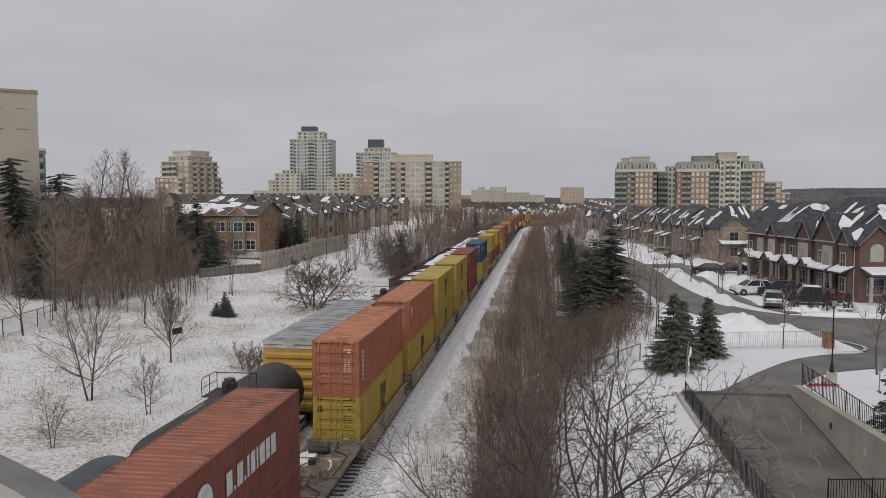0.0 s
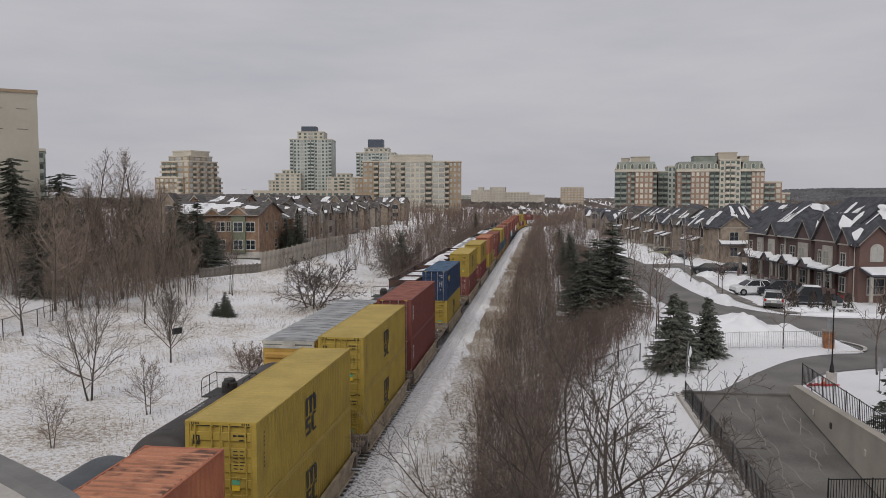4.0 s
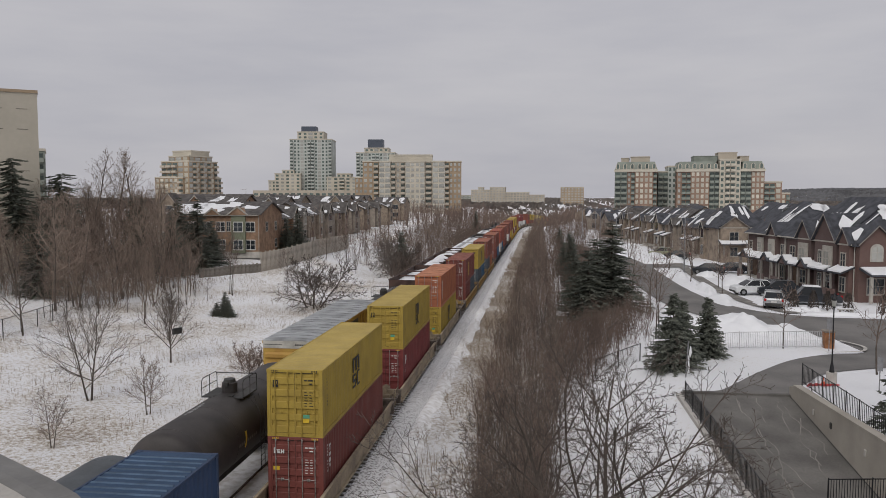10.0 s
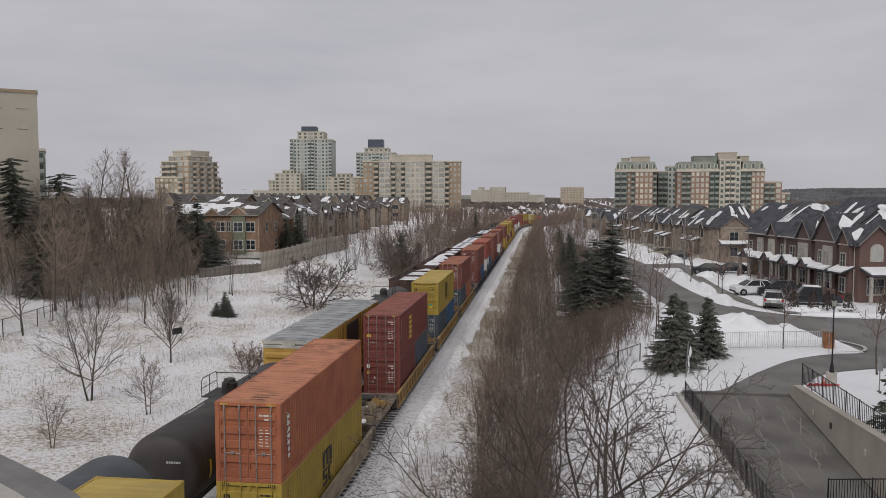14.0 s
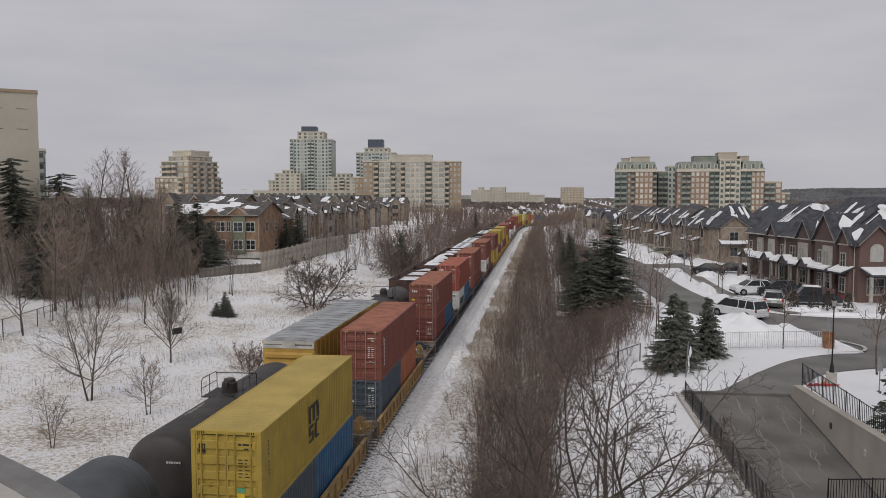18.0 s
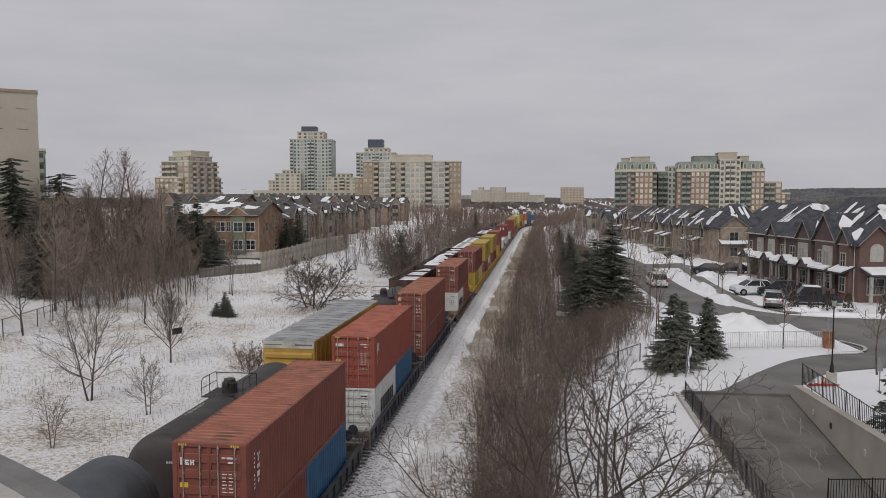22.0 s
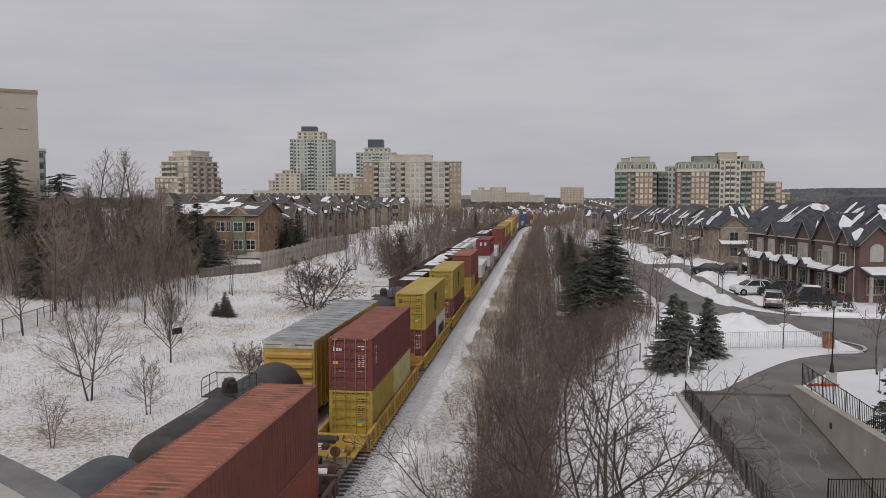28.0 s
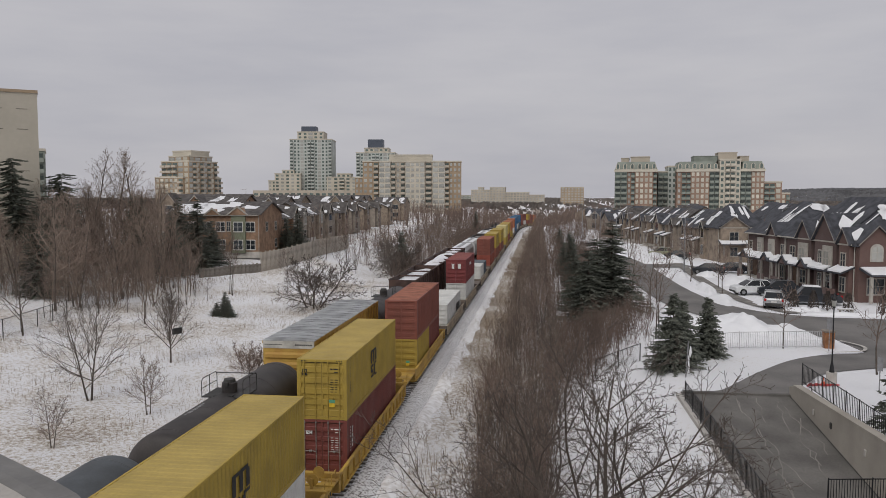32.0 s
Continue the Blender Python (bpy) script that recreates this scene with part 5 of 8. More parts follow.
def roof_snow(parent, rng, corner, along, up, count, size, lift=0.19, slant=0.0):
    """Snow left in patches on a slope given by its lower corner, its eave vector and its rake vector."""
    corner, along, up = Vector(corner), Vector(along), Vector(up)
    nrm = along.cross(up).normalized()
    if nrm.z < 0:
        nrm = -nrm
    for _ in range(count):
        w, h = rng.uniform(0.5, 1.0) * size[0], rng.uniform(0.5, 1.0) * size[1]
        cu, cv = rng.uniform(0, max(0.02, 1 - w)), rng.choice((0.0, rng.uniform(0, max(0.02, 1 - h)), max(0, 0.96 - h)))
        pts = snow_patch(rng, cu, cu + w, cv, cv + h)
        tilt = slant * rng.choice((-0.5, 0.3, 1.0)) * h * 0.5
        pts = [(max(0.0, min(1.0, u + tilt * ((v - cv) / h - 0.5))), v) for u, v in pts]
        b = Build()
        low = [tuple(corner + along * u + up * v + nrm * lift) for u, v in pts]
        hi = [tuple(corner + along * (cu + w / 2 + (u - cu - w / 2) * 0.97) + up * (cv + h / 2 + (v - cv - h / 2) * 0.97) + nrm * (lift + 0.05)) for u, v in pts]
        n = len(pts)
        b.add(low + hi, [tuple(range(n, 2 * n))] + [(i, (i + 1) % n, n + (i + 1) % n, n + i) for i in range(n)])
        part("snow_patch", b, M_SNOW, parent)


def town_house(m, width, brick, roof_mat, seed, gable=True, depth=10.0, eave=6.6, trim=M_TRIM, label="", porch=True, snow=3, group="row of town houses", fine=True, pitch=0.75):
    """A two-storey house, front towards local -y, x along the street."""
    rng = random.Random(seed)
    ob = thing("town_house", label or "dark brick town house with a snow-patched charcoal roof", "house", m=m, group=group)
    w = width / 2
    part("wall", Build().box(-w, w, 0, depth, -0.6, eave), brick, ob)
    if fine:
        part("plinth", Build().box(-w - 0.03, w + 0.03, -0.04, 0.4, -0.6, 0.5), M_KERB, ob)
    rise = depth * 0.5 * (pitch + (rng.uniform(-0.06, 0.08) if fine else 0))
    rb = gable_roof(Build(), -w + 0.02, w - 0.02, 0, depth, eave, rise, 0.45, "x")
    rf = part("roof", rb, roof_mat, ob)
    g = Build().add([(-w, 0, eave), (-w, depth, eave), (-w, depth / 2, eave + rise), (-w + 0.2, 0, eave), (-w + 0.2, depth, eave), (-w + 0.2, depth / 2, eave + rise)], [(0, 1, 2), (5, 4, 3), (0, 3, 4, 1), (1, 4, 5, 2), (2, 5, 3, 0)])
    g.add([(w - 0.2, 0, eave), (w - 0.2, depth, eave), (w - 0.2, depth / 2, eave + rise), (w, 0, eave), (w, depth, eave), (w, depth / 2, eave + rise)], [(0, 1, 2), (5, 4, 3), (0, 3, 4, 1), (1, 4, 5, 2), (2, 5, 3, 0)])
    part("gable_wall", g, brick, ob)
    roof_snow(rf, rng, (-w, -0.4, eave - 0.3), (width, 0, 0), (0, depth / 2 + 0.4, rise + 0.3), snow + 1 if fine else min(snow, 4), (0.25, 0.85), 0.19, 0.3)
    roof_snow(rf, rng, (-w, depth + 0.4, eave - 0.3), (width, 0, 0), (0, -depth / 2 - 0.4, rise + 0.3), 1, (0.6, 0.4))
    if gable:
        gx = rng.choice((-0.22, 0.22)) * width
        gw = min(1.9, width * rng.choice((0.13, 0.17, 0.25)))
        gr = gw * rng.uniform(0.95, 1.3)
        # snow lying in the valleys beside the gable
        for sgn in (-1, 1):
            if rng.random() < 0.8:
                x0, wide, tall = gx + sgn * (gw + 0.35), rng.uniform(0.7, 1.5) * sgn, rng.uniform(1.2, 3.2)
                sl = (rise + 0.0) / (depth / 2)
                pts_ = [(x0, 0.0), (x0 + wide, 0.05), (x0 + wide * 0.8, 0.5), (x0 - sgn * 0.1, tall * 0.7), (x0 - sgn * 0.9, tall), (x0 - sgn * 0.75, tall * 0.6)]
                sb = Build()
                sb.v = [(px_, py_ - 0.35, eave + (py_ - 0.35) * sl + dz_) for dz_ in (0.15, 0.27) for px_, py_ in pts_]
                sb.f = [tuple(range(6, 12))] + [(i, (i + 1) % 6, 6 + (i + 1) % 6, 6 + i) for i in range(6)]
                part("valley_snow", sb, M_SNOW, rf)
        part("gable_bay", Build().box(gx - gw, gx + gw, -0.7, 0.05, 0, eave + 0.1).add([(gx - gw, -0.7, eave + 0.1), (gx + gw, -0.7, eave + 0.1), (gx, -0.7, eave + 0.1 + gr), (gx - gw, 2.5, eave + 0.1), (gx + gw, 2.5, eave + 0.1), (gx, 2.5, eave + 0.1 + gr)], [(0, 1, 2), (5, 4, 3), (0, 2, 5, 3), (1, 4, 5, 2)]), brick, ob)
        gb = part("gable_roof", gable_roof(Build(), gx - gw, gx + gw, -0.75, 3.6, eave + 0.12, gr, 0.28, "y", 0.14), roof_mat, ob)
        fas = Build()
        for sgn in (-1, 1):
            x0, x1 = gx + sgn * (gw + 0.3), gx
            fas.add([(x0, -1.06, eave - 0.25), (x1, -1.06, eave + 0.1 + gr), (x1, -1.06, eave + 0.36 + gr), (x0, -1.06, eave + 0.0), (x0, -1.01, eave - 0.25), (x1, -1.01, eave + 0.1 + gr), (x1, -1.01, eave + 0.36 + gr), (x0, -1.01, eave)], [(0, 1, 2, 3), (7, 6, 5, 4), (0, 4, 5, 1), (3, 2, 6, 7), (0, 3, 7, 4)])
        part("bargeboard", fas, trim, gb)
        roof_snow(gb, rng, (gx - gw - 0.28, -0.9, eave - 0.15), (0, 3.4, 0), (gw + 0.28, 0, gr + 0.35), 1, (0.45, 0.4), 0.16)
        if fine:
            part("window_bay", Build().box(gx - gw * 0.8, gx + gw * 0.8, -0.86, -0.69, 3.5, 6.25, 0.02), trim, ob)
        window(ob, gx, -0.87 if fine else -0.70, 3.9, gw * 1.1, 1.7, 0, trim, M_PALEGLASS, whole=not fine)
        window(ob, gx, -0.70, 0.9, gw * 1.1, 1.6, 0, trim, whole=not fine)
        free = -gx
    else:
        window(ob, -width * 0.22, 0, 3.9, 1.1, 1.6, 0, trim, whole=not fine)
        free = width * 0.22
    window(ob, free, 0, 3.9, 0.9, 1.6, 0, trim, whole=not fine)
    window(ob, free + (0.9 if free < 0 else -0.9), 0, 3.95, 0.6, 1.5, 0, trim, whole=not fine)
    if fine:
        window(ob, -w, depth * 0.3, 3.9, 0.9, 1.4, -90, trim, whole=not fine)
    window(ob, w, depth * 0.3, 3.9, 0.9, 1.4, 90, trim, whole=not fine)
    if fine:
        for zz in (0.9, 3.9):
            window(ob, -w, depth * 0.7, zz, 0.9, 1.4, -90, trim, whole=not fine)
            window(ob, w, depth * 0.7, zz, 0.9, 1.4, 90, trim, whole=not fine)
    d = part("door", Build().box(free - 0.48, free + 0.48, -0.05, 0.02, 0.55, 2.62, 0.01), M_OAK, ob)
    if fine:
        part("door_handle", Build().box(free + 0.34, free + 0.40, -0.1, -0.05, 1.5, 1.65, 0.01), M_GREYIRON, d)
    if porch:
        pa, pb = (-w + 0.05, w - 0.05) if fine else (free - 1.55, free + 1.55)
        p = part("porch_roof", Build().prism([(-1.9, 2.95), (-1.9, 3.12), (0, 3.75), (0, 3.55)], "x", pa, pb), roof_mat, ob)
        part("porch_snow", Build().prism([(-1.85, 3.13), (-1.82, 3.26), (-0.15, 3.80), (-0.08, 3.72)], "x", pa + 0.05, pb - rng.uniform(0.05, 0.9)), M_SNOW, p)
        if fine and seed % 2:
            gx2 = free + rng.uniform(-0.4, 0.4)
            part("porch_gablet", Build().prism([(gx2 - 0.6, 3.05), (gx2, 3.7), (gx2 + 0.6, 3.05)], "y", -2.05, -0.6), brick, p)
            part("gablet_trim", Build().prism([(gx2 - 0.75, 3.0), (gx2, 3.75), (gx2 + 0.75, 3.0), (gx2 + 0.75, 3.14), (gx2, 3.87), (gx2 - 0.75, 3.14)], "y", -2.15, -1.2), roof_mat, p)
        for sx in (-1.4, 1.4) if not fine else (pa - free + 0.2, -1.0, 1.0, pb - free - 0.2):
            part("porch_post", Build().box(free + sx - 0.13, free + sx + 0.13, -1.8, -1.54, 0.3, 2.95, 0.02), M_STUCCO if brick is M_DARKBRICK else trim, ob)
        if fine:
            for xa, xb in ((pa + 0.1, free - 0.75), (free + 0.75, pb - 0.1)):
                if xb - xa > 0.4:
                    part("porch_wall", Build().box(xa, xb, -1.78, -1.6, -0.4, 1.25, 0.01), brick, ob)
        part("porch_step", Build().box(free - 1.5, free + 1.5, -1.9, 0, -0.4, 0.5).box(free - 0.7, free + 0.7, -2.3, -1.9, -0.4, 0.3).box(free - 0.7, free + 0.7, -2.65, -2.3, -0.4, 0.12), M_KERB, ob)
        rl = Build()
        for k in range(8):
            x = free - 1.3 + k * 0.18
            if abs(x - free) > 0.7:
                rl.box(x - 0.02, x + 0.02, -1.75, -1.71, 0.5, 1.4)
        rl.box(free - 1.4, free - 0.65, -1.77, -1.69, 1.36, 1.44)
        part("porch_rail", rl, trim, ob)
    if not fine:
        return ob
    part("gutter", Build().box(-w, w, -0.55, -0.43, eave - 0.28, eave - 0.12, 0.02), trim, ob)
    part("downpipe", Build().tube([(w - 0.15, -0.06, -0.4), (w - 0.15, -0.06, eave - 0.2)], [0.05, 0.05], 6), trim, ob)
    part("roof_vent", Build().tube([(rng.uniform(-w, w) * 0.6, depth * 0.62, eave + rise * 0.6), (rng.uniform(-w, w) * 0.6, depth * 0.62, eave + rise + 0.4)], [0.09, 0.09], 8), M_DARKGREY, rf)
    return ob


def hip_roof(x0, x1, y0, y1, z, rise, over, hip_l, hip_r, thick=0.18):
    """A pitched roof with its ridge along x and hipped ends (a run of 0 leaves a gable)."""
    ym = (y0 + y1) / 2
    e = z - over * rise / (ym - y0)
    a0, a1 = x0 - over * (hip_l > 0), x1 + over * (hip_r > 0)
    base = [(a0, y0 - over, e), (a1, y0 - over, e), (a1, y1 + over, e), (a0, y1 + over, e), (x0 + hip_l, ym, z + rise), (x1 - hip_r, ym, z + rise)]
    v = base + [(x, y, h + thick) for x, y, h in base]
    top = [(6, 7, 11, 10), (7, 8, 11), (8, 9, 10, 11), (9, 6, 10)]
    return Build().add(v, top + [tuple(i - 6 for i in reversed(f)) for f in top] + [(i, (i + 1) % 4, 6 + (i + 1) % 4, 6 + i) for i in range(4)])


def front_gable(ob, at, gw, gr, out, eave, brick, roof_mat, trim, rng, back=3.6, arched=False):
    """A gabled bay standing proud of a wall; at: its foot on the wall, facing local -y."""
    part("gable_bay", Build().box(-gw, gw, -out, 0.05, 0, eave + 0.1).add([(-gw, -out, eave + 0.1), (gw, -out, eave + 0.1), (0, -out, eave + 0.1 + gr), (-gw, back - 1, eave + 0.1), (gw, back - 1, eave + 0.1), (0, back - 1, eave + 0.1 + gr)], [(0, 1, 2), (5, 4, 3), (0, 2, 5, 3), (1, 4, 5, 2)]), brick, ob, m=at)
    rf = part("gable_roof", gable_roof(Build(), -gw, gw, -out - 0.05, back, eave + 0.12, gr, 0.28, "y", 0.14), roof_mat, ob, m=at)
    for sgn in (-1, 1):
        x0, y0, y1 = sgn * (gw + 0.3), -out - 0.36, -out - 0.31
        part("bargeboard", Build().add([(x0, y0, eave - 0.25), (0, y0, eave + 0.08 + gr), (0, y0, eave + 0.24 + gr), (x0, y0, eave - 0.1), (x0, y1, eave - 0.25), (0, y1, eave + 0.08 + gr), (0, y1, eave + 0.24 + gr), (x0, y1, eave - 0.1)], [(0, 1, 2, 3), (7, 6, 5, 4), (0, 4, 5, 1), (3, 2, 6, 7), (0, 3, 7, 4)]), M_GREYTRIM, rf)
    for sgn in (-1, 1):
        if rng.random() < 0.75:
            u0, u1, a, c = rng.uniform(0.0, 0.3), rng.uniform(0.6, 0.95), rng.uniform(-out, 0.4), rng.uniform(1.2, back)
            pts = [(u0, a), (u0, c), (u1 * 0.7, c * 0.9), (u1, c * 0.55), (u1 * 0.6, a)]
            sb = Build()
            sb.v = [(sgn * (gw + 0.28) * (1 - u), y, eave - 0.05 + (gr + 0.15) * u + dz) for dz in (0.14, 0.26) for u, y in pts]
            sb.f = [tuple(range(5, 10)), tuple(range(9, 4, -1))] + [(i, (i + 1) % 5, 5 + (i + 1) % 5, 5 + i) for i in range(5)]
            part("valley_snow", sb, M_SNOW, rf)
    if arched:
        for nm, w_, h_, y0, mat in (("window_surround", 0.72, 1.75, -out - 0.05, trim), ("arched_pane", 0.56, 1.55, -out - 0.08, M_PALEGLASS)):
            arch = [(-w_, 4.35), (w_, 4.35), (w_, 4.35 + h_ * 0.72)] + [(w_ * math.cos(q), 4.35 + h_ * 0.72 + h_ * 0.36 * math.sin(q)) for q in [k_ * math.pi / 8 for k_ in range(1, 8)]] + [(-w_, 4.35 + h_ * 0.72)]
            part(nm, Build().prism(arch, "y", y0, -out), mat, ob, m=at)
        part("glazing_bar", Build().box(-0.03, 0.03, -out - 0.10, -out - 0.08, 4.35, 5.9).box(-0.56, 0.56, -out - 0.10, -out - 0.08, 5.3, 5.36), trim, ob, m=at)
    return rf


def terrace_house(m, width, depth, eave, rise, hips, brick, roof_mat, gables, panes, doors, seed, label, trim=M_TRIM, side_gable=None, snow=6, group="row of town houses"):
    """Part of a two-storey row, front towards local -y. gables: (x, half width, rise); panes: (x, width, bay or not); doors: x."""
    rng = random.Random(seed)
    w = width / 2
    ob = thing("town_house", label, "house", m=m, group=group)
    part("wall", Build().box(-w, w, 0, depth, -0.6, eave), brick, ob)
    part("plinth", Build().box(-w, w, -0.04, 0.0, -0.6, 0.5), M_KERB, ob)
    rf = part("roof", hip_roof(-w, w, 0, depth, eave, rise, 0.45, hips[0], hips[1]), roof_mat, ob)
    roof_snow(rf, rng, (-w + hips[0] * 0.6, -0.3, eave - 0.2), (width - (hips[0] + hips[1]) * 0.6, 0, 0), (0, depth / 2 + 0.3, rise + 0.2), snow, (0.17, 0.8), 0.2, 0.35)
    for hip, sx in ((hips[0], -1), (hips[1], 1)):
        if hip > 1:
            roof_snow(rf, rng, (sx * (w + 0.3), depth * 0.25, eave - 0.2), (0, depth * 0.5, 0), (-sx * (hip + 0.3), 0, rise + 0.2), 3, (0.5, 0.5), 0.2)
    part("gutter", Build().box(-w, w, -0.58, -0.44, eave - 0.30, eave - 0.14, 0.02), trim, ob)
    for x in (-w + 0.12, w - 0.12):
        part("downpipe", Build().tube([(x, -0.08, -0.4), (x, -0.08, eave - 0.2)], [0.06, 0.06], 6), trim, ob)
    for gx, gw, gr in gables:
        front_gable(ob, pose(gx, 0, 0), gw, gr, 0.55, eave, brick, roof_mat, trim, rng)
    if side_gable:
        gy, gw, gr = side_gable
        front_gable(ob, pose(w, gy, 0, 0, 0, 90), gw, gr, 0.5, eave, brick, roof_mat, trim, rng, arched=True)
        pr = part("porch_roof", Build().prism([(-2.2, 2.95), (-2.2, 3.15), (0, 3.75), (0, 3.55)], "x", -gw, gw + 3), roof_mat, ob, m=pose(w + 0.5, gy, 0, 0, 0, 90))
        part("porch_snow", Build().prism([(-2.15, 3.16), (-2.1, 3.3), (-0.15, 3.84), (-0.08, 3.74)], "x", -gw + 0.1, gw + 2.5), M_SNOW, pr)
        for px_ in (-gw + 0.2, gw, gw + 2.8):
            part("porch_post", Build().box(px_ - 0.15, px_ + 0.15, -2.1, -1.8, 0.2, 2.95, 0.02), trim, ob, m=pose(w + 0.5, gy, 0, 0, 0, 90))
        window(ob, w + 0.5, gy, 0.9, 1.8, 1.6, 90, trim)
    for x, ww, bay in panes:
        y = -0.57 if any(abs(x - gx) < gw for gx, gw, gr in gables) else -0.02
        if bay:
            part("window_bay", Build().box(x - ww / 2 - 0.3, x + ww / 2 + 0.3, y - 0.22, y, 3.3, 5.75, 0.02), trim, ob)
            y -= 0.23
        window(ob, x, y, 3.55, ww * 0.9, 1.55, 0, trim, M_PALEGLASS if bay else None)
        if all(abs(x - dx) > 1.2 for dx in doors):
            window(ob, x, min(y, -0.02) + (0.23 if bay else 0), 1.0, min(ww, 1.2), 1.5, 0, trim)
    p = part("porch_roof", Build().prism([(-1.6, 2.95), (-1.6, 3.12), (0, 3.8), (0, 3.6)], "x", -w + 0.05, w - 0.05), roof_mat, ob)
    a = -w + 0.1
    while a < w - 0.6:
        c = min(w - 0.1, a + rng.uniform(1.6, 3.4))
        part("porch_snow", Build().prism([(-1.56, 3.14), (-1.5, 3.32), (-0.4 * rng.random() - 0.05, 3.86), (-0.04, 3.79)], "x", a, c), M_SNOW, p)
        a = c + rng.uniform(0.02, 0.2)
    for dx in doors:
        d = part("door", Build().box(dx - 0.48, dx + 0.48, -0.06, 0.0, 0.5, 2.6, 0.01), M_OAK, ob)
        part("door_handle", Build().box(dx + 0.34, dx + 0.40, -0.11, -0.06, 1.5, 1.65, 0.01), M_GREYIRON, d)
        part("porch_step", Build().box(dx - 1.4, dx + 1.4, -1.6, -0.04, -0.4, 0.45).box(dx - 0.7, dx + 0.7, -2.0, -1.6, -0.4, 0.25), M_KERB, ob)
        gl = part("porch_gablet", Build().prism([(dx - 0.9, 3.02), (dx, 3.85), (dx + 0.9, 3.02)], "y", -1.75, -0.7), brick, p)
        part("gablet_roof", Build().prism([(dx - 1.1, 2.95), (dx, 3.9), (dx + 1.1, 2.95), (dx + 1.1, 3.09), (dx, 4.04), (dx - 1.1, 3.09)], "y", -1.9, -0.6), roof_mat, gl)
        part("gablet_snow", Build().prism([(dx - 1.05, 3.14), (dx, 4.05), (dx + 0.7, 3.42), (dx + 0.7, 3.52), (dx, 4.15), (dx - 1.05, 3.26)], "y", -1.7, -0.6), M_SNOW, gl)
        for sx in (-1.25, 1.25):
            part("porch_post", Build().box(dx + sx - 0.1, dx + sx + 0.1, -1.55, -1.35, 0.2, 2.95, 0.02), M_GREYTRIM, ob)
    for k in range(int(width / 2.6)):
        x = -w + 0.6 + k * (width - 1.2) / max(1, int(width / 2.6) - 1)
        if all(abs(x - dx) > 1.5 for dx in doors):
            part("porch_wall", Build().box(x - 0.9 if x - 0.9 > -w else -w, min(w, x + 0.9), -1.5, -1.35, -0.4, 1.2, 0.01), brick, ob)
            part("porch_post", Build().box(x - 0.1, x + 0.1, -1.53, -1.33, 1.2, 2.95, 0.02), M_GREYTRIM, ob)
    part("roof_vent", Build().tube([(w * 0.3, depth * 0.6, eave + rise * 0.6), (w * 0.3, depth * 0.6, eave + rise * 0.8 + 0.5)], [0.09, 0.09], 8), M_DARKGREY, rf)
    return ob


# near row along the east side of the street, bending away from it towards the south
ROW_TURN = -80.4


def row_at(dist):
    return pose(39.2 + 0.1667 * dist, 111.6 - 0.9875 * dist, LEVEL, 0, 0, ROW_TURN)


terrace_house(row_at(5.4), 10.8, 11, 6.43, 4.0, (4.0, 4.2), M_DARKBRICK, M_SHINGLE, [(2.9, 1.0, 1.3)], [(-4.4, 0.9, False), (-1.4, 1.0, True), (2.9, 1.0, True), (4.6, 0.8, False)], (-3.0, 3.2), 21, "dark brick pair of town houses with a hipped charcoal roof")
terrace_house(row_at(17.0), 12.4, 11, 6.43, 4.6, (4.4, 0.0), M_DARKBRICK, M_SHINGLE, [(-0.7, 1.5, 1.85), (3.9, 2.2, 2.7)], [(-4.4, 1.3, False), (-0.7, 1.5, True), (1.3, 0.8, False), (3.0, 0.8, False), (4.7, 1.2, True)], (-3.6, 1.0), 22, "dark brick town houses with steep gables and snow-patched roof", snow=9)
terrace_house(row_at(24.65), 2.8, 11, 6.3, 4.4, (0.0, 2.7), M_BRICK, M_SHINGLE, [(0.1, 1.0, 1.4)], [(0.0, 1.0, False)], (), 23, "red-brown brick end house with a gable and arched window", side_gable=(1.95, 1.85, 1.7), snow=2)
terrace_house(pose(44.9, 136.6, LEVEL, 0, 0, 8), 9.0, 9, 6.1, 3.7, (3.6, 3.6), M_TANBRICK, M_SHINGLE, [(-1.9, 2.3, 1.5)], [(-1.9, 1.6, False), (1.4, 1.0, False), (3.2, 1.0, False)], (1.6,), 24, "tan brick house with a broad gable and snowy porch", group="houses along the street", snow=6)
k = 0
for x, y in ((39.7, 144.5), (38.7, 152.5), (37.3, 162), (36.3, 170), (35.2, 179), (34.2, 187.5), (33, 197), (32, 206), (31, 217), (47, 204), (48.5, 213), (50, 222), (53, 240), (56, 258), (59, 276)):
    k += 1
    town_house(pose(x, y, LEVEL, 0, 0, -83), 7.6, M_TANBRICK if k % 3 else M_STUCCO, M_BROWNSHINGLE if k % 2 else M_SHINGLE, 60 + k, label="tan brick house with a snow-patched dark roof", snow=4, eave=5.6, depth=8.0, group="houses along the street", fine=False)
for x, y, turn in ((33, 214, 12), (38.5, 240, 16), (30, 262, 0)):
    k += 1
    town_house(pose(x, y, LEVEL - 0.3, 0, 0, turn), 8.4, M_TANBRICK if k % 2 else M_STUCCO, M_SHINGLE, 60 + k, label="tan brick house with a snowy dark roof at the street's end", snow=6, eave=5.0, depth=8.0, pitch=0.55, group="houses along the street", fine=False)
for x, y in ((62, 100), (62, 112), (63, 124), (64, 136), (66, 150), (68, 164), (70, 180), (72, 196), (84, 130), (80, 225)):
    k += 1
    town_house(pose(x, y, LEVEL, 0, 0, 90), 8.0, M_STUCCO if k % 2 else M_BRICK, M_SHINGLE, 60 + k, label="two-storey house with a snow-patched charcoal roof", porch=False, snow=4, eave=5.8, group="houses behind the street", fine=False)
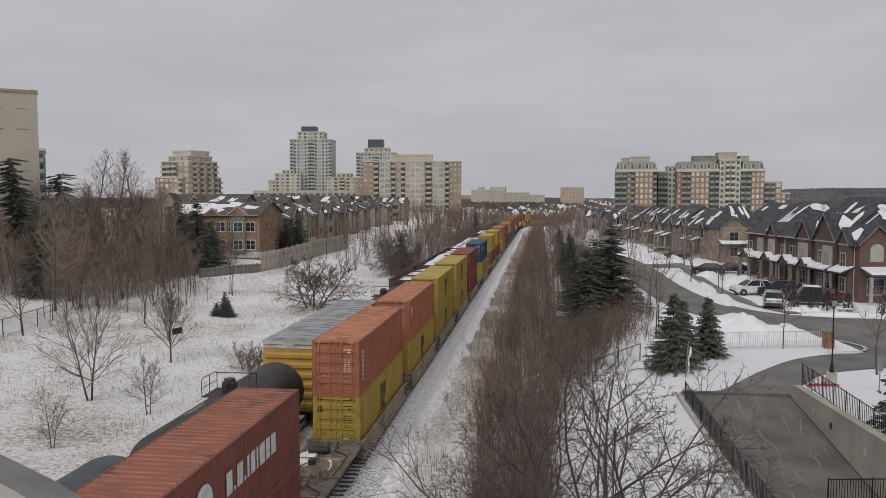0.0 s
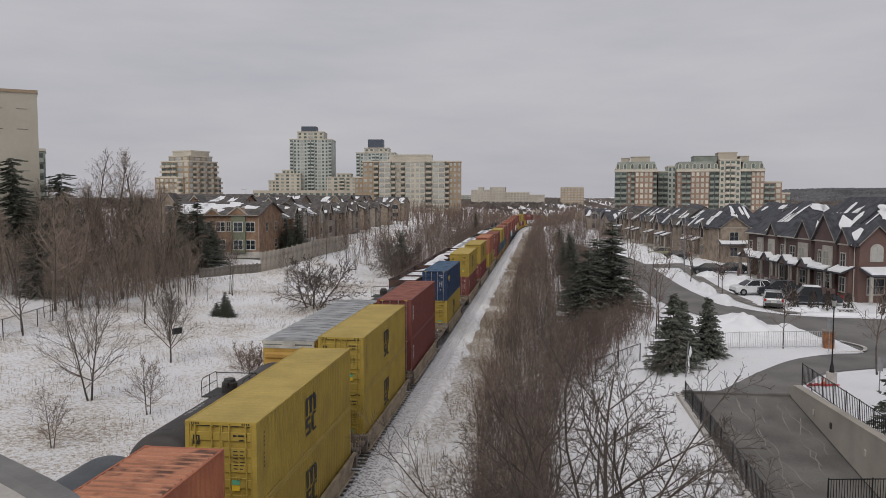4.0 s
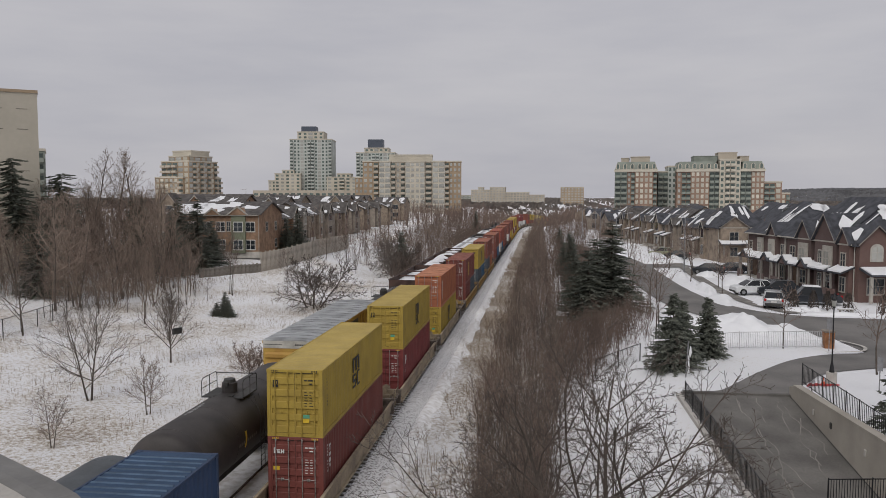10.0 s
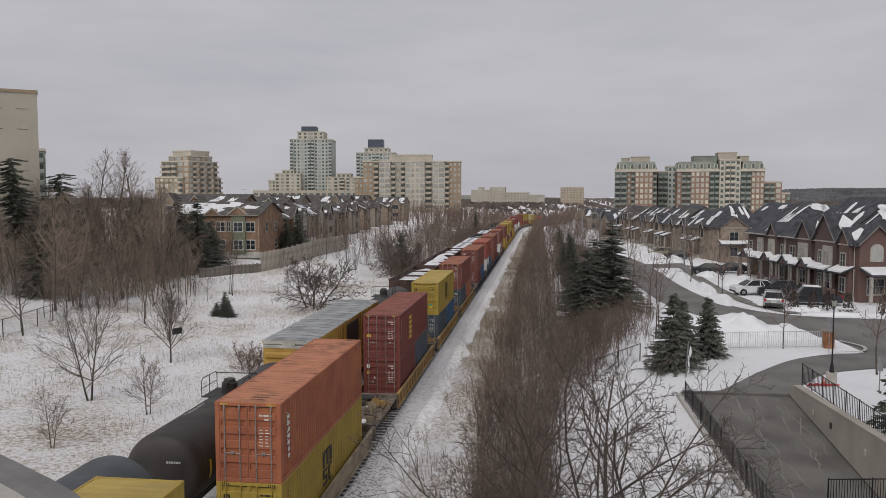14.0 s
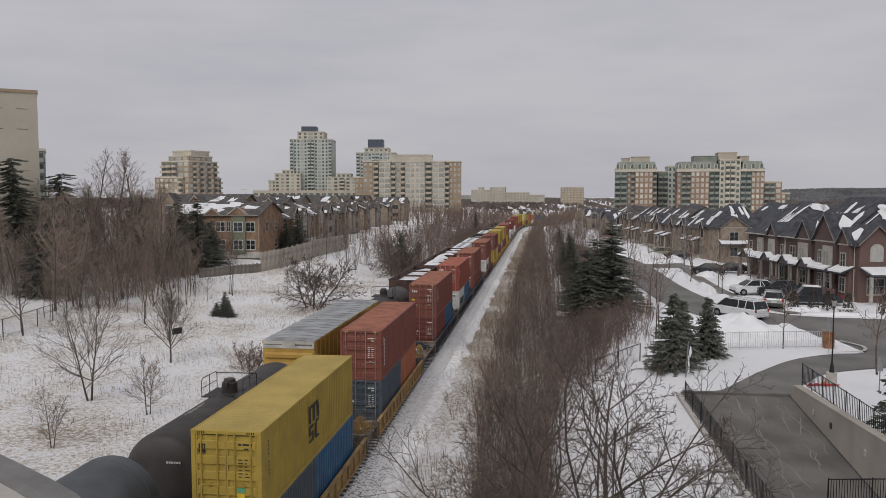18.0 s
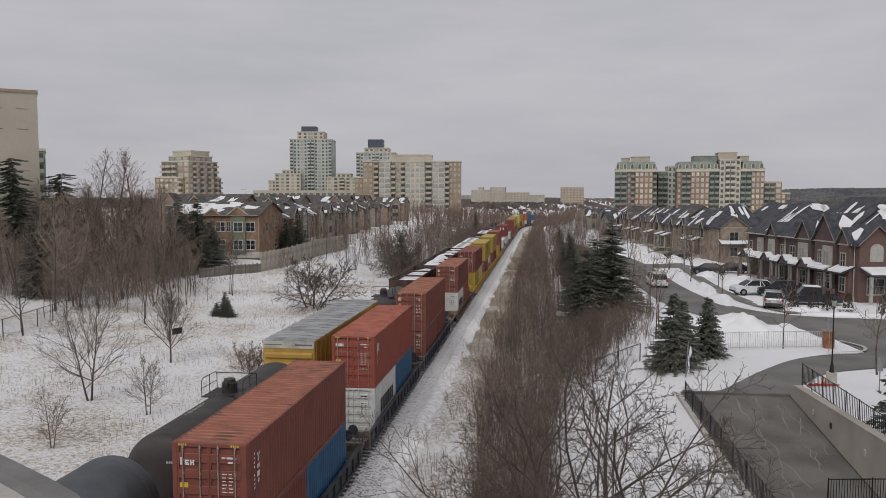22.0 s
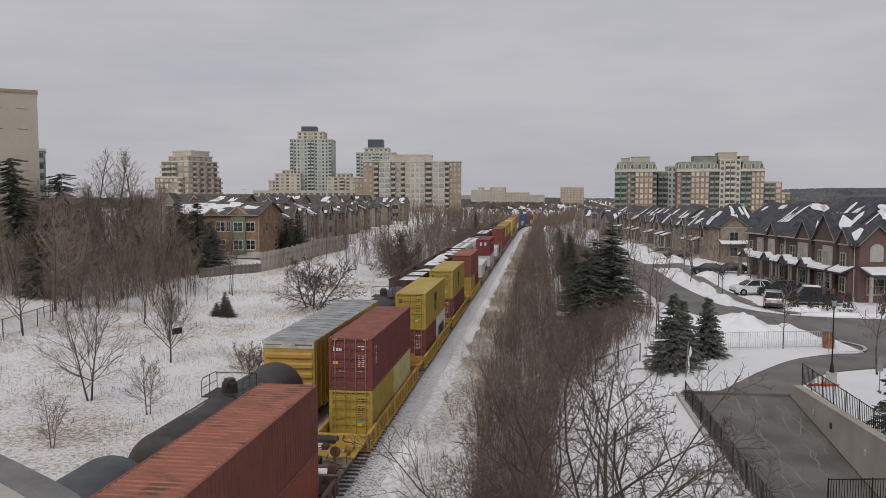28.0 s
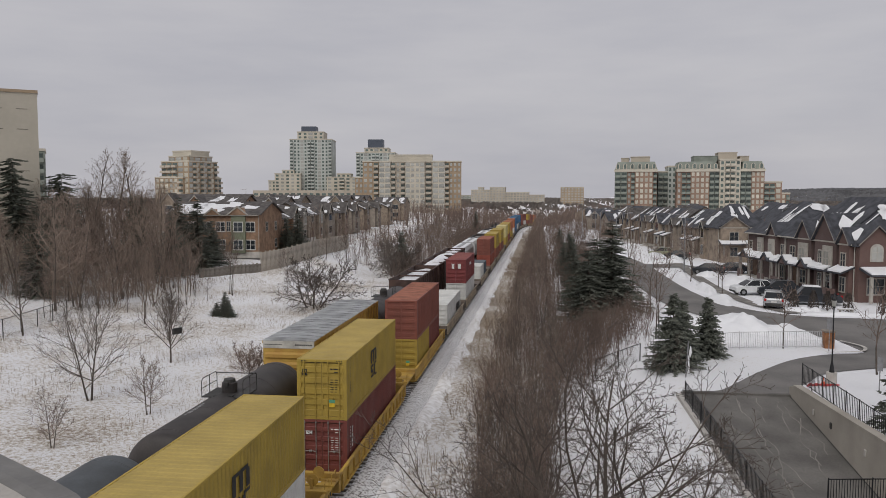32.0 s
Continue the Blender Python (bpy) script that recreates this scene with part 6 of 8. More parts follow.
for x, y in ((38, 300), (40, 320), (44, 345), (60, 300), (80, 300), (48, 320), (90, 340), (110, 310), (36, 345)):
    k += 1
    town_house(pose(x, y, LEVEL - 1.5, 0, 0, 60 + 13 * (k % 9)), 9.0, M_TANBRICK if k % 2 else M_STUCCO, M_BROWNSHINGLE, 60 + k, label="distant two-storey house with a snowy roof", eave=5.2, pitch=0.5, porch=False, snow=4, group="distant houses", fine=False)


# ---------------- vehicles ----------------
M_CARWHITE = material("white_car_paint", (0.66, 0.67, 0.68), 0.25, vary=0.04, bump=0, spec=0.6)
M_CARSILVER = material("silver_car_paint", (0.42, 0.43, 0.44), 0.25, 0.3, vary=0.04, bump=0, spec=0.6)
M_CARDARK = material("dark_car_paint", (0.025, 0.028, 0.034), 0.2, vary=0.05, bump=0, spec=0.6)
M_CARGREEN = material("greenish_gold_car_paint", (0.30, 0.31, 0.20), 0.3, 0.2, vary=0.05, bump=0)
M_CARGLASS = material("dark_car_glass", (0.02, 0.022, 0.025), 0.2, vary=0.1, bump=0, spec=0.35)
M_REDLAMP = material("red_tail_lamp", (0.35, 0.01, 0.01), 0.2, vary=0.05, bump=0)
M_LAMP = material("clear_headlamp", (0.55, 0.56, 0.58), 0.1, vary=0.05, bump=0)


def car(name, label, m, paint, shape="suv", group="parked cars", top=None):
    """Front towards local +y, wheels on z = 0."""
    L, Wd, H = {"suv": (4.6, 1.86, 1.68), "van": (5.1, 1.98, 1.76), "sedan": (4.6, 1.8, 1.45), "pickup": (5.6, 2.0, 1.88)}[shape]
    ob = thing(name, label, "car", m=m, group=group)
    h, w = L / 2, Wd / 2
    low = [(-h, 0.42), (-h + 0.08, 0.30), (h - 0.15, 0.28), (h, 0.45), (h - 0.05, 0.78), (h - 0.9, 0.98), (-h + 0.1, 1.0), (-h, 0.85)]
    if shape in ("suv", "van"):
        low = [(-h, 0.42), (-h + 0.08, 0.30), (h - 0.15, 0.28), (h, 0.45), (h - 0.04, 0.88), (h - 0.35, 1.0), (h - 1.05, 1.07), (-h + 0.06, 1.08), (-h, 0.9)]
    b = Build()
    rings = []
    for x, inset in ((-w, 0.06), (-w + 0.07, 0.0), (w - 0.07, 0.0), (w, 0.06)):
        rings.append([(x, y * (1 - inset * 0.4), z + (inset if z < 0.6 else -inset)) for y, z in low])
    n = len(low)
    v = [p for r in rings for p in r]
    f = [tuple(range(n - 1, -1, -1)), tuple(range(3 * n, 4 * n))]
    for r in range(3):
        f += [(r * n + i, r * n + (i + 1) % n, (r + 1) * n + (i + 1) % n, (r + 1) * n + i) for i in range(n)]
    b.add(v, f)
    body = part("body", b, paint, ob)
    if shape == "pickup":
        cab = [(-0.9, 0.97), (-0.75, H - 0.05), (0.75, H), (1.55, 0.97)]
    elif shape == "sedan":
        cab = [(-h + 0.35, 0.98), (-h + 1.2, H), (0.45, H), (1.35, 0.95)]
    elif shape == "van":
        cab = [(-h + 0.05, 1.06), (-h + 0.32, H - 0.02), (0.95, H), (1.95, 1.03)]
    else:
        cab = [(-h + 0.1, 1.06), (-h + 0.8, H - 0.08), (-0.5, H), (0.35, H - 0.03), (1.35, 1.05)]
    def slab(outline, w0, w1):
        q = Build()
        zt = max(z for y, z in outline)
        pts = [(sx * (w0 if z < zt - 0.2 else w1), y, z) for sx in (-1, 1) for y, z in outline]
        k = len(outline)
        return q.add(pts, [tuple(range(k)), tuple(range(2 * k - 1, k - 1, -1))] + [(i, k + i, k + (i + 1) % k, (i + 1) % k) for i in range(k)])
    part("window_band", slab(cab, w - 0.05, w - 0.20), M_CARGLASS, ob)
    (a0, _), (a1, z1), *_, (a2, z2), (a3, _) = cab
    rf = part("roof", Build().box(-w + 0.2, w - 0.2, a1 - 0.02, a2 + 0.05, z1 - 0.05, z2 + 0.03, 0.025), top or paint, ob)
    pil = Build()
    for sx in (-1, 1):
        for (ya, za), (yb, zb) in (((a0, 1.0), (a1, z1)), ((a3, 0.97), (a2, z2)), (((a1 + a2) / 2, 1.0), ((a1 + a2) / 2, z1)), ((a0 + 1.1, 1.0), (a1 + 0.75, z1))):
            pil.tube([(sx * (w - 0.045), ya, za - 0.02), (sx * (w - 0.185), yb, zb)], [0.045, 0.04], 5)
    part("window_pillars", pil, paint, ob)
    if shape in ("suv", "van"):
        for sx in (-1, 1):
            rr = Build().tube([(sx * (w - 0.3), a1 + 0.1, H + 0.02), (sx * (w - 0.3), a1 + 0.2, H + 0.08), (sx * (w - 0.3), a2 - 0.2, H + 0.08), (sx * (w - 0.3), a2 - 0.1, H + 0.02)], [0.02] * 4, 5)
            part("roof_rail", rr, M_GREYIRON, ob)
    tyre = Build().tube([(-0.11, 0, 0), (-0.09, 0, 0), (0.09, 0, 0), (0.11, 0, 0)], [0.29, 0.335, 0.335, 0.29], 20).mesh("tyre", M_TYRE)
    rim = Build().tube([(-0.116, 0, 0), (0.116, 0, 0)], [0.21, 0.21], 14).mesh("rim", M_GREYIRON)
    for sx in (-1, 1):
        for y in (-h + 0.95, h - 0.92):
            part("wheel_arch", Build().tube([(sx * (w - 0.06), y, 0.34), (sx * (w + 0.004), y, 0.34)], [0.41, 0.40], 20), M_TYRE, ob)
            wh = part("wheel", tyre, M_TYRE, ob, m=pose(sx * (w - 0.10), y, 0.335))
            part("rim", rim, M_GREYIRON, wh)
        part("headlight", Build().box(min(sx * 0.5, sx * (w - 0.08)), max(sx * 0.5, sx * (w - 0.08)), h - 0.16, h - 0.02, 0.62, 0.77, 0.02), M_LAMP, ob)
        part("tail_light", Build().box(min(sx * (w - 0.24), sx * (w - 0.03)), max(sx * (w - 0.24), sx * (w - 0.03)), -h - 0.015, -h + 0.2, 0.78, 1.05, 0.02), M_REDLAMP, ob)
        part("door_mirror", Build().box(min(sx * w, sx * (w + 0.18)), max(sx * w, sx * (w + 0.18)), 0.95, 1.08, 0.98, 1.12, 0.02), paint, ob)
        part("door_handle", Build().box(sx * w - 0.02, sx * w + 0.02, -0.35, -0.15, 0.86, 0.90), M_GREYIRON, ob)
    for y0_, y1_, z1_ in ((-h - 0.04, -h + 0.1, 0.60), (h - 0.1, h + 0.03, 0.52)):
        part("bumper", Build().box(-w + 0.1, w - 0.1, y0_, y1_, 0.34, z1_, 0.03), M_DARKGREY if shape != "van" else paint, ob)
    part("plate_bar", Build().box(-0.26, 0.26, -h - 0.05, -h - 0.038, 0.68, 0.80), M_WHITEPAINT, ob)
    return ob


GZ = LEVEL + 0.05
car("suv_car", "white suv parked in a snowy driveway", pose(34.4, 91.0, GZ, 0, 0, 100), M_CARWHITE)
car("suv_car", "silver suv parked by the pavement with its tail to the street", pose(33.9, 81.2, GZ, 0, 0, -14), M_CARSILVER)
car("sedan_car", "dark sedan parked in a driveway", pose(37.4, 93.5, GZ, 0, 0, 96), M_CARDARK, "sedan")
car("suv_car", "dark suv parked before the houses", pose(37.0, 90.6, GZ, 0, 0, 92), M_CARDARK)
car("pickup_car", "black pickup truck with a snow-covered roof", pose(38.4, 83.6, GZ, 0, 0, 82), M_CARDARK, "pickup", top=M_SNOW)
car("sedan_car", "black sedan half hidden behind a snow bank", pose(34.4, 114.5, GZ, 0, 0, 75), M_CARDARK, "sedan")
car("sedan_car", "dark grey sedan half hidden behind a snow bank", pose(38.2, 116.5, GZ, 0, 0, 80), M_CARDARK, "sedan")
car("sedan_car", "pale green-gold car parked up the street", pose(32.6, 146.0, GZ, 0, 0, 82), M_CARGREEN, "suv")
car("sedan_car", "dark car parked up the street", pose(34.6, 141.5, GZ, 0, 0, 82), M_CARDARK, "sedan")
VAN = car("minivan", "white minivan driving along the street", pose(75, 64.5, GZ, 0, 0, 90), M_CARWHITE, "van", group="")
VAN_ROWS = [(0, 86, 63.8, 88), (11.0, 86, 63.8, 88), (13.0, 70.5, 64.6, 87), (14.5, 53.0, 65.4, 85), (15.5, 43.5, 66.6, 80), (16.5, 35.2, 66.8, 66), (17.0, 32.4, 68.7, 57), (17.5, 30.2, 70.9, 47), (18.0, 28.6, 73.4, 37), (18.5, 27.4, 76.0, 27), (19.0, 26.6, 78.9, 18), (19.5, 26.1, 82.2, 11),
            (20.0, 25.7, 85.4, 7), (21.0, 25.0, 91.4, 4), (22.0, 24.7, 97.8, 1), (23.0, 24.7, 104.2, 0), (24.0, 24.8, 110.6, -1), (25.0, 25.1, 117.2, -1), (27.0, 24.8, 130.0, 4), (29.0, 23.4, 143.0, 10), (32.0, 19.6, 161.5, 16)]
bin_ = Build()
for k, (x, y) in enumerate(((35.6, 80.2), (37.2, 79.4), (38.4, 79.0), (39.9, 77.8), (42.5, 76.4))):
    tb = thing("planter_shrub", "clipped brown evergreen shrub in the front yard", "shrub", m=pose(x, y, LEVEL), group="front yard shrubs")
    rg = random.Random(k)
    part("stem", Build().tube([(0, 0, 0), (0, 0, 1.6)], [0.05, 0.02], 6), M_BARK, tb)
    c = Build()
    for i in range(420):
        z = rg.uniform(0.1, 1.9)
        r = 0.45 * (1 - (z / 2.0) ** 2) + 0.05
        a = rg.uniform(0, 6.28)
        p = Vector((r * math.cos(a), r * math.sin(a), z))
        q = p + Vector((math.cos(a) * 0.08, math.sin(a) * 0.08, 0.16))
        s2 = Vector((-math.sin(a), math.cos(a), 0)) * 0.05
        c.add([tuple(p - s2), tuple(p + s2), tuple(q)], [(0, 1, 2)])
    part("foliage", c, M_DARKTWIG, tb)
bench = thing("bench", "small grey garden bench dusted with snow", "bench", m=pose(39.4, 77.0, LEVEL, 0, 0, 5))
part("seat", Build().box(-0.75, 0.75, -0.2, 0.2, 0.40, 0.46, 0.01), M_TRIM, bench)
for sx in (-0.6, 0.55):
    part("leg", Build().box(sx, sx + 0.07, -0.18, 0.18, 0, 0.40), M_TRIM, bench)
part("snow_cover", Build().box(-0.72, 0.72, -0.18, 0.18, 0.46, 0.53, 0.03), M_SNOW, bench)


for x, y, turn in ((19.5, 175, 20), (21.6, 150, 10), (26.0, 225, 30), (21.4, 116, 0), (30.6, 112, 180)):
    sl_ = thing("street_light", "tall grey street light with a curved arm", "street lamp", m=pose(x, y, ground_z(x, y), 0, 0, turn), group="street lights")
    part("pole", Build().tube([(0, 0, -0.3), (0, 0, 4), (0, 0, 8.2)], [0.12, 0.10, 0.07], 8), M_GREYIRON, sl_)
    part("arm", Build().tube([(0, 0, 8.1), (0.5, 0, 8.6), (1.8, 0, 8.8)], [0.05, 0.045, 0.04], 6), M_GREYIRON, sl_)
    part("lamp_head", Build().box(1.7, 2.4, -0.14, 0.14, 8.72, 8.88, 0.04), M_GREYIRON, sl_)


# ---------------- the west side: fences, houses ----------------
def fence_line(name, label, pts, height, spacing, mat, mesh_fill=True):
    ob = thing(name, label, "fence")
    line = []
    for (x0, y0), (x1, y1) in zip(pts[:-1], pts[1:]):
        n = max(1, int(math.hypot(x1 - x0, y1 - y0) / spacing))
        line += [(x0 + (x1 - x0) * i / n, y0 + (y1 - y0) * i / n) for i in range(n)]
    line.append(pts[-1])
    pole = Build().tube([(0, 0, -0.3), (0, 0, height)], [0.04, 0.04], 6).mesh("post", mat)
    for x, y in line:
        part("post", pole, mat, ob, m=pose(x, y, ground_z(x, y)))
    tops = [(x, y, ground_z(x, y) + height - 0.03) for x, y in line]
    part("top_rail", Build().tube(tops, [0.03] * len(tops), 5), mat, ob)
    if mesh_fill:
        w = Build()
        for (x0, y0), (x1, y1) in zip(line[:-1], line[1:]):
            z0, z1 = ground_z(x0, y0), ground_z(x1, y1)
            n = 14
            for i in range(-n, n):
                for s in (1, -1):
                    a, b_ = i / n, i / n + s * 0.62
                    c0, c1 = max(0, min(1, a)), max(0, min(1, b_))
                    if c0 == c1:
                        continue
                    h0, h1 = (c0 - a) / (b_ - a) * height, (c1 - a) / (b_ - a) * height
                    w.twig((x0 + (x1 - x0) * c0, y0 + (y1 - y0) * c0, z0 + (z1 - z0) * c0 + h0), (x0 + (x1 - x0) * c1, y0 + (y1 - y0) * c1, z0 + (z1 - z0) * c1 + h1), 0.006, 0.006)
        tagged(part("wire_mesh", w, mat, ob), kind="stuff")
    return ob


fence_line("chain_link_fence", "grey chain-link fence across the snowy slope", [(-36.5, 50), (-37.4, 62), (-39.2, 74), (-41.2, 88), (-40.5, 100)], 1.75, 3.0, M_DARKGREY)
fence_line("chain_link_fence", "dark chain-link fence between the brush and the spruces", [(14.2, 54.0), (17.4, 55.4)], 1.3, 1.6, M_DARKGREY)
stake = thing("signpost", "leaning grey post with wet snow stuck to it", "sign", m=pose(19.4, 49.0, 1.9, 0, 3, 0))
part("post", Build().tube([(0, 0, -0.3), (0, 0, 2.6)], [0.045, 0.04], 6), M_GREYIRON, stake)
part("stuck_snow", Build().tube([(0.1, -0.06, 0.5), (0.13, -0.06, 0.9), (0.08, -0.06, 1.4), (0.16, -0.06, 1.9), (0.14, -0.06, 2.3)], [0.02, 0.06, 0.045, 0.09, 0.03], 8), M_SNOW, stake)
# tall concrete boundary fence of panels
pf = thing("panel_fence", "tall weathered pale concrete panel fence", "fence")
M_PANEL = material("weathered_beige_panel", (0.44, 0.395, 0.335), 0.9, vary=0.25, scale=0.8, fine=14, random_tint=0.12)
M_OLDBOARD = material("dark_weathered_boards", (0.24, 0.215, 0.185), 0.9, vary=0.3, scale=1.5, fine=14, random_tint=0.15)
fl = curve_points([(-38.2, 103.5), (-34.8, 107.5), (-31.5, 112), (-29.5, 124), (-29.0, 153)], 8)
panels = []
for (x0, y0), (x1, y1) in zip(fl[:-1], fl[1:]):
    n = max(1, round(math.hypot(x1 - x0, y1 - y0) / 2.4))
    panels += [((x0 + (x1 - x0) * i / n, y0 + (y1 - y0) * i / n), (x0 + (x1 - x0) * (i + 1) / n, y0 + (y1 - y0) * (i + 1) / n)) for i in range(n)]
for (x0, y0), (x1, y1) in panels:
    L = math.hypot(x1 - x0, y1 - y0)
    turn = math.degrees(math.atan2(y1 - y0, x1 - x0))
    z = ground_z((x0 + x1) / 2, (y0 + y1) / 2)
    low = x0 < -32.2
    mat = M_OLDBOARD if low else M_PANEL
    high = 1.3 if low else 2.9
    part("panel", Build().box(0.08, L - 0.08, -0.05, 0.05, -0.6, high, 0.015), mat, pf, m=pose(x0, y0, z, 0, 0, turn))
    part("post", Build().box(-0.1, 0.1, -0.1, 0.1, -0.6, high + 0.12, 0.015), mat, pf, m=pose(x0, y0, z, 0, 0, turn))

hl = [(-38, 142, 10, M_YBRICK), (-40, 154, 10, M_STUCCO), (-40, 166, 10, M_TANBRICK), (-40, 178, 9, M_STUCCO), (-40, 189, 9, M_TANBRICK), (-40, 204, 9, M_STUCCO), (-41, 222, 9, M_TANBRICK), (-42, 242, 9, M_STUCCO), (-42, 262, 9, M_TANBRICK)]
for i, (x, y, w, brick) in enumerate(hl):
    town_house(pose(x, y, ground_z(x, y) + 0.6, 0, 0, 90), w, brick, M_BROWNSHINGLE, 200 + i, label="brick house with a brown snow-streaked roof behind the fence", porch=False, snow=7, eave=5.6, pitch=0.45, group="houses behind the panel fence", fine=i < 3)
# long snow-roofed house set back, with its snowy roof towards the tracks
for i, (x, y, w) in enumerate(((-44.2, 122, 16), (-62, 160, 14), (-60, 185, 12), (-64, 210, 12), (-58, 240, 12), (-84, 190, 12), (-84, 220, 12), (-80, 250, 12), (-62, 275, 12), (-84, 285, 12), (-50, 300, 12), (-70, 320, 12))):
    made = town_house(pose(x, y, ground_z(x, y) + 0.6, 0, 0, 0), w, M_YBRICK if i < 2 else M_TANBRICK, M_BROWNSHINGLE, 300 + i, label="brick house with thick snow on its roof", porch=False, snow=3 if i == 0 else 5, gable=i > 0, eave=6.8 if i == 0 else 6.2, pitch=0.32 if i == 0 else 0.42, depth=11, group="houses behind the panel fence", fine=i < 1)
    for wx in (-6.4, -4.4, -1.2, 1.2, 4.4, 6.4) if i == 0 else ():
        for wz in (0.9, 3.9):
            window(made, wx, -0.37 if wx == 4.4 else -0.02, wz, 1.5, 1.5, 0, M_WHITEPAINT, M_GLASS)
    if i == 0:
        sheet = Build()
        rim = [(-8.3, -0.4), (-1.6, -0.4), (-0.6, 0.6), (0.9, 0.3), (1.4, 1.4), (0.4, 2.2), (1.8, 3.0), (0.9, 3.9), (2.8, 4.6), (2.2, 5.3), (-8.3, 5.3)]
        sheet.v = [(sx, sy, 6.8 + sy * 0.32 + dz_) for dz_ in (0.12, 0.26) for sx, sy in rim]
        sheet.f = [tuple(range(11, 22))] + [(j, (j + 1) % 11, 11 + (j + 1) % 11, 11 + j) for j in range(11)]
        part("roof_snow", sheet, M_SNOW, made)
        bay = part("bay", Build().box(3.2, 5.6, -0.35, 0.0, 0.3, 6.9), material("sage_green_boards", (0.20, 0.215, 0.15), 0.8, vary=0.15), made)
        for bx, bw_ in ((4.4, 1.7), (0.0, 1.3)):
            part("gablet", Build().prism([(bx - bw_, 6.6), (bx, 6.6 + bw_ * 0.75), (bx + bw_, 6.6)], "y", -0.55, 2.6), M_YBRICK, made)
            part("gablet_trim", Build().prism([(bx - bw_ - 0.2, 6.45), (bx, 6.6 + bw_ * 0.75), (bx + bw_ + 0.2, 6.45), (bx + bw_ + 0.2, 6.7), (bx, 6.9 + bw_ * 0.75), (bx - bw_ - 0.2, 6.7)], "y", -0.7, -0.56), M_TRIM, made)


# ---------------- distant apartment blocks ----------------
M_BEIGEWALL = material("beige_precast", (0.44, 0.39, 0.32), 0.9, vary=0.1, scale=0.12, fine=2, bump=0.1)
M_TANWALL = material("tan_precast", (0.35, 0.265, 0.18), 0.9, vary=0.12, scale=0.12, fine=2, bump=0.1)
M_CREAMWALL = material("cream_precast", (0.52, 0.48, 0.40), 0.9, vary=0.1, scale=0.12, fine=2, bump=0.1)
M_REDWALL = material("red_brick_facade", (0.29, 0.195, 0.145), 0.9, vary=0.12, scale=0.12, fine=2, bump=0.1)
M_GREENGLASS = material("green_tinted_glass", (0.14, 0.175, 0.16), 0.15, vary=0.25, scale=0.1, fine=1, bump=0, random_tint=0.3)
M_PALEGREEN = material("pale_green_precast", (0.45, 0.475, 0.445), 0.8, vary=0.1, scale=0.12, fine=2, bump=0.1)
M_COPPER = material("grey_green_mansard", (0.235, 0.26, 0.225), 0.7, vary=0.15, scale=0.3, fine=3)
M_SLATE = material("dark_louvre_metal", (0.085, 0.10, 0.13), 0.5, 0.2, vary=0.2)
# cream base colour stands in for sky reflected in the glass
M_CREAMPANE = material("pale_curtained_pane", (0.53, 0.50, 0.42), 0.25, vary=0.15, scale=0.4, fine=2, bump=0, spec=0.6, random_tint=0.25)
M_SLABWALL = material("grey_beige_slab_wall", (0.46, 0.425, 0.355), 0.9, vary=0.08, scale=0.12, fine=2, bump=0.1)
PANE = {}


def pane_mesh(w, h):
    key = (round(w, 2), round(h, 2))
    if key not in PANE:
        PANE[key] = Build().box(-w / 2, w / 2, -0.12, 0.05, 0, h).mesh("window", M_PALEGLASS)
    return PANE[key]


def balcony_mesh(w):
    if ("b", w) not in PANE:
        b = Build().box(-w / 2, w / 2, -1.5, 0, -0.15, 0.05).box(-w / 2, w / 2, -1.5, -1.42, 0.05, 1.05).box(-w / 2, -w / 2 + 0.08, -1.5, 0, 0.05, 1.05).box(w / 2 - 0.08, w / 2, -1.5, 0, 0.05, 1.05)
        PANE[("b", w)] = b.mesh("balcony", M_CREAMWALL)
    return PANE[("b", w)]


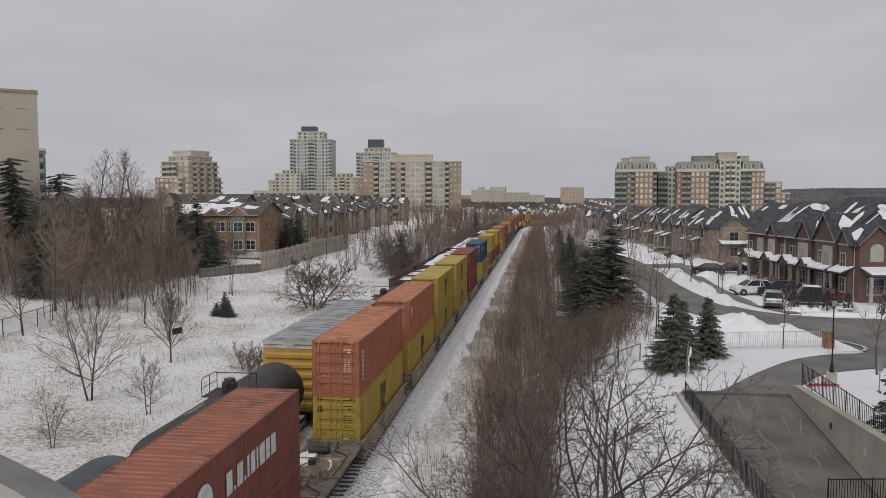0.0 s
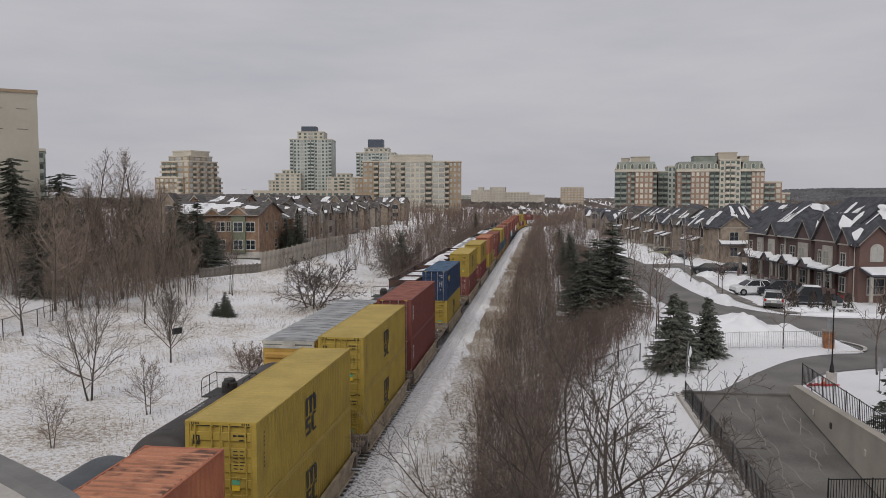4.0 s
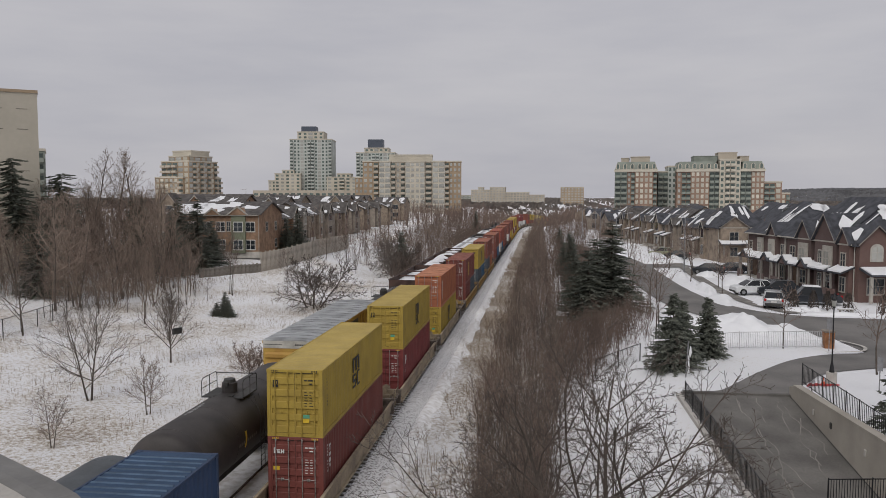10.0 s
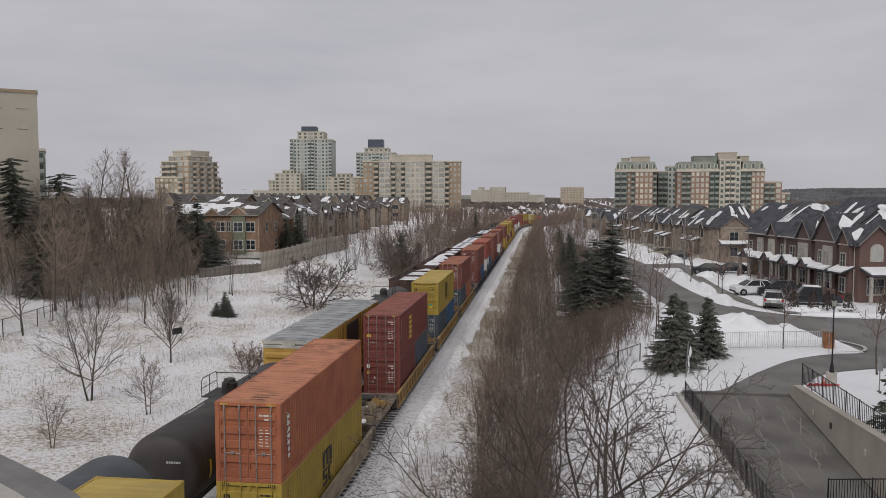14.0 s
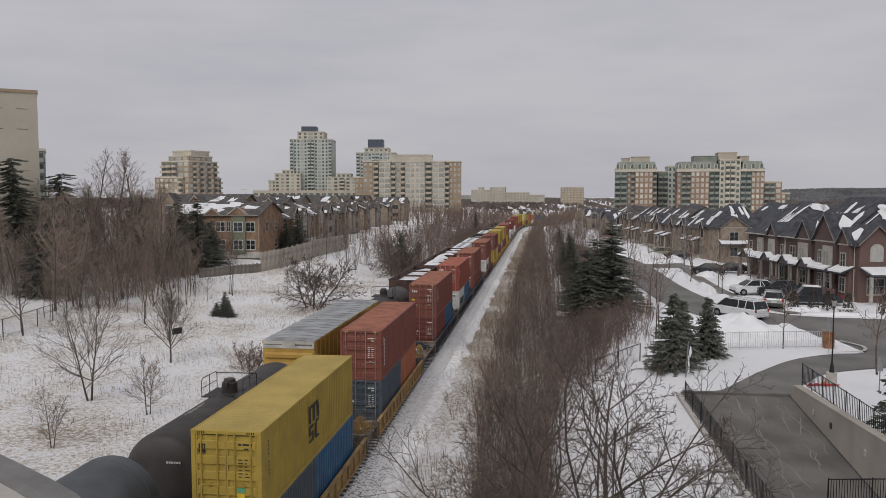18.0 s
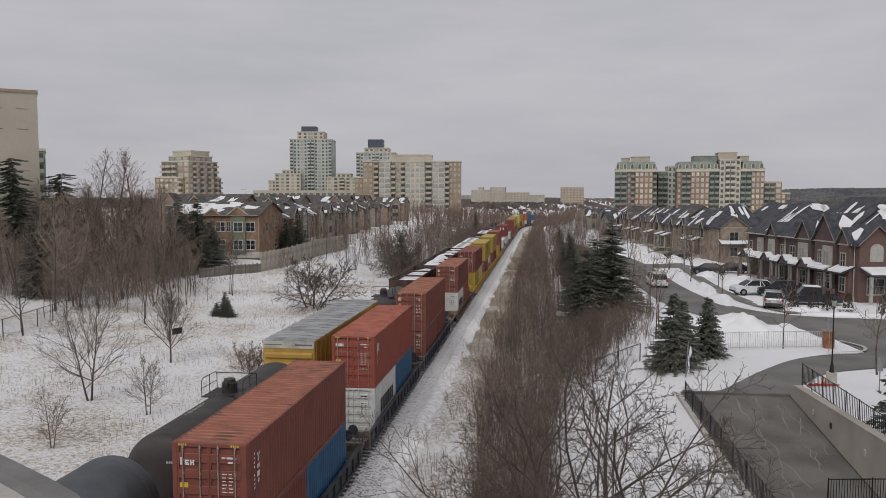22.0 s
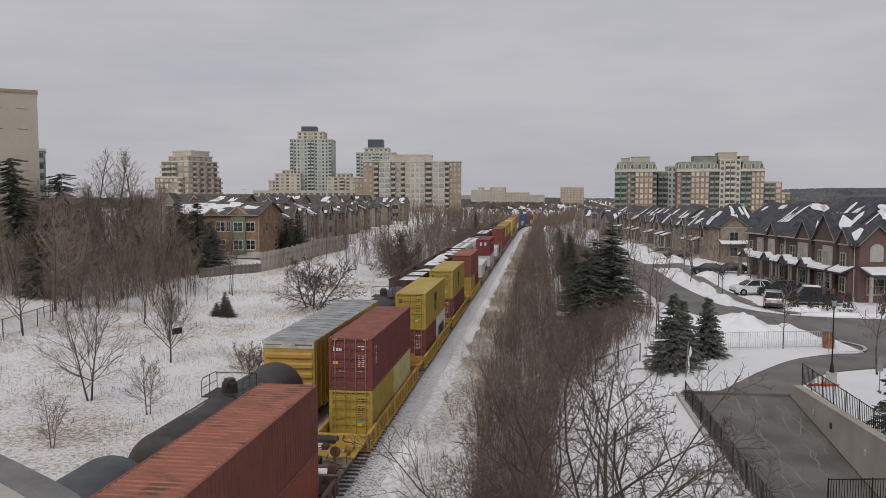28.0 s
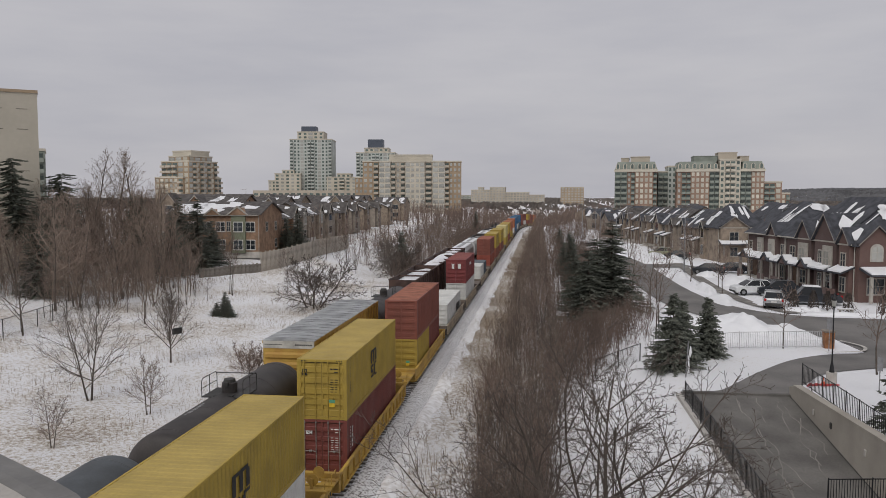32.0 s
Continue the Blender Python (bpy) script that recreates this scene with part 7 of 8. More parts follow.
def apartment(name, label, m, blocks, storey=2.95):
    """blocks: (x0, x1, y0, y1, floors, wall material, bays, kind of bay string: w window, g wide glass, b balcony, . blank)."""
    ob = thing(name, label, "apartment building", m=m, group="distant apartment blocks")
    for x0, x1, y0, y1, floors, wall, bays, z0, *flank in blocks:
        top = z0 + floors * storey
        wl_ = part("wall", Build().box(x0, x1, y0, y1, z0, top), wall, ob)
        part("parapet", Build().box(x0 - 0.25, x1 + 0.25, y0 - 0.25, y1 + 0.25, top, top + 0.7).box(x0 + 0.3, x1 - 0.3, y0 + 0.3, y1 - 0.3, top + 0.69, top + 0.72), M_CREAMWALL, wl_)
        n = len(bays)
        bw = (x1 - x0) / n
        lo = max(0, int((4 - z0) / storey))
        far_panes = Build()
        cols = [(c, x0 + (i + 0.5) * bw, y0, 0, bw) for i, c in enumerate(bays)]
        if flank:   # bays of the flank towards +x
            bf = (y1 - y0) / len(flank[0])
            cols += [(c, x1, y0 + (i + 0.5) * bf, 90, bf) for i, c in enumerate(flank[0])]
        for fl_ in range(lo, floors):
            z = z0 + fl_ * storey
            for c, x, yb, turn, bw in cols:
                at_ = lambda dz: pose(x, yb, z + dz, 0, 0, turn)
                if m.translation.y > 800:   # too far to tell single windows apart
                    far_panes.box(x - bw * 0.3, x + bw * 0.3, yb - 0.12, yb + 0.05, z + 0.7, z + 2.4)
                    continue
                if c == "w":
                    part("window", pane_mesh(bw * 0.52, 1.6), M_PALEGLASS, wl_, m=at_(0.8))
                elif c == "d":
                    part("window", pane_mesh(bw * 0.5, 1.6), M_GREENGLASS, wl_, m=at_(0.8))
                elif c == "c":
                    part("window", pane_mesh(bw * 0.6, 2.0), M_CREAMPANE, wl_, m=at_(0.6))
                elif c == "g":
                    part("window", pane_mesh(bw * 0.82, 2.0), M_PALEGLASS, wl_, m=at_(0.6))
                elif c == "b":
                    part("window", pane_mesh(bw * 0.8, 2.2), M_GREENGLASS, wl_, m=at_(0.15))
                    part("balcony", balcony_mesh(round(bw * 0.9, 2)), M_COPPER if wall in (M_REDWALL, M_COPPER) else M_PALEGREEN if wall is M_PALEGREEN else M_CREAMWALL if wall is M_CREAMWALL else M_BEIGEWALL, wl_, m=at_(0.1))
            if (x0 < -20 or x1 > 20) and not flank:
                for sx, turn in ((x1, 90),) if m.translation.x < 0 else ((x0, -90),):
                    for yy in (0.3,):
                        part("window", pane_mesh(2.0, 1.6), M_PALEGLASS, wl_, m=pose(sx, y0 + (y1 - y0) * yy, z + 0.8, 0, 0, turn))
        if far_panes.v:
            tagged(part("far_glazing", far_panes, M_PALEGLASS, wl_), kind="stuff")
    return ob


slab = thing("apartment_building", "plain beige concrete end wall of an apartment slab", "apartment building", m=pose(-60.4, 100, 1.5, 0, 0, 36), group="distant apartment blocks")
sw = part("wall", Build().box(-22, 0.35, 0, 24, -2, 26.5), M_SLABWALL, slab)
part("parapet", Build().box(-22, 0.45, -0.15, 24, 26.5, 26.9), M_TANWALL, slab)
for zz in (24.2, 21.4, 15.6, 12.8):
    for x0, x1 in ((-14, -4.0), (-2.3, -0.9)):
        part("panel_joint", Build().box(x0, x1, -0.02, 0.0, zz, zz + 0.07), M_DARKGREY, sw)
apartment("apartment_building", "grey glass apartment tower with balconies behind the slab", pose(-121.6, 190, 2, 0, 0, 34), [(-9, 0, 0, 14, 8, M_COPPER, "gb", 0)])
apartment("apartment_building", "beige and tan stepped apartment block with balconies", pose(-181.5, 399, 3, 0, 0, -19),
          [(-24, -3.0, -1.5, 20, 7, M_TANWALL, "cccwcb", 0, "b"), (-20.5, 0, 0, 22, 10, M_TANWALL, "bbbgc", 0, "gbcbgbcb"), (-17, -2, 2, 20, 1, M_TANWALL, "ggc", 29.5, "cgcg"), (-5, -1.5, 22.0, 26.5, 7, M_BEIGEWALL, "b", 0, "cb"), (-18, -4, 6, 20, 1, M_CREAMWALL, "....", 32.5)])
apartment("apartment_tower", "tall pale green-glass apartment tower with a dark roof screen", pose(-186.7, 640, 3, 0, 0, 8), [(-18, 18, 0, 28, 20, M_PALEGREEN, "bddgdbbdgddb", 0), (-11.5, 11, 1, 24, 2, M_CREAMWALL, "ddgdd", 59.5), (-30, -8, -6, 30, 10, M_CREAMWALL, "dwdwd", 0), (-36, -30, -3, 30, 8, M_CREAMWALL, "wd", 0), (-24, -14, -4, 20, 1, M_CREAMWALL, "ddd", 29.5), (14, 40, -4, 30, 9, M_CREAMWALL, "wdbdw", 0), (22, 34, 0, 20, 1, M_CREAMWALL, "ddd", 26.6)])
t1 = bpy.data.objects["apartment_tower"]
part("roof_screen", Build().box(-8, 4.6, 1, 14, 65.6, 70.4), M_SLATE, t1)
part("podium", Build().box(-44, 48, -26, -4, 0, 15.4), M_BEIGEWALL, t1)
for i in range(18):
    part("window", pane_mesh(3.2, 1.9), M_GREENGLASS, t1, m=pose(-41.5 + i * 5.1, -26, 11.2))
t2 = apartment("apartment_tower", "pale green-glass apartment tower with a dark roof screen", pose(-129.5, 640, 3, 0, 0, 6), [(-17, 16, 0, 26, 16, M_PALEGREEN, "bdgdbbdgdb", 0), (-10, 10.5, 1, 22, 1, M_CREAMWALL, "ddgdd", 48.2)])
part("roof_screen", Build().box(-7, 5.8, 1, 14, 51.6, 58.8), M_SLATE, t2)
apartment("apartment_building", "wide beige and tan precast apartment block", pose(-61, 420, 3, 0, 0, 7),
          [(-27.5, -18.6, 0, 22, 10, M_TANWALL, "wwb", 0), (-18.4, -12, -0.8, 22, 10, M_CREAMWALL, "gg", 0), (-11.8, -4, 0.3, 22, 10, M_BEIGEWALL, "bwb", 0), (-3.8, 7, -0.8, 22, 10, M_CREAMWALL, "gwwg", 0), (7.2, 11, 0.3, 22, 10, M_BEIGEWALL, "b", 0),
           (11.2, 18, -0.8, 22, 10, M_CREAMWALL, "gg", 0), (18.2, 27.3, 0, 22, 10, M_TANWALL, "bwww", 0), (-13, 11, 3, 18, 1, M_CREAMWALL, "....", 30.2), (-32, -27.6, 2, 20, 7, M_TANWALL, "ww", 0)])
apartment("apartment_building", "far grey-beige apartment block", pose(-46, 900, 0), [(-26, -4, 0, 25, 7, M_BEIGEWALL, "wbwwbw", 0), (-4, 14, 1, 25, 8, M_BEIGEWALL, "wbwwb", 0), (14, 24, 2, 25, 6, M_BEIGEWALL, "wbw", 0), (-18, -12, 4, 20, 1, M_CREAMWALL, "..", 20.6)])
apartment("apartment_building", "far low beige apartment block", pose(-8, 900, 0), [(-18, 4, 0, 25, 6, M_BEIGEWALL, "wbwwbw", 0), (4, 22, 2, 25, 5, M_BEIGEWALL, "wbwwb", 0)])
apartment("apartment_building", "far tan apartment block", pose(46, 900, 0), [(-13, 13, 0, 25, 8, M_TANWALL, "wbwwwbw", 0)])
apartment("apartment_building", "far blue-grey low building", pose(-105, 1200, 0), [(-12, 12, 0, 30, 5, M_COPPER, "dddd", 0)])
b6 = apartment("apartment_building", "brick apartment block with green corner balconies and mansard top", pose(60.4, 420, 3, 0, 0, -8),
               [(-11, -4.5, -0.5, 24, 8, M_COPPER, "bb", 0), (-4.5, -0.5, 0, 24, 8, M_REDWALL, "wb", 0), (-0.5, 9, -0.4, 24, 8, M_REDWALL, "cccc", 0), (9, 11, 0.6, 24, 8, M_REDWALL, "b", 0)])
b7 = apartment("apartment_building", "long brick apartment block with cream bays, green balconies and mansard", pose(105, 420, 3, 0, 0, -4),
               [(-23, -16, 0, 24, 8, M_REDWALL, "wbb", 0), (-16, -6.5, -0.5, 24, 8, M_REDWALL, "cccc", 0), (-6.5, -1.5, 0.4, 24, 8, M_COPPER, "bb", 0), (-1.5, 9, -0.8, 24, 10, M_CREAMWALL, "dbbd", 0), (9, 14.5, 0.4, 24, 8, M_COPPER, "bb", 0),
                (14.5, 21, 0, 24, 8, M_REDWALL, "ccc", 0), (21, 26.5, 1, 22, 6, M_REDWALL, "bb", 0), (26.5, 30, 1.6, 22, 6, M_REDWALL, "c", 0), (30, 34, 2, 20, 4, M_REDWALL, "cb", 0)])
apartment("apartment_building", "pale stone link block with green balconies", pose(78.5, 432, 3, 0, 0, -4), [(-4.8, 0.6, 0, 20, 8, M_COPPER, "bb", 0), (0.6, 4.8, -0.3, 20, 9, M_PALEGREEN, "dd", 0)])
cornice = lambda x0, x1, y0: Build().box(x0, x1, y0, 24, 23.6, 24.9)
for blk, x0, x1, y0 in ((b6, -11.3, 11.3, -0.9), (b7, -23.3, -1.6, -0.9), (b7, 9.1, 21.3, -0.9)):
    part("cornice", cornice(x0, x1, y0), M_CREAMWALL, blk)
    part("mansard", Build().add([(x0 + 0.4, y0 + 0.4, 24.9), (x1 - 0.4, y0 + 0.4, 24.9), (x1 - 0.4, 23, 24.9), (x0 + 0.4, 23, 24.9), (x0 + 1.6, y0 + 2.2, 29.0), (x1 - 1.6, y0 + 2.2, 29.0), (x1 - 1.6, 21, 29.0), (x0 + 1.6, 21, 29.0)], [(0, 1, 5, 4), (1, 2, 6, 5), (2, 3, 7, 6), (3, 0, 4, 7), (4, 5, 6, 7)]), M_COPPER, blk)
    n = int((x1 - x0) / 3.4)
    arch = [(-1.05, 0), (1.05, 0), (1.05, 1.9)] + [(1.05 * math.cos(q), 1.9 + 1.05 * math.sin(q)) for q in [k * math.pi / 6 for k in range(1, 6)]] + [(-1.05, 1.9)]
    me, pane = Build().prism(arch, "y", 0, 2.2).mesh("dormer", M_CREAMWALL), Build().prism([(u * 0.6, 0.3 + h * 0.85) for u, h in arch], "y", -0.06, 0).mesh("dormer_pane", M_GREENGLASS)
    for i in range(n):
        d = part("dormer", me, M_CREAMWALL, blk, m=pose(x0 + (i + 0.5) * (x1 - x0) / n, y0 + 0.35, 25.0))
        part("dormer_pane", pane, M_GREENGLASS, d)
for blk, x0, x1, z1 in ((b6, -8, -4, 31.0), (b6, -3, 7, 31.6), (b7, -14, -2, 31.8), (b7, -1.5, 8, 33.6), (b7, 9.5, 14, 31.6)):
    part("roof_house", Build().box(x0, x1, 5, 17, 28.9, z1).box(x0 - 0.2, x1 + 0.2, 4.8, 17.2, z1, z1 + 0.4), M_COPPER if x0 == -14 else M_BEIGEWALL, blk)


# ---------------- trees ----------------
def bare_tree(seed, h, r, stem, limbs, kids, angle=(25, 60), reach=0.6, up=0.06, multi=1, lean=0.1, wob=0.12, rmin=0.012):
    """Stem, limbs and twigs of a leafless tree. Returns trunk and crown."""
    rng = random.Random(seed)
    trunk, crown = Build(), Build()

    def shoot(p, d, length, r, level):
        n = (6, 4, 2, 2, 1)[level] if level < len(kids) + 1 else 1
        pts, dirs = [p], []
        for i in range(n):
            d = (d + Vector((rng.uniform(-1, 1), rng.uniform(-1, 1), rng.uniform(-0.7, 0.7))) * wob * (1 + 0.25 * level) + Vector((0, 0, up if level else 0.02))).normalized()
            dirs.append(d)
            pts.append(pts[-1] + d * (length / n))
        rr = [max(r * (1 - 0.8 * i / n), rmin) for i in range(n + 1)]
        if level == 0:
            trunk.tube([tuple(q) for q in pts], [rr[0] * 1.2] + rr[1:], 7)
        elif level == 1:
            crown.tube([tuple(q) for q in pts], rr, 5, False)
        else:
            for i in range(n):
                crown.twig(tuple(pts[i]), tuple(pts[i + 1]), rr[i], rr[i + 1])
        if level > len(kids):
            return
        count = limbs if level == 0 else kids[level - 1]
        lo = stem if level == 0 else 0.15
        turn = rng.uniform(0, 6.28)
        for k in range(count):
            t = lo + (0.98 - lo) * (k + rng.random()) / count
            i = min(n - 1, int(t * n))
            q = pts[i] + (pts[i + 1] - pts[i]) * (t * n - i)
            d0 = dirs[i]
            a = turn + 2.4 * k + rng.uniform(-0.5, 0.5)
            s1 = d0.orthogonal().normalized()
            side = s1 * math.cos(a) + d0.cross(s1) * math.sin(a)
            if level == 0:
                open_ = radians(angle[1] + (angle[0] - angle[1]) * (t - lo) / (1 - lo) + rng.uniform(-9, 9))
                ln_ = length * reach * (1 - 0.75 * (t - lo) / (1 - lo)) * rng.uniform(0.75, 1.15)
            else:
                open_ = radians(rng.uniform(25, 60))
                ln_ = length * (1 - 0.5 * t) * rng.uniform(0.35, 0.65)
            shoot(q, d0 * math.cos(open_) + side * math.sin(open_), ln_, max(rr[i] * 0.62, rmin), level + 1)

    for k in range(multi):
        a = rng.uniform(0, 1) + 6.28 * k / multi
        d = Vector((math.cos(a) * lean, math.sin(a) * lean, 1)).normalized()
        size = 1.0 if k == 0 else rng.uniform(0.65, 0.95)
        shoot(Vector((math.cos(a) * 0.08 * (multi - 1), math.sin(a) * 0.08 * (multi - 1), -0.3)), d, h * size, r * size, 0)
    return trunk, crown


TREES = {}


def tree_kind(key, *args, twig=None, **kw):
    t, c = bare_tree(*args, **kw)
    TREES[key] = (t.mesh("trunk", M_BARK, True), c.mesh("crown", twig or M_TWIG), twig or M_TWIG)


M_BROWNTWIG = material("brown_bare_twigs", (0.185, 0.138, 0.112), 0.9, vary=0.3, scale=0.6, fine=6, bump=0)
M_WOODTWIG = material("grey_brown_wood_twigs", (0.295, 0.23, 0.186), 0.9, vary=0.3, scale=0.6, fine=6, bump=0)
tree_kind("tall_a", 1, 14.5, 0.16, 0.34, 18, (7, 3), reach=0.36, rmin=0.012, twig=M_WOODTWIG)
tree_kind("tall_b", 2, 14.0, 0.15, 0.28, 20, (7, 3), reach=0.40, rmin=0.012, twig=M_WOODTWIG)
tree_kind("tall_c", 3, 13.5, 0.13, 0.25, 18, (7, 3), reach=0.36, rmin=0.013, multi=2, lean=0.2, twig=M_TWIG)
tree_kind("round_a", 4, 6.0, 0.07, 0.22, 17, (7, 4), angle=(20, 60), reach=0.6, rmin=0.009, twig=M_FIELDTWIG)
tree_kind("round_b", 5, 5.4, 0.08, 0.24, 32, (8, 4), angle=(8, 42), reach=0.75, up=0.14, rmin=0.009, twig=M_FIELDTWIG)
tree_kind("fan", 15, 7.0, 0.07, 0.16, 15, (7, 5), angle=(18, 64), reach=0.75, up=0.06, multi=2, lean=0.13, wob=0.1, rmin=0.0085, twig=M_FIELDTWIG)
tree_kind("wide", 16, 4.6, 0.075, 0.14, 14, (8, 4), angle=(25, 66), reach=0.72, up=0.0, multi=5, lean=0.75, wob=0.17, rmin=0.012, twig=M_DARKTWIG)
tree_kind("young_a", 6, 4.0, 0.04, 0.16, 13, (6, 3), angle=(22, 60), reach=0.55, up=0.1, multi=2, lean=0.07, rmin=0.009)
tree_kind("young_b", 7, 5.0, 0.05, 0.3, 12, (5, 3), angle=(15, 50), reach=0.5, up=0.1, rmin=0.009)
tree_kind("pole_a", 9, 9.0, 0.06, 0.45, 12, (4, 2), angle=(15, 40), reach=0.3, up=0.1, rmin=0.013, twig=M_BROWNTWIG)
tree_kind("bush_a", 8, 3.0, 0.04, 0.1, 9, (5, 3), angle=(20, 55), multi=6, lean=0.5, twig=M_TWIG)
tree_kind("big_a", 11, 8.4, 0.12, 0.16, 10, (7, 5, 4), angle=(28, 62), reach=0.9, up=0.05, multi=2, lean=0.32, wob=0.21, rmin=0.007, twig=M_DARKTWIG)
tree_kind("big_b", 12, 7.6, 0.11, 0.14, 10, (7, 5, 4), angle=(30, 66), reach=0.95, up=0.035, multi=2, lean=0.42, wob=0.21, rmin=0.007, twig=M_DARKTWIG)


def plant(key, x, y, size=1.0, turn=0.0, label="leafless grey-brown deciduous tree in snow", group="bare trees", z=None):
    tr, cr_, tw = TREES[key]
    bark = M_DARKTWIG if key.startswith("big") else M_BARK
    ob = thing("bare_tree" if "bush" not in key else "bare_shrub", label, "tree" if "bush" not in key else "shrub", group=group)
    part("trunk", tr, bark, ob)
    part("crown", cr_, tw, ob)
    ob.matrix_basis = pose(x, y, ground_z(x, y) if z is None else z, 0, 0, turn) @ Matrix.Diagonal((size, size, size, 1))
    return ob


def conifer(seed, h, r, foot=0.05, taper=0.85):
    rng = random.Random(seed)
    trunk = Build().tube([(0, 0, -0.3), (0, 0, h * 0.6), (0, 0, h * 0.97)], [h * 0.018, h * 0.011, 0.01], 7)
    crown = Build()
    z = h * foot
    k_ = max(1.0, h / 7.5)
    while z < h * 0.97:
        f = 1 - z / h
        n = max(4, int((9 * f + 4) * (1.6 if h < 7 else 1.15)))
        reach = r * ((f / (1 - foot)) ** taper) + 0.08
        for k in range(n):
            a = 2 * math.pi * (k + rng.random()) / n
            ln_ = reach * rng.uniform(0.5, 1.12)
            ca, sa = math.cos(a), math.sin(a)
            droop = rng.uniform(0.12, 0.42)
            zb = z + rng.uniform(-1.2, 1.2) * (h * 0.03 + 0.05)
            steps = max(3, int(ln_ / 0.22))
            for s in range(steps):
                u = (s + 0.6) / steps
                px, py, pz = ca * ln_ * u, sa * ln_ * u, zb - droop * ln_ * u * (1 - 0.45 * u)
                wdt = (0.36 * (1 - 0.55 * u) + 0.06) * k_
                for j in range(3):
                    b_ = a + rng.uniform(-1.3, 1.3)
                    l2 = wdt * rng.uniform(0.7, 1.3)
                    q = (px + math.cos(b_) * l2, py + math.sin(b_) * l2, pz + rng.uniform(-0.16, 0.08))
                    nx_, ny_ = -math.sin(b_) * 0.06 * k_, math.cos(b_) * 0.06 * k_
                    k0 = len(crown.v)
                    crown.v += [(px - nx_, py - ny_, pz), (px + nx_, py + ny_, pz + 0.02), (q[0] + nx_ * 0.3, q[1] + ny_ * 0.3, q[2]), (px, py, pz - 0.1)]
                    crown.f += [(k0, k0 + 1, k0 + 2), (k0, k0 + 2, k0 + 3)]
        z += h * 0.022 + 0.04
    return trunk, crown


CONES = {}
for key, seed, h, r in (("spruce_a", 1, 6.0, 2.5), ("spruce_b", 2, 5.6, 2.1), ("fir_a", 3, 11, 3.4), ("fir_b", 4, 9, 3.5), ("fir_c", 5, 13, 3.4), ("pine_a", 6, 12, 3.8)):
    t, c = conifer(seed, h, r, *((0.38, 0.3) if "pine" in key else (0.05, 0.85)))
    CONES[key] = (t.mesh("trunk", M_BARK), c.mesh("crown", M_NEEDLE))


def plant_conifer(key, x, y, size=1.0, turn=0, label="dark green spruce", wide=1.0, z=None):
    t, c = CONES[key]
    ob = thing("conifer_tree", label, "conifer", group="conifers")
    part("trunk", t, M_BARK, ob)
    part("crown", c, M_NEEDLE, ob)
    ob.matrix_basis = pose(x, y, ground_z(x, y) if z is None else z, 0, 0, turn) @ Matrix.Diagonal((size * wide, size * wide, size, 1))


plant_conifer("spruce_a", 19.0, 51.5, 0.84, 0, "dense dark green spruce with drooping boughs in snow", 0.95)
plant_conifer("spruce_b", 19.9, 53.2, 0.78, 110, "short dark green spruce grown into its neighbour", 1.0)
plant_conifer("spruce_b", 22.0, 55.2, 0.76, 40, "smaller dark green spruce beside its neighbour in snow", 0.95)
plant_conifer("spruce_b", 27.4, 36.6, 1.0, 70, "dark green spruce beside the ramp wall", z=2.7)
for i, (x, y, k, s) in enumerate(((15.0, 76.6, "fir_b", 0.82), (17.4, 78.2, "fir_a", 0.84), (16.2, 81.5, "fir_b", 0.88), (14.4, 88, "fir_b", 0.62), (16.4, 92, "fir_b", 0.6), (14.6, 101, "fir_a", 0.55), (14.8, 113, "fir_a", 0.62), (14.0, 126, "fir_b", 0.6), (15.4, 140, "fir_a", 0.55), (14.6, 178, "fir_a", 0.5))):
    plant_conifer(k, x, y, s, 37 * i, "dark green fir among bare thicket beside the railway", 1.4 if i < 3 else 1.1)
for i, (x, y, k, s, wd) in enumerate(((-49.0, 83.5, "fir_c", 0.86, 1.0), (-60.5, 95, "pine_a", 1.38, 0.7), (-56.7, 100, "pine_a", 1.22, 0.75), (-53.5, 92, "pine_a", 0.9, 0.9), (-41.0, 114, "fir_b", 0.8, 1.0), (-47.0, 104, "fir_c", 0.85, 1.1), (-43.5, 108, "fir_a", 1.0, 1.1), (-40.5, 108, "fir_a", 1.0, 1.1), (-45.5, 112, "fir_b", 1.1, 1.0), (-50.5, 108, "fir_a", 1.0, 1.1), (-42.5, 104, "fir_b", 1.1, 0.9), (-33.6, 134, "fir_b", 0.85, 1.0), (-35.0, 132, "fir_b", 0.75, 1.0), (-25.7, 80.8, "fir_b", 0.17, 1.7), (-24.9, 81.3, "fir_b", 0.31, 1.15), (-24.2, 80.6, "fir_b", 0.2, 1.5), (-15.9, 141.8, "fir_b", 0.85, 1.0), (-12, 262, "fir_c", 0.7, 1.0))):
    plant_conifer(k, x, y, s, 53 * i, "dark evergreen standing among bare trees", wd)
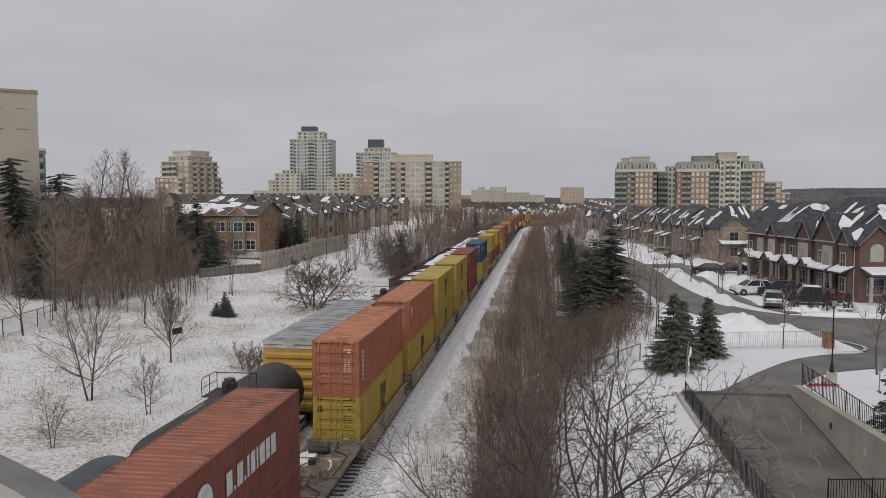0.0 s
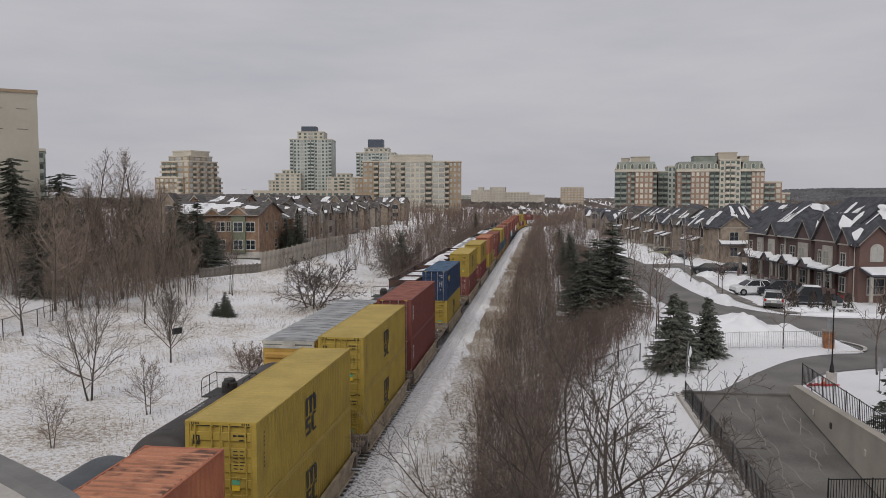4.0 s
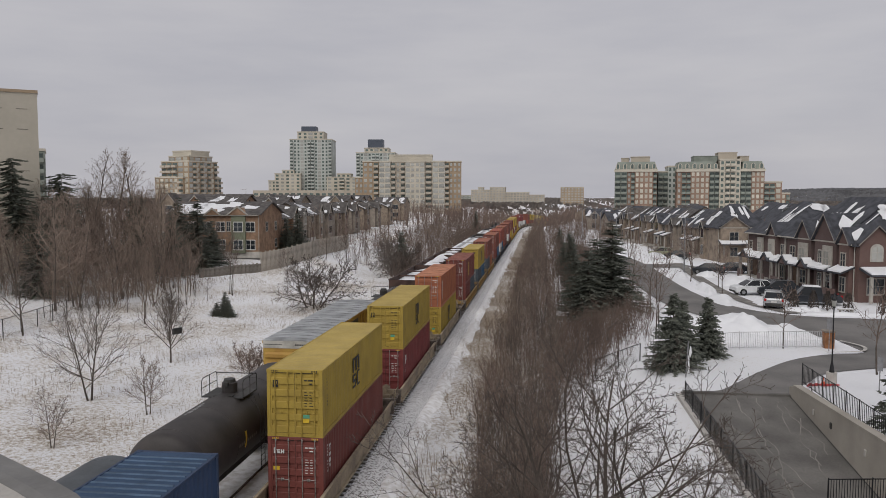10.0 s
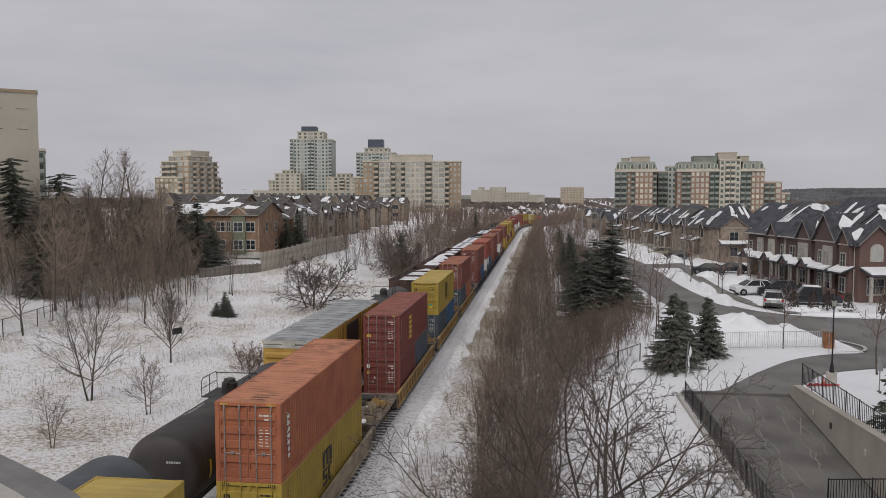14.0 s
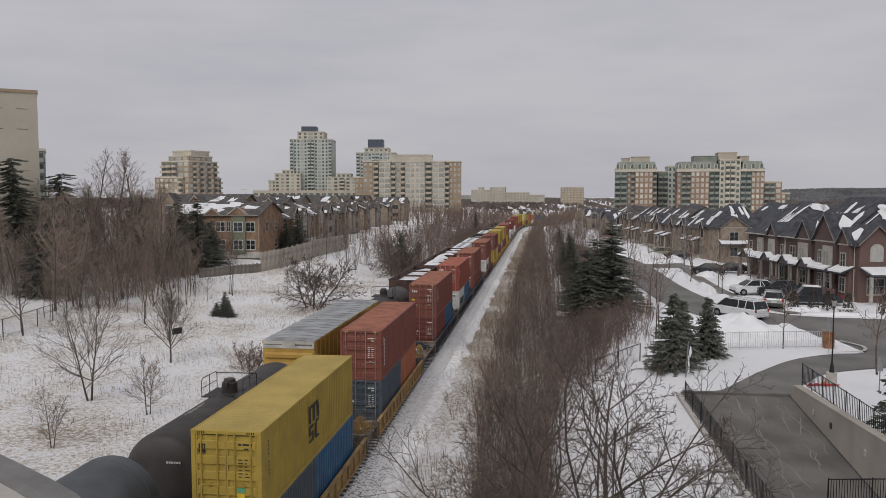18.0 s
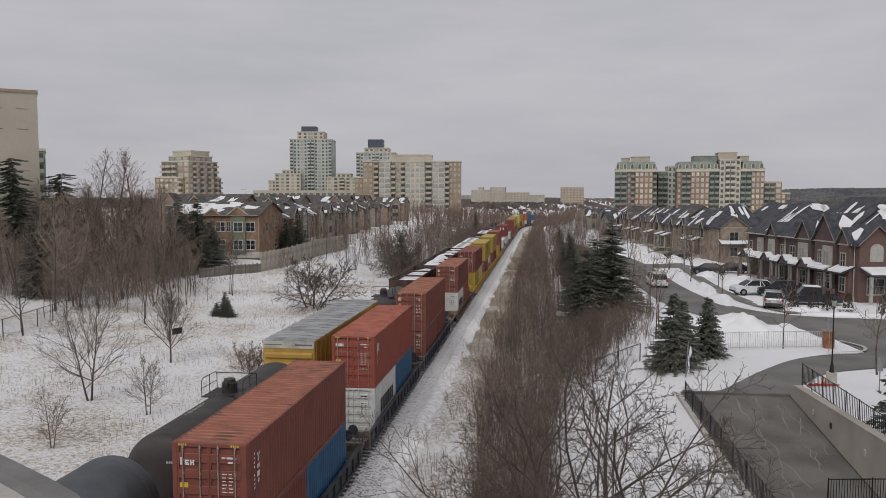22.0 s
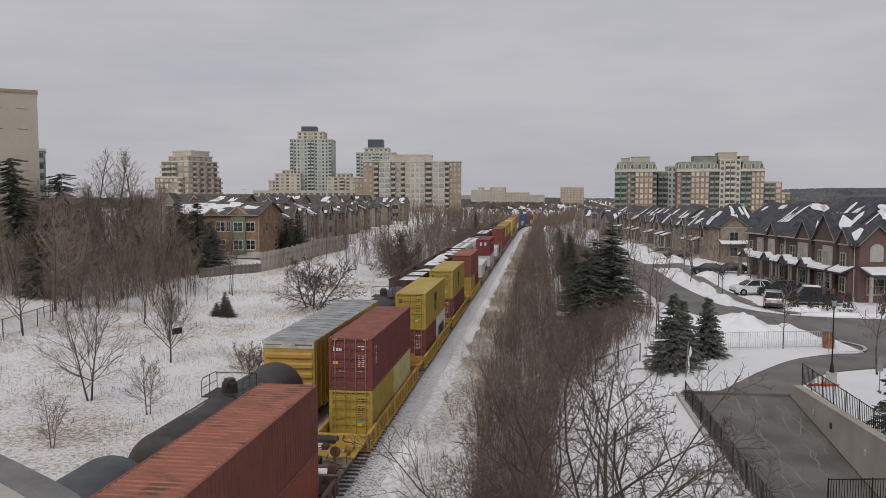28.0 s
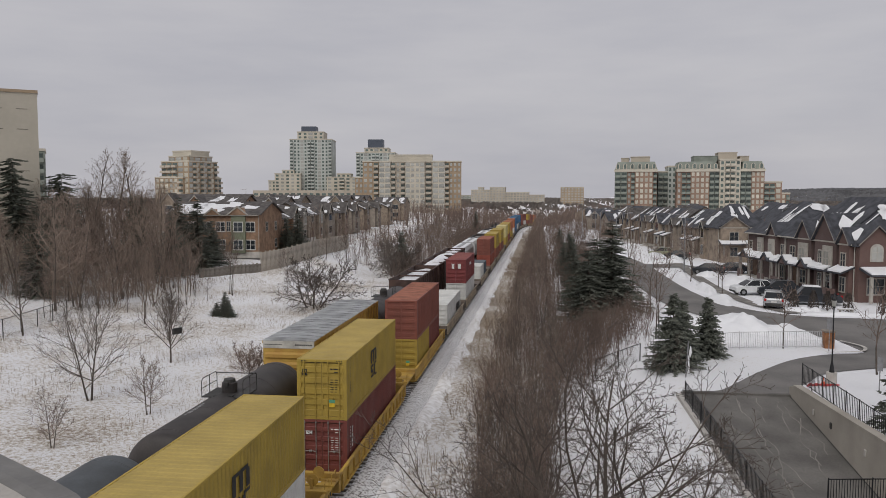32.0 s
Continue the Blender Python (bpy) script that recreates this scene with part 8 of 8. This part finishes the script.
for i, (x, y, k, s) in enumerate(((-19.8, 47.2, "fan", 1.0), (-19.9, 58.7, "round_b", 1.0), (-16.6, 38.5, "young_a", 0.85), (-14.7, 45.5, "young_a", 1.0), (-17.6, 91, "wide", 1.65), (-24, 100, "young_b", 1.2), (-36.6, 63.5, "round_a", 1.2), (-12.4, 57.0, "bush_a", 0.9), (-13.2, 58.5, "bush_a", 0.8), (-14.5, 130, "wide", 1.6), (-15.5, 131.5, "wide", 1.0), (-13.6, 133, "bush_a", 1.6), (-12.5, 118, "round_b", 1.2))):
    lone = plant(k, x, y, s, 67 * i, "leafless small tree standing alone in the snowy field")
    if k == "round_b" and i == 1:
        part("nest_box", Build().box(0.0, 0.85, -0.45, -0.25, 2.35, 2.85, 0.02), M_DARKGREY, lone, "dark box fixed among the branches")
rng = random.Random(14)
n = 0
while n < 84:
    x, y = rng.uniform(-66, -33), rng.uniform(76, 116)
    if x > -40 - (y - 96) * 0.2 and y > 96 or x > -39.5 and y < 96:
        if rng.random() < 0.9:
            continue
    plant(rng.choice(("tall_a", "tall_b", "tall_b", "tall_c")), x, y, rng.uniform(0.62, 0.95), rng.uniform(0, 360), "leafless tree in the wood beyond the fence", "bare wood")
    n += 1
for i, (x, y, s) in enumerate(((-64.0, 118, 1.22), (-60.0, 119, 1.25), (-55.6, 120, 1.22))):
    plant("tall_a" if i % 2 else "tall_b", x, y, s, 90 * i, "tall leafless tree rising above the wood", "bare wood")
for i in range(26):
    x, y = rng.uniform(-41, -29), rng.uniform(72, 96)
    plant(rng.choice(("pole_a", "pole_a", "young_b")), x, y, rng.uniform(0.6, 1.05), rng.uniform(0, 360), "thin leafless sapling in the snow by the fence", "saplings")
for i in range(26):
    y = rng.uniform(120, 290)
    x = rng.uniform(-27, -10) if y > 150 else rng.uniform(-27, -19)
    plant(rng.choice(("tall_b", "round_a", "tall_c")), x, y, rng.uniform(0.45, 0.75), rng.uniform(0, 360), "leafless tree along the railway", "bare trees")
plant("big_a", 11.8, 23.6, 1.0, 20, "big leafless tree with spreading dark branches in front")
plant("big_b", 13.9, 23.6, 1.0, 200, "spreading leafless tree leaning over the ramp fence")
plant("big_b", 11.3, 22.4, 0.8, 100, "leafless tree with crooked limbs at the thicket's edge")
for i in range(26):
    y = 32 + 220 * rng.random() ** 1.4
    x = rng.uniform(6.3, 11.0)
    plant(rng.choice(("tall_c", "round_a", "pole_a")), x, y, rng.uniform(0.34, 0.5) if y > 60 else rng.uniform(0.3, 0.4), rng.uniform(0, 360), "leafless tree in the trackside thicket", "bare thicket")
for i, (x, y, k, s) in enumerate(((28.2, 58.8, "young_b", 1.0), (31.5, 50.8, "young_b", 1.25), (31.8, 112, "tall_b", 0.5), (33.6, 121, "tall_b", 0.52), (30.0, 104, "young_b", 1.5), (32.0, 97, "young_b", 1.1), (30.5, 88, "young_b", 1.2), (21.0, 76, "young_b", 1.4), (20.6, 68, "pole_a", 0.8), (20.8, 92, "pole_a", 0.95), (19.6, 63, "young_b", 1.2), (20.0, 84, "tall_b", 0.45), (19, 98, "tall_b", 0.5), (36.5, 100, "young_b", 1.2), (29.5, 118, "tall_b", 0.45), (21, 120, "tall_c", 0.5), (20, 140, "tall_a", 0.5), (31, 150, "tall_b", 0.5))):
    plant(k, x, y, s, 71 * i, "young leafless street tree", "street trees")


# ---------------- thickets, dry stalks ----------------
def thicket(name, label, spots, h0, h1, mat, seed, twigs=7, r=0.014):
    rng = random.Random(seed)
    b = Build()
    for x, y in spots:
        z = ground_z(x, y)
        h = rng.uniform(h0, h1) * (0.85 + 0.75 * noise.noise((x * 0.3, y * 0.16, 3.0)))
        if name == "bank_thicket" and y < 82:
            h *= 0.62
        lean = (rng.uniform(-0.2, 0.2) * h, rng.uniform(-0.2, 0.2) * h)
        top = (x + lean[0], y + lean[1], z + h)
        mid = (x + lean[0] * 0.35, y + lean[1] * 0.35, z + h * 0.5)
        b.twig((x, y, z - 0.1), mid, r * 1.3, r)
        b.twig(mid, top, r, r * 0.4)
        for k in range(twigs):
            t = rng.uniform(0.2, 0.95)
            p = (x + lean[0] * t * (0.7 if t < 0.5 else 1) , y + lean[1] * t * (0.7 if t < 0.5 else 1), z + h * t)
            L = h * rng.uniform(0.15, 0.38)
            a = rng.uniform(0, 6.28)
            o = rng.uniform(0.5, 0.95)
            q = (p[0] + math.cos(a) * L * o, p[1] + math.sin(a) * L * o, p[2] + L * rng.uniform(0.05, 0.8))
            b.twig(p, q, r * 0.6, r * 0.25)
    return solid(name, b, mat, label, "thicket", kind="stuff")


def shrub_sticks(seed, h, stems, lean, limbs=5, shoots=3):
    """One many-stemmed leafless shrub of thin crooked sticks: vertices and faces."""
    rng = random.Random(seed)
    b = Build()

    def run(p, d, length, n, r0, r1, wob, up):
        pts = [p]
        for i in range(n):
            d = (d + Vector((rng.uniform(-wob, wob), rng.uniform(-wob, wob), rng.uniform(-wob, wob) + up))).normalized()
            pts.append(pts[-1] + d * (length / n))
            b.twig(tuple(pts[-2]), tuple(pts[-1]), r0 + (r1 - r0) * i / n, r0 + (r1 - r0) * (i + 1) / n)
        return pts, d

    for k in range(stems):
        a = 6.28 * (k + rng.random()) / stems
        tilt = lean * rng.uniform(0.15, 1.0)
        long_ = h * rng.uniform(0.6, 1.05)
        pts, _ = run(Vector((math.cos(a) * 0.15, math.sin(a) * 0.15, -0.15)), Vector((math.cos(a) * tilt, math.sin(a) * tilt, 1)).normalized(), long_, 5, 0.024, 0.008, 0.17, 0.03)
        for c in range(limbs):
            t = 1.0 + 3.7 * (c + rng.random()) / limbs
            q = pts[int(t)].lerp(pts[int(t) + 1], t % 1)
            b2 = a + rng.uniform(-2.6, 2.6)
            o = rng.uniform(0.45, 1.0)
            limb, d = run(q, Vector((math.cos(b2) * o, math.sin(b2) * o, rng.uniform(0.4, 1.0))).normalized(), long_ * rng.uniform(0.22, 0.42), 3, 0.013, 0.006, 0.25, 0.12)
            for e_ in range(shoots):
                u = rng.uniform(0.3, 2.9)
                q2 = limb[int(u)].lerp(limb[int(u) + 1], u % 1)
                b3 = rng.uniform(0, 6.28)
                run(q2, (d + Vector((math.cos(b3), math.sin(b3), rng.uniform(-0.2, 0.7))) * 0.8).normalized(), long_ * rng.uniform(0.09, 0.2), 2, 0.007, 0.004, 0.3, 0.05)
    return np.array(b.v), np.array(b.f)


SHRUBS = [shrub_sticks(40 + k, h, stems, lean) for k, (h, stems, lean) in enumerate(((3.6, 4, 0.35), (4.2, 4, 0.25), (3.0, 5, 0.5), (3.8, 3, 0.2), (2.6, 5, 0.6), (4.6, 3, 0.3)))]


def shrubbery(name, label, spots, low, high, mat, seed, thick=1.0):
    """Many shrubs of a few shapes, turned and scaled, in one sheet of brush."""
    rng = random.Random(seed)
    vs, fs, at_ = [], [], 0
    for x, y in spots:
        v, f = SHRUBS[rng.randrange(len(SHRUBS))]
        a, sc = rng.uniform(0, 6.28), rng.uniform(low, high)
        wide = sc * rng.uniform(0.8, 1.2)
        c, n_ = math.cos(a) * wide, math.sin(a) * wide
        vs.append(np.stack([x + v[:, 0] * c - v[:, 1] * n_, y + v[:, 0] * n_ + v[:, 1] * c, ground_z(x, y) + v[:, 2] * sc], 1))
        fs.append(f + at_)
        at_ += len(v)
    v, f = np.concatenate(vs), np.concatenate(fs).astype(np.int32)
    me = bpy.data.meshes.new(name)
    me.vertices.add(len(v))
    me.vertices.foreach_set("co", v.astype(np.float32).ravel())
    me.loops.add(f.size)
    me.loops.foreach_set("vertex_index", f.ravel())
    me.polygons.add(len(f))
    me.polygons.foreach_set("loop_start", np.arange(0, f.size, 4, dtype=np.int32))
    me.update(calc_edges=True)
    me.validate()
    me.materials.append(mat)
    return solid(name, me, mat, label, "thicket", kind="stuff")


def brush_edges(y):
    """West and east edge of the trackside brush."""
    west = 6.2 + 1.3 * max(0.0, min(1.0, (50 - y) / 20)) + 0.9 * noise.noise((y * 0.13, 1.0, 0)) + 0.5 * noise.noise((y * 0.5, 4.0, 0))
    return west, (10.4 + (y - 26) * 0.05 if y < 55 else 12.0) - (0.8 if y > 90 else 0)


rng = random.Random(21)
for k, (count, mat, low, high, words) in enumerate(((210, M_TWIG, 0.6, 1.05, "dense leafless brown shrubs beside the railway"), (55, M_DARKTWIG, 0.6, 1.1, "dark crooked leafless shrubs beside the railway"), (70, M_PALETWIG, 0.5, 0.95, "pale grey leafless shrubs beside the railway"))):
    spots = []
    while len(spots) < count:
        y = 25 + 230 * rng.random() ** 1.7
        w0, w1 = brush_edges(y)
        spots.append((rng.uniform(w0 + 0.3, w1), y))
    shrubbery("trackside_shrubs", words, spots, low, high, mat, 71 + k)
for k, (count, mat, words) in enumerate(((2300, M_TWIG, "dense leafless brown thicket beside the railway"), (1000, M_PALETWIG, "pale straw-grey leafless saplings in the trackside thicket"), (900, M_DARKTWIG, "dark leafless saplings in the trackside thicket"))):
    spots = []
    for _ in range(count):
        y = 26 + 270 * rng.random() ** 1.6
        w0, w1 = brush_edges(y)
        spots.append((rng.uniform(w0 + 0.2, w1), y))
    thicket("trackside_thicket", words, spots, 1.2, 4.7, mat, 31 + k, 11, 0.013)
spots = [(rng.uniform(11, 18.2), 55 + 95 * rng.random() ** 1.3) for _ in range(1500)] + [(rng.uniform(9.5, 15), rng.uniform(140, 290)) for _ in range(800)] + [(rng.uniform(13.5, 21), rng.uniform(63, 92)) for _ in range(600)]
spots = [(x, y) for x, y in spots if x < 14.2 + (y - 55) * 0.32 or y > 70]
thicket("bank_thicket", "leafless brown brush on the bank under the firs", spots, 0.9, 3.2, M_BROWNTWIG, 2, 11, 0.016)
spots = [(rng.uniform(10.3, 15.5), rng.uniform(50, 74)) for _ in range(75)] + [(rng.uniform(10.6, 18.5), 60 + 90 * rng.random() ** 1.3) for _ in range(120)] + [(rng.uniform(13.5, 21), rng.uniform(63, 92)) for _ in range(60)]
shrubbery("bank_shrubs", "leafless brown shrubs on the bank under the firs", [(x, y) for x, y in spots if x < 14.2 + (y - 55) * 0.32 or y > 70], 0.5, 1.0, M_BROWNTWIG, 81)
shrubbery("foot_of_bank_shrubs", "leafless red-brown shrubs at the foot of the bank", [(x, y) for x, y in [(rng.uniform(10.8, 19.0), rng.uniform(46, 72)) for _ in range(190)] if x < max(11.8 + (y - 46) * 0.3, 12.4 + (y - 52.5) * 1.25)], 0.45, 0.85, M_TWIG, 86)
shrubbery("verge_shrubs", "low straw-coloured weeds between the snow strip and the brush", [(3.3 + 3.2 * rng.random() ** 0.8, 28 + 170 * rng.random() ** 1.5) for _ in range(170)], 0.16, 0.42, M_DRYGRASS, 83)
shrubbery("lineside_brush", "far leafless brush along both sides of the railway", [(rng.uniform(-26, -10), rng.uniform(128, 290)) for _ in range(110)] + [(rng.uniform(13, 29), rng.uniform(165, 300)) for _ in range(130)] + [(rng.uniform(11.5, 19), rng.uniform(92, 170)) for _ in range(70)], 0.9, 1.6, M_BROWNTWIG, 84)
shrubbery("west_lineside_brush", "dense dark leafless brush west of the railway", [(rng.uniform(-28, -9.5), rng.uniform(150, 300)) for _ in range(150)] + [(rng.uniform(-14, -9.5), rng.uniform(112, 150)) for _ in range(22)], 0.9, 1.5, M_TWIG, 85)
spots = [(rng.uniform(-41, -34), rng.uniform(78, 96)) for _ in range(24)]
while len(spots) < 150:
    x, y = rng.uniform(-68, -36), rng.uniform(80, 120)
    if x < -39 - max(0, (y - 100)) * 0.1:
        spots.append((x, y))
shrubbery("wood_shrubs", "tall leafless shrubs filling the wood", spots, 1.1, 2.2, M_WOODTWIG, 82)
spots = []
while len(spots) < 1900:
    x, y = rng.uniform(-72, -34), rng.uniform(80, 122)
    if x < -39 - max(0, (y - 100)) * 0.1:
        spots.append((x, y))
thicket("wood_undergrowth", "leafless undergrowth of the wood", spots, 1.2, 5.5, M_WOODTWIG, 3, 10, 0.018)
spots = [(rng.uniform(-27, -9.5), rng.uniform(135, 300)) for _ in range(1000)] + [(rng.uniform(-17, -9), rng.uniform(165, 300)) for _ in range(700)]
thicket("field_brush", "leafless brush along the far side of the railway", spots, 1.5, 5.0, M_BROWNTWIG, 4, 8, 0.02)
spots = [(rng.uniform(-38, -8), 30 + 90 * rng.random()) for _ in range(14000)]
spots = [(x, y) for x, y in spots if noise.noise((x * 0.12, y * 0.12, 7.0)) > -0.02]
thicket("dry_stalks", "dry grass stalks standing in snow", spots, 0.10, 0.5, M_DRYGRASS, 5, 4, 0.007)
spots = [(2.8 + 4.4 * rng.random() ** 0.7, 28 + 220 * rng.random() ** 1.4) for _ in range(5000)]
spots = [(x, y) for x, y in spots if noise.noise((x * 0.5, y * 0.22, 2.0)) > 0.12 - 0.12 * (x - 4) or x > 5.9]
thicket("verge_stalks", "dry weeds at the edge of the thicket", spots, 0.25, 1.0, M_DRYGRASS, 6, 4, 0.007)
spots = [(rng.uniform(-75, -9), rng.uniform(255, 560)) for _ in range(900)] + [(track_x(y) + rng.uniform(-30, -9), y) for y in [300 + 330 * rng.random() for _ in range(900)]] + [(rng.uniform(22, 60), rng.uniform(300, 560)) for _ in range(500)] + [(track_x(y) + rng.uniform(5.5, 22), y) for y in [290 + 270 * rng.random() for _ in range(700)]] + [(rng.uniform(15, 160), rng.uniform(170, 420)) for _ in range(900)] + [(rng.uniform(-160, -30), rng.uniform(130, 420)) for _ in range(1500)] + [(rng.uniform(-260, 260), rng.uniform(380, 640)) for _ in range(1500)]
thicket("far_trees", "far leafless trees between the houses", spots, 4, 8.5, M_TWIG, 7, 3, 0.09)

# wooded hill on the horizon
hb = Build()
rg = random.Random(5)
for i in range(6500):
    x = rg.uniform(430, 1100)
    y = rg.uniform(1300, 2000)
    z = ground_z(x, y)
    s = rg.uniform(4.5, 8)
    hb.add([(x - s * 0.5, y, z - 1), (x + s * 0.5, y, z - 1), (x + s * 0.3, y, z + s), (x - s * 0.25, y + 1, z + s * 0.9)], [(0, 1, 2, 3)])
# blue-grey base colour stands in for haze over the hill
solid("wooded_hill", hb, material("far_wood_grey", (0.15, 0.15, 0.158), 0.95, vary=0.3, scale=0.02, fine=0.3, bump=0), "distant wooded hill", "woodland", kind="stuff")
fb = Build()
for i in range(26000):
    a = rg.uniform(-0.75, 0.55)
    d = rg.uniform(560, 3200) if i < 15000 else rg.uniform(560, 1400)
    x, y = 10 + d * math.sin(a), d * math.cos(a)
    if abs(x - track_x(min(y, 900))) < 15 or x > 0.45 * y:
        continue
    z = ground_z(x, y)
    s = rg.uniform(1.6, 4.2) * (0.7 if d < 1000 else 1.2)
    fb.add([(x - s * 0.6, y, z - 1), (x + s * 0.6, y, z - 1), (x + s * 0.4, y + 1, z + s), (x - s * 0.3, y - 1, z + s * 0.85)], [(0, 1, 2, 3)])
# distance haze is mixed into the base colour of these woods
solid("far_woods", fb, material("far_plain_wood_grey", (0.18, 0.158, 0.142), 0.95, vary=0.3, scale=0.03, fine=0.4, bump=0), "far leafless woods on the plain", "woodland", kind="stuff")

# the near parapet below the viewpoint
ed, en = Vector((0.865, -0.50, -0.012)).normalized(), Vector((-0.50, -0.865, 0)).normalized()
at = Vector((4.83, 6.93, 11.0))
M_LEDGE = material("grey_weathered_metal", (0.20, 0.195, 0.187), 0.6, 0.2, vary=0.15, scale=2, fine=20)


def ledge(profile, mat, name, parent=None):
    b = Build()
    for s, sag in ((-3.0, 0.0), (1.15, 0.0), (1.6, -0.02), (2.0, -0.12), (2.25, -0.3)):
        for n_, z_ in profile:
            b.v.append(tuple(at + ed * s + en * n_ + Vector((0, 0, z_ + sag))))
    k = len(profile)
    for r in range(4):
        b.f += [(r * k + i, r * k + (i + 1) % k, (r + 1) * k + (i + 1) % k, (r + 1) * k + i) for i in range(k)]
    b.f += [tuple(range(k)), tuple(range(5 * k - 1, 4 * k - 1, -1))]
    return solid(name, b, mat, "grey metal-capped parapet close below the viewpoint", "parapet", kind="structure") if parent is None else part(name, b, mat, parent)


led = ledge([(0.0, -0.35), (0.0, 0.0), (0.22, 0.015), (0.32, -0.01), (0.32, -0.35)], M_LEDGE, "parapet_cap")
ledge([(0.321, -0.35), (0.321, -0.012), (0.45, -0.03), (0.45, -0.35)], M_KERB, "cap_edge", led)
# black strip put in the gap to draw its shade
ledge([(0.451, -0.5), (0.451, -0.12), (0.49, -0.12), (0.49, -0.5)], M_BLACKIRON, "shadow_gap", led)
ledge([(0.491, -0.5), (0.491, -0.06), (1.4, -0.14), (1.4, -0.5)], M_LEDGE, "lower_panel", led)


# ---------------- what moves ----------------
def on_track(s, L, z, t):
    """Pose of a thing whose front end lies s metres along the line at the start."""
    y0 = s - SPEED * t
    y1 = y0 + L
    a = Vector((track_x(y0), y0, track_drop(y0) + z))
    b = Vector((track_x(y1), y1, track_drop(y1) + z))
    d = b - a
    return Matrix.Translation(a) @ Euler((math.atan2(d.z, math.hypot(d.x, d.y)), 0, -math.atan2(d.x, d.y))).to_matrix().to_4x4()


def motions():
    for ob, s, L, z in MOVING:
        times = (0, 32) if s + L < BEND - 2 else range(0, 33, 2)
        walk(ob, [(t, on_track(s, L, z, t)) for t in times])
    walk(VAN, [(t, pose(x, y, LEVEL + 0.05, 0, 0, h)) for t, x, y, h in VAN_ROWS])


motions()
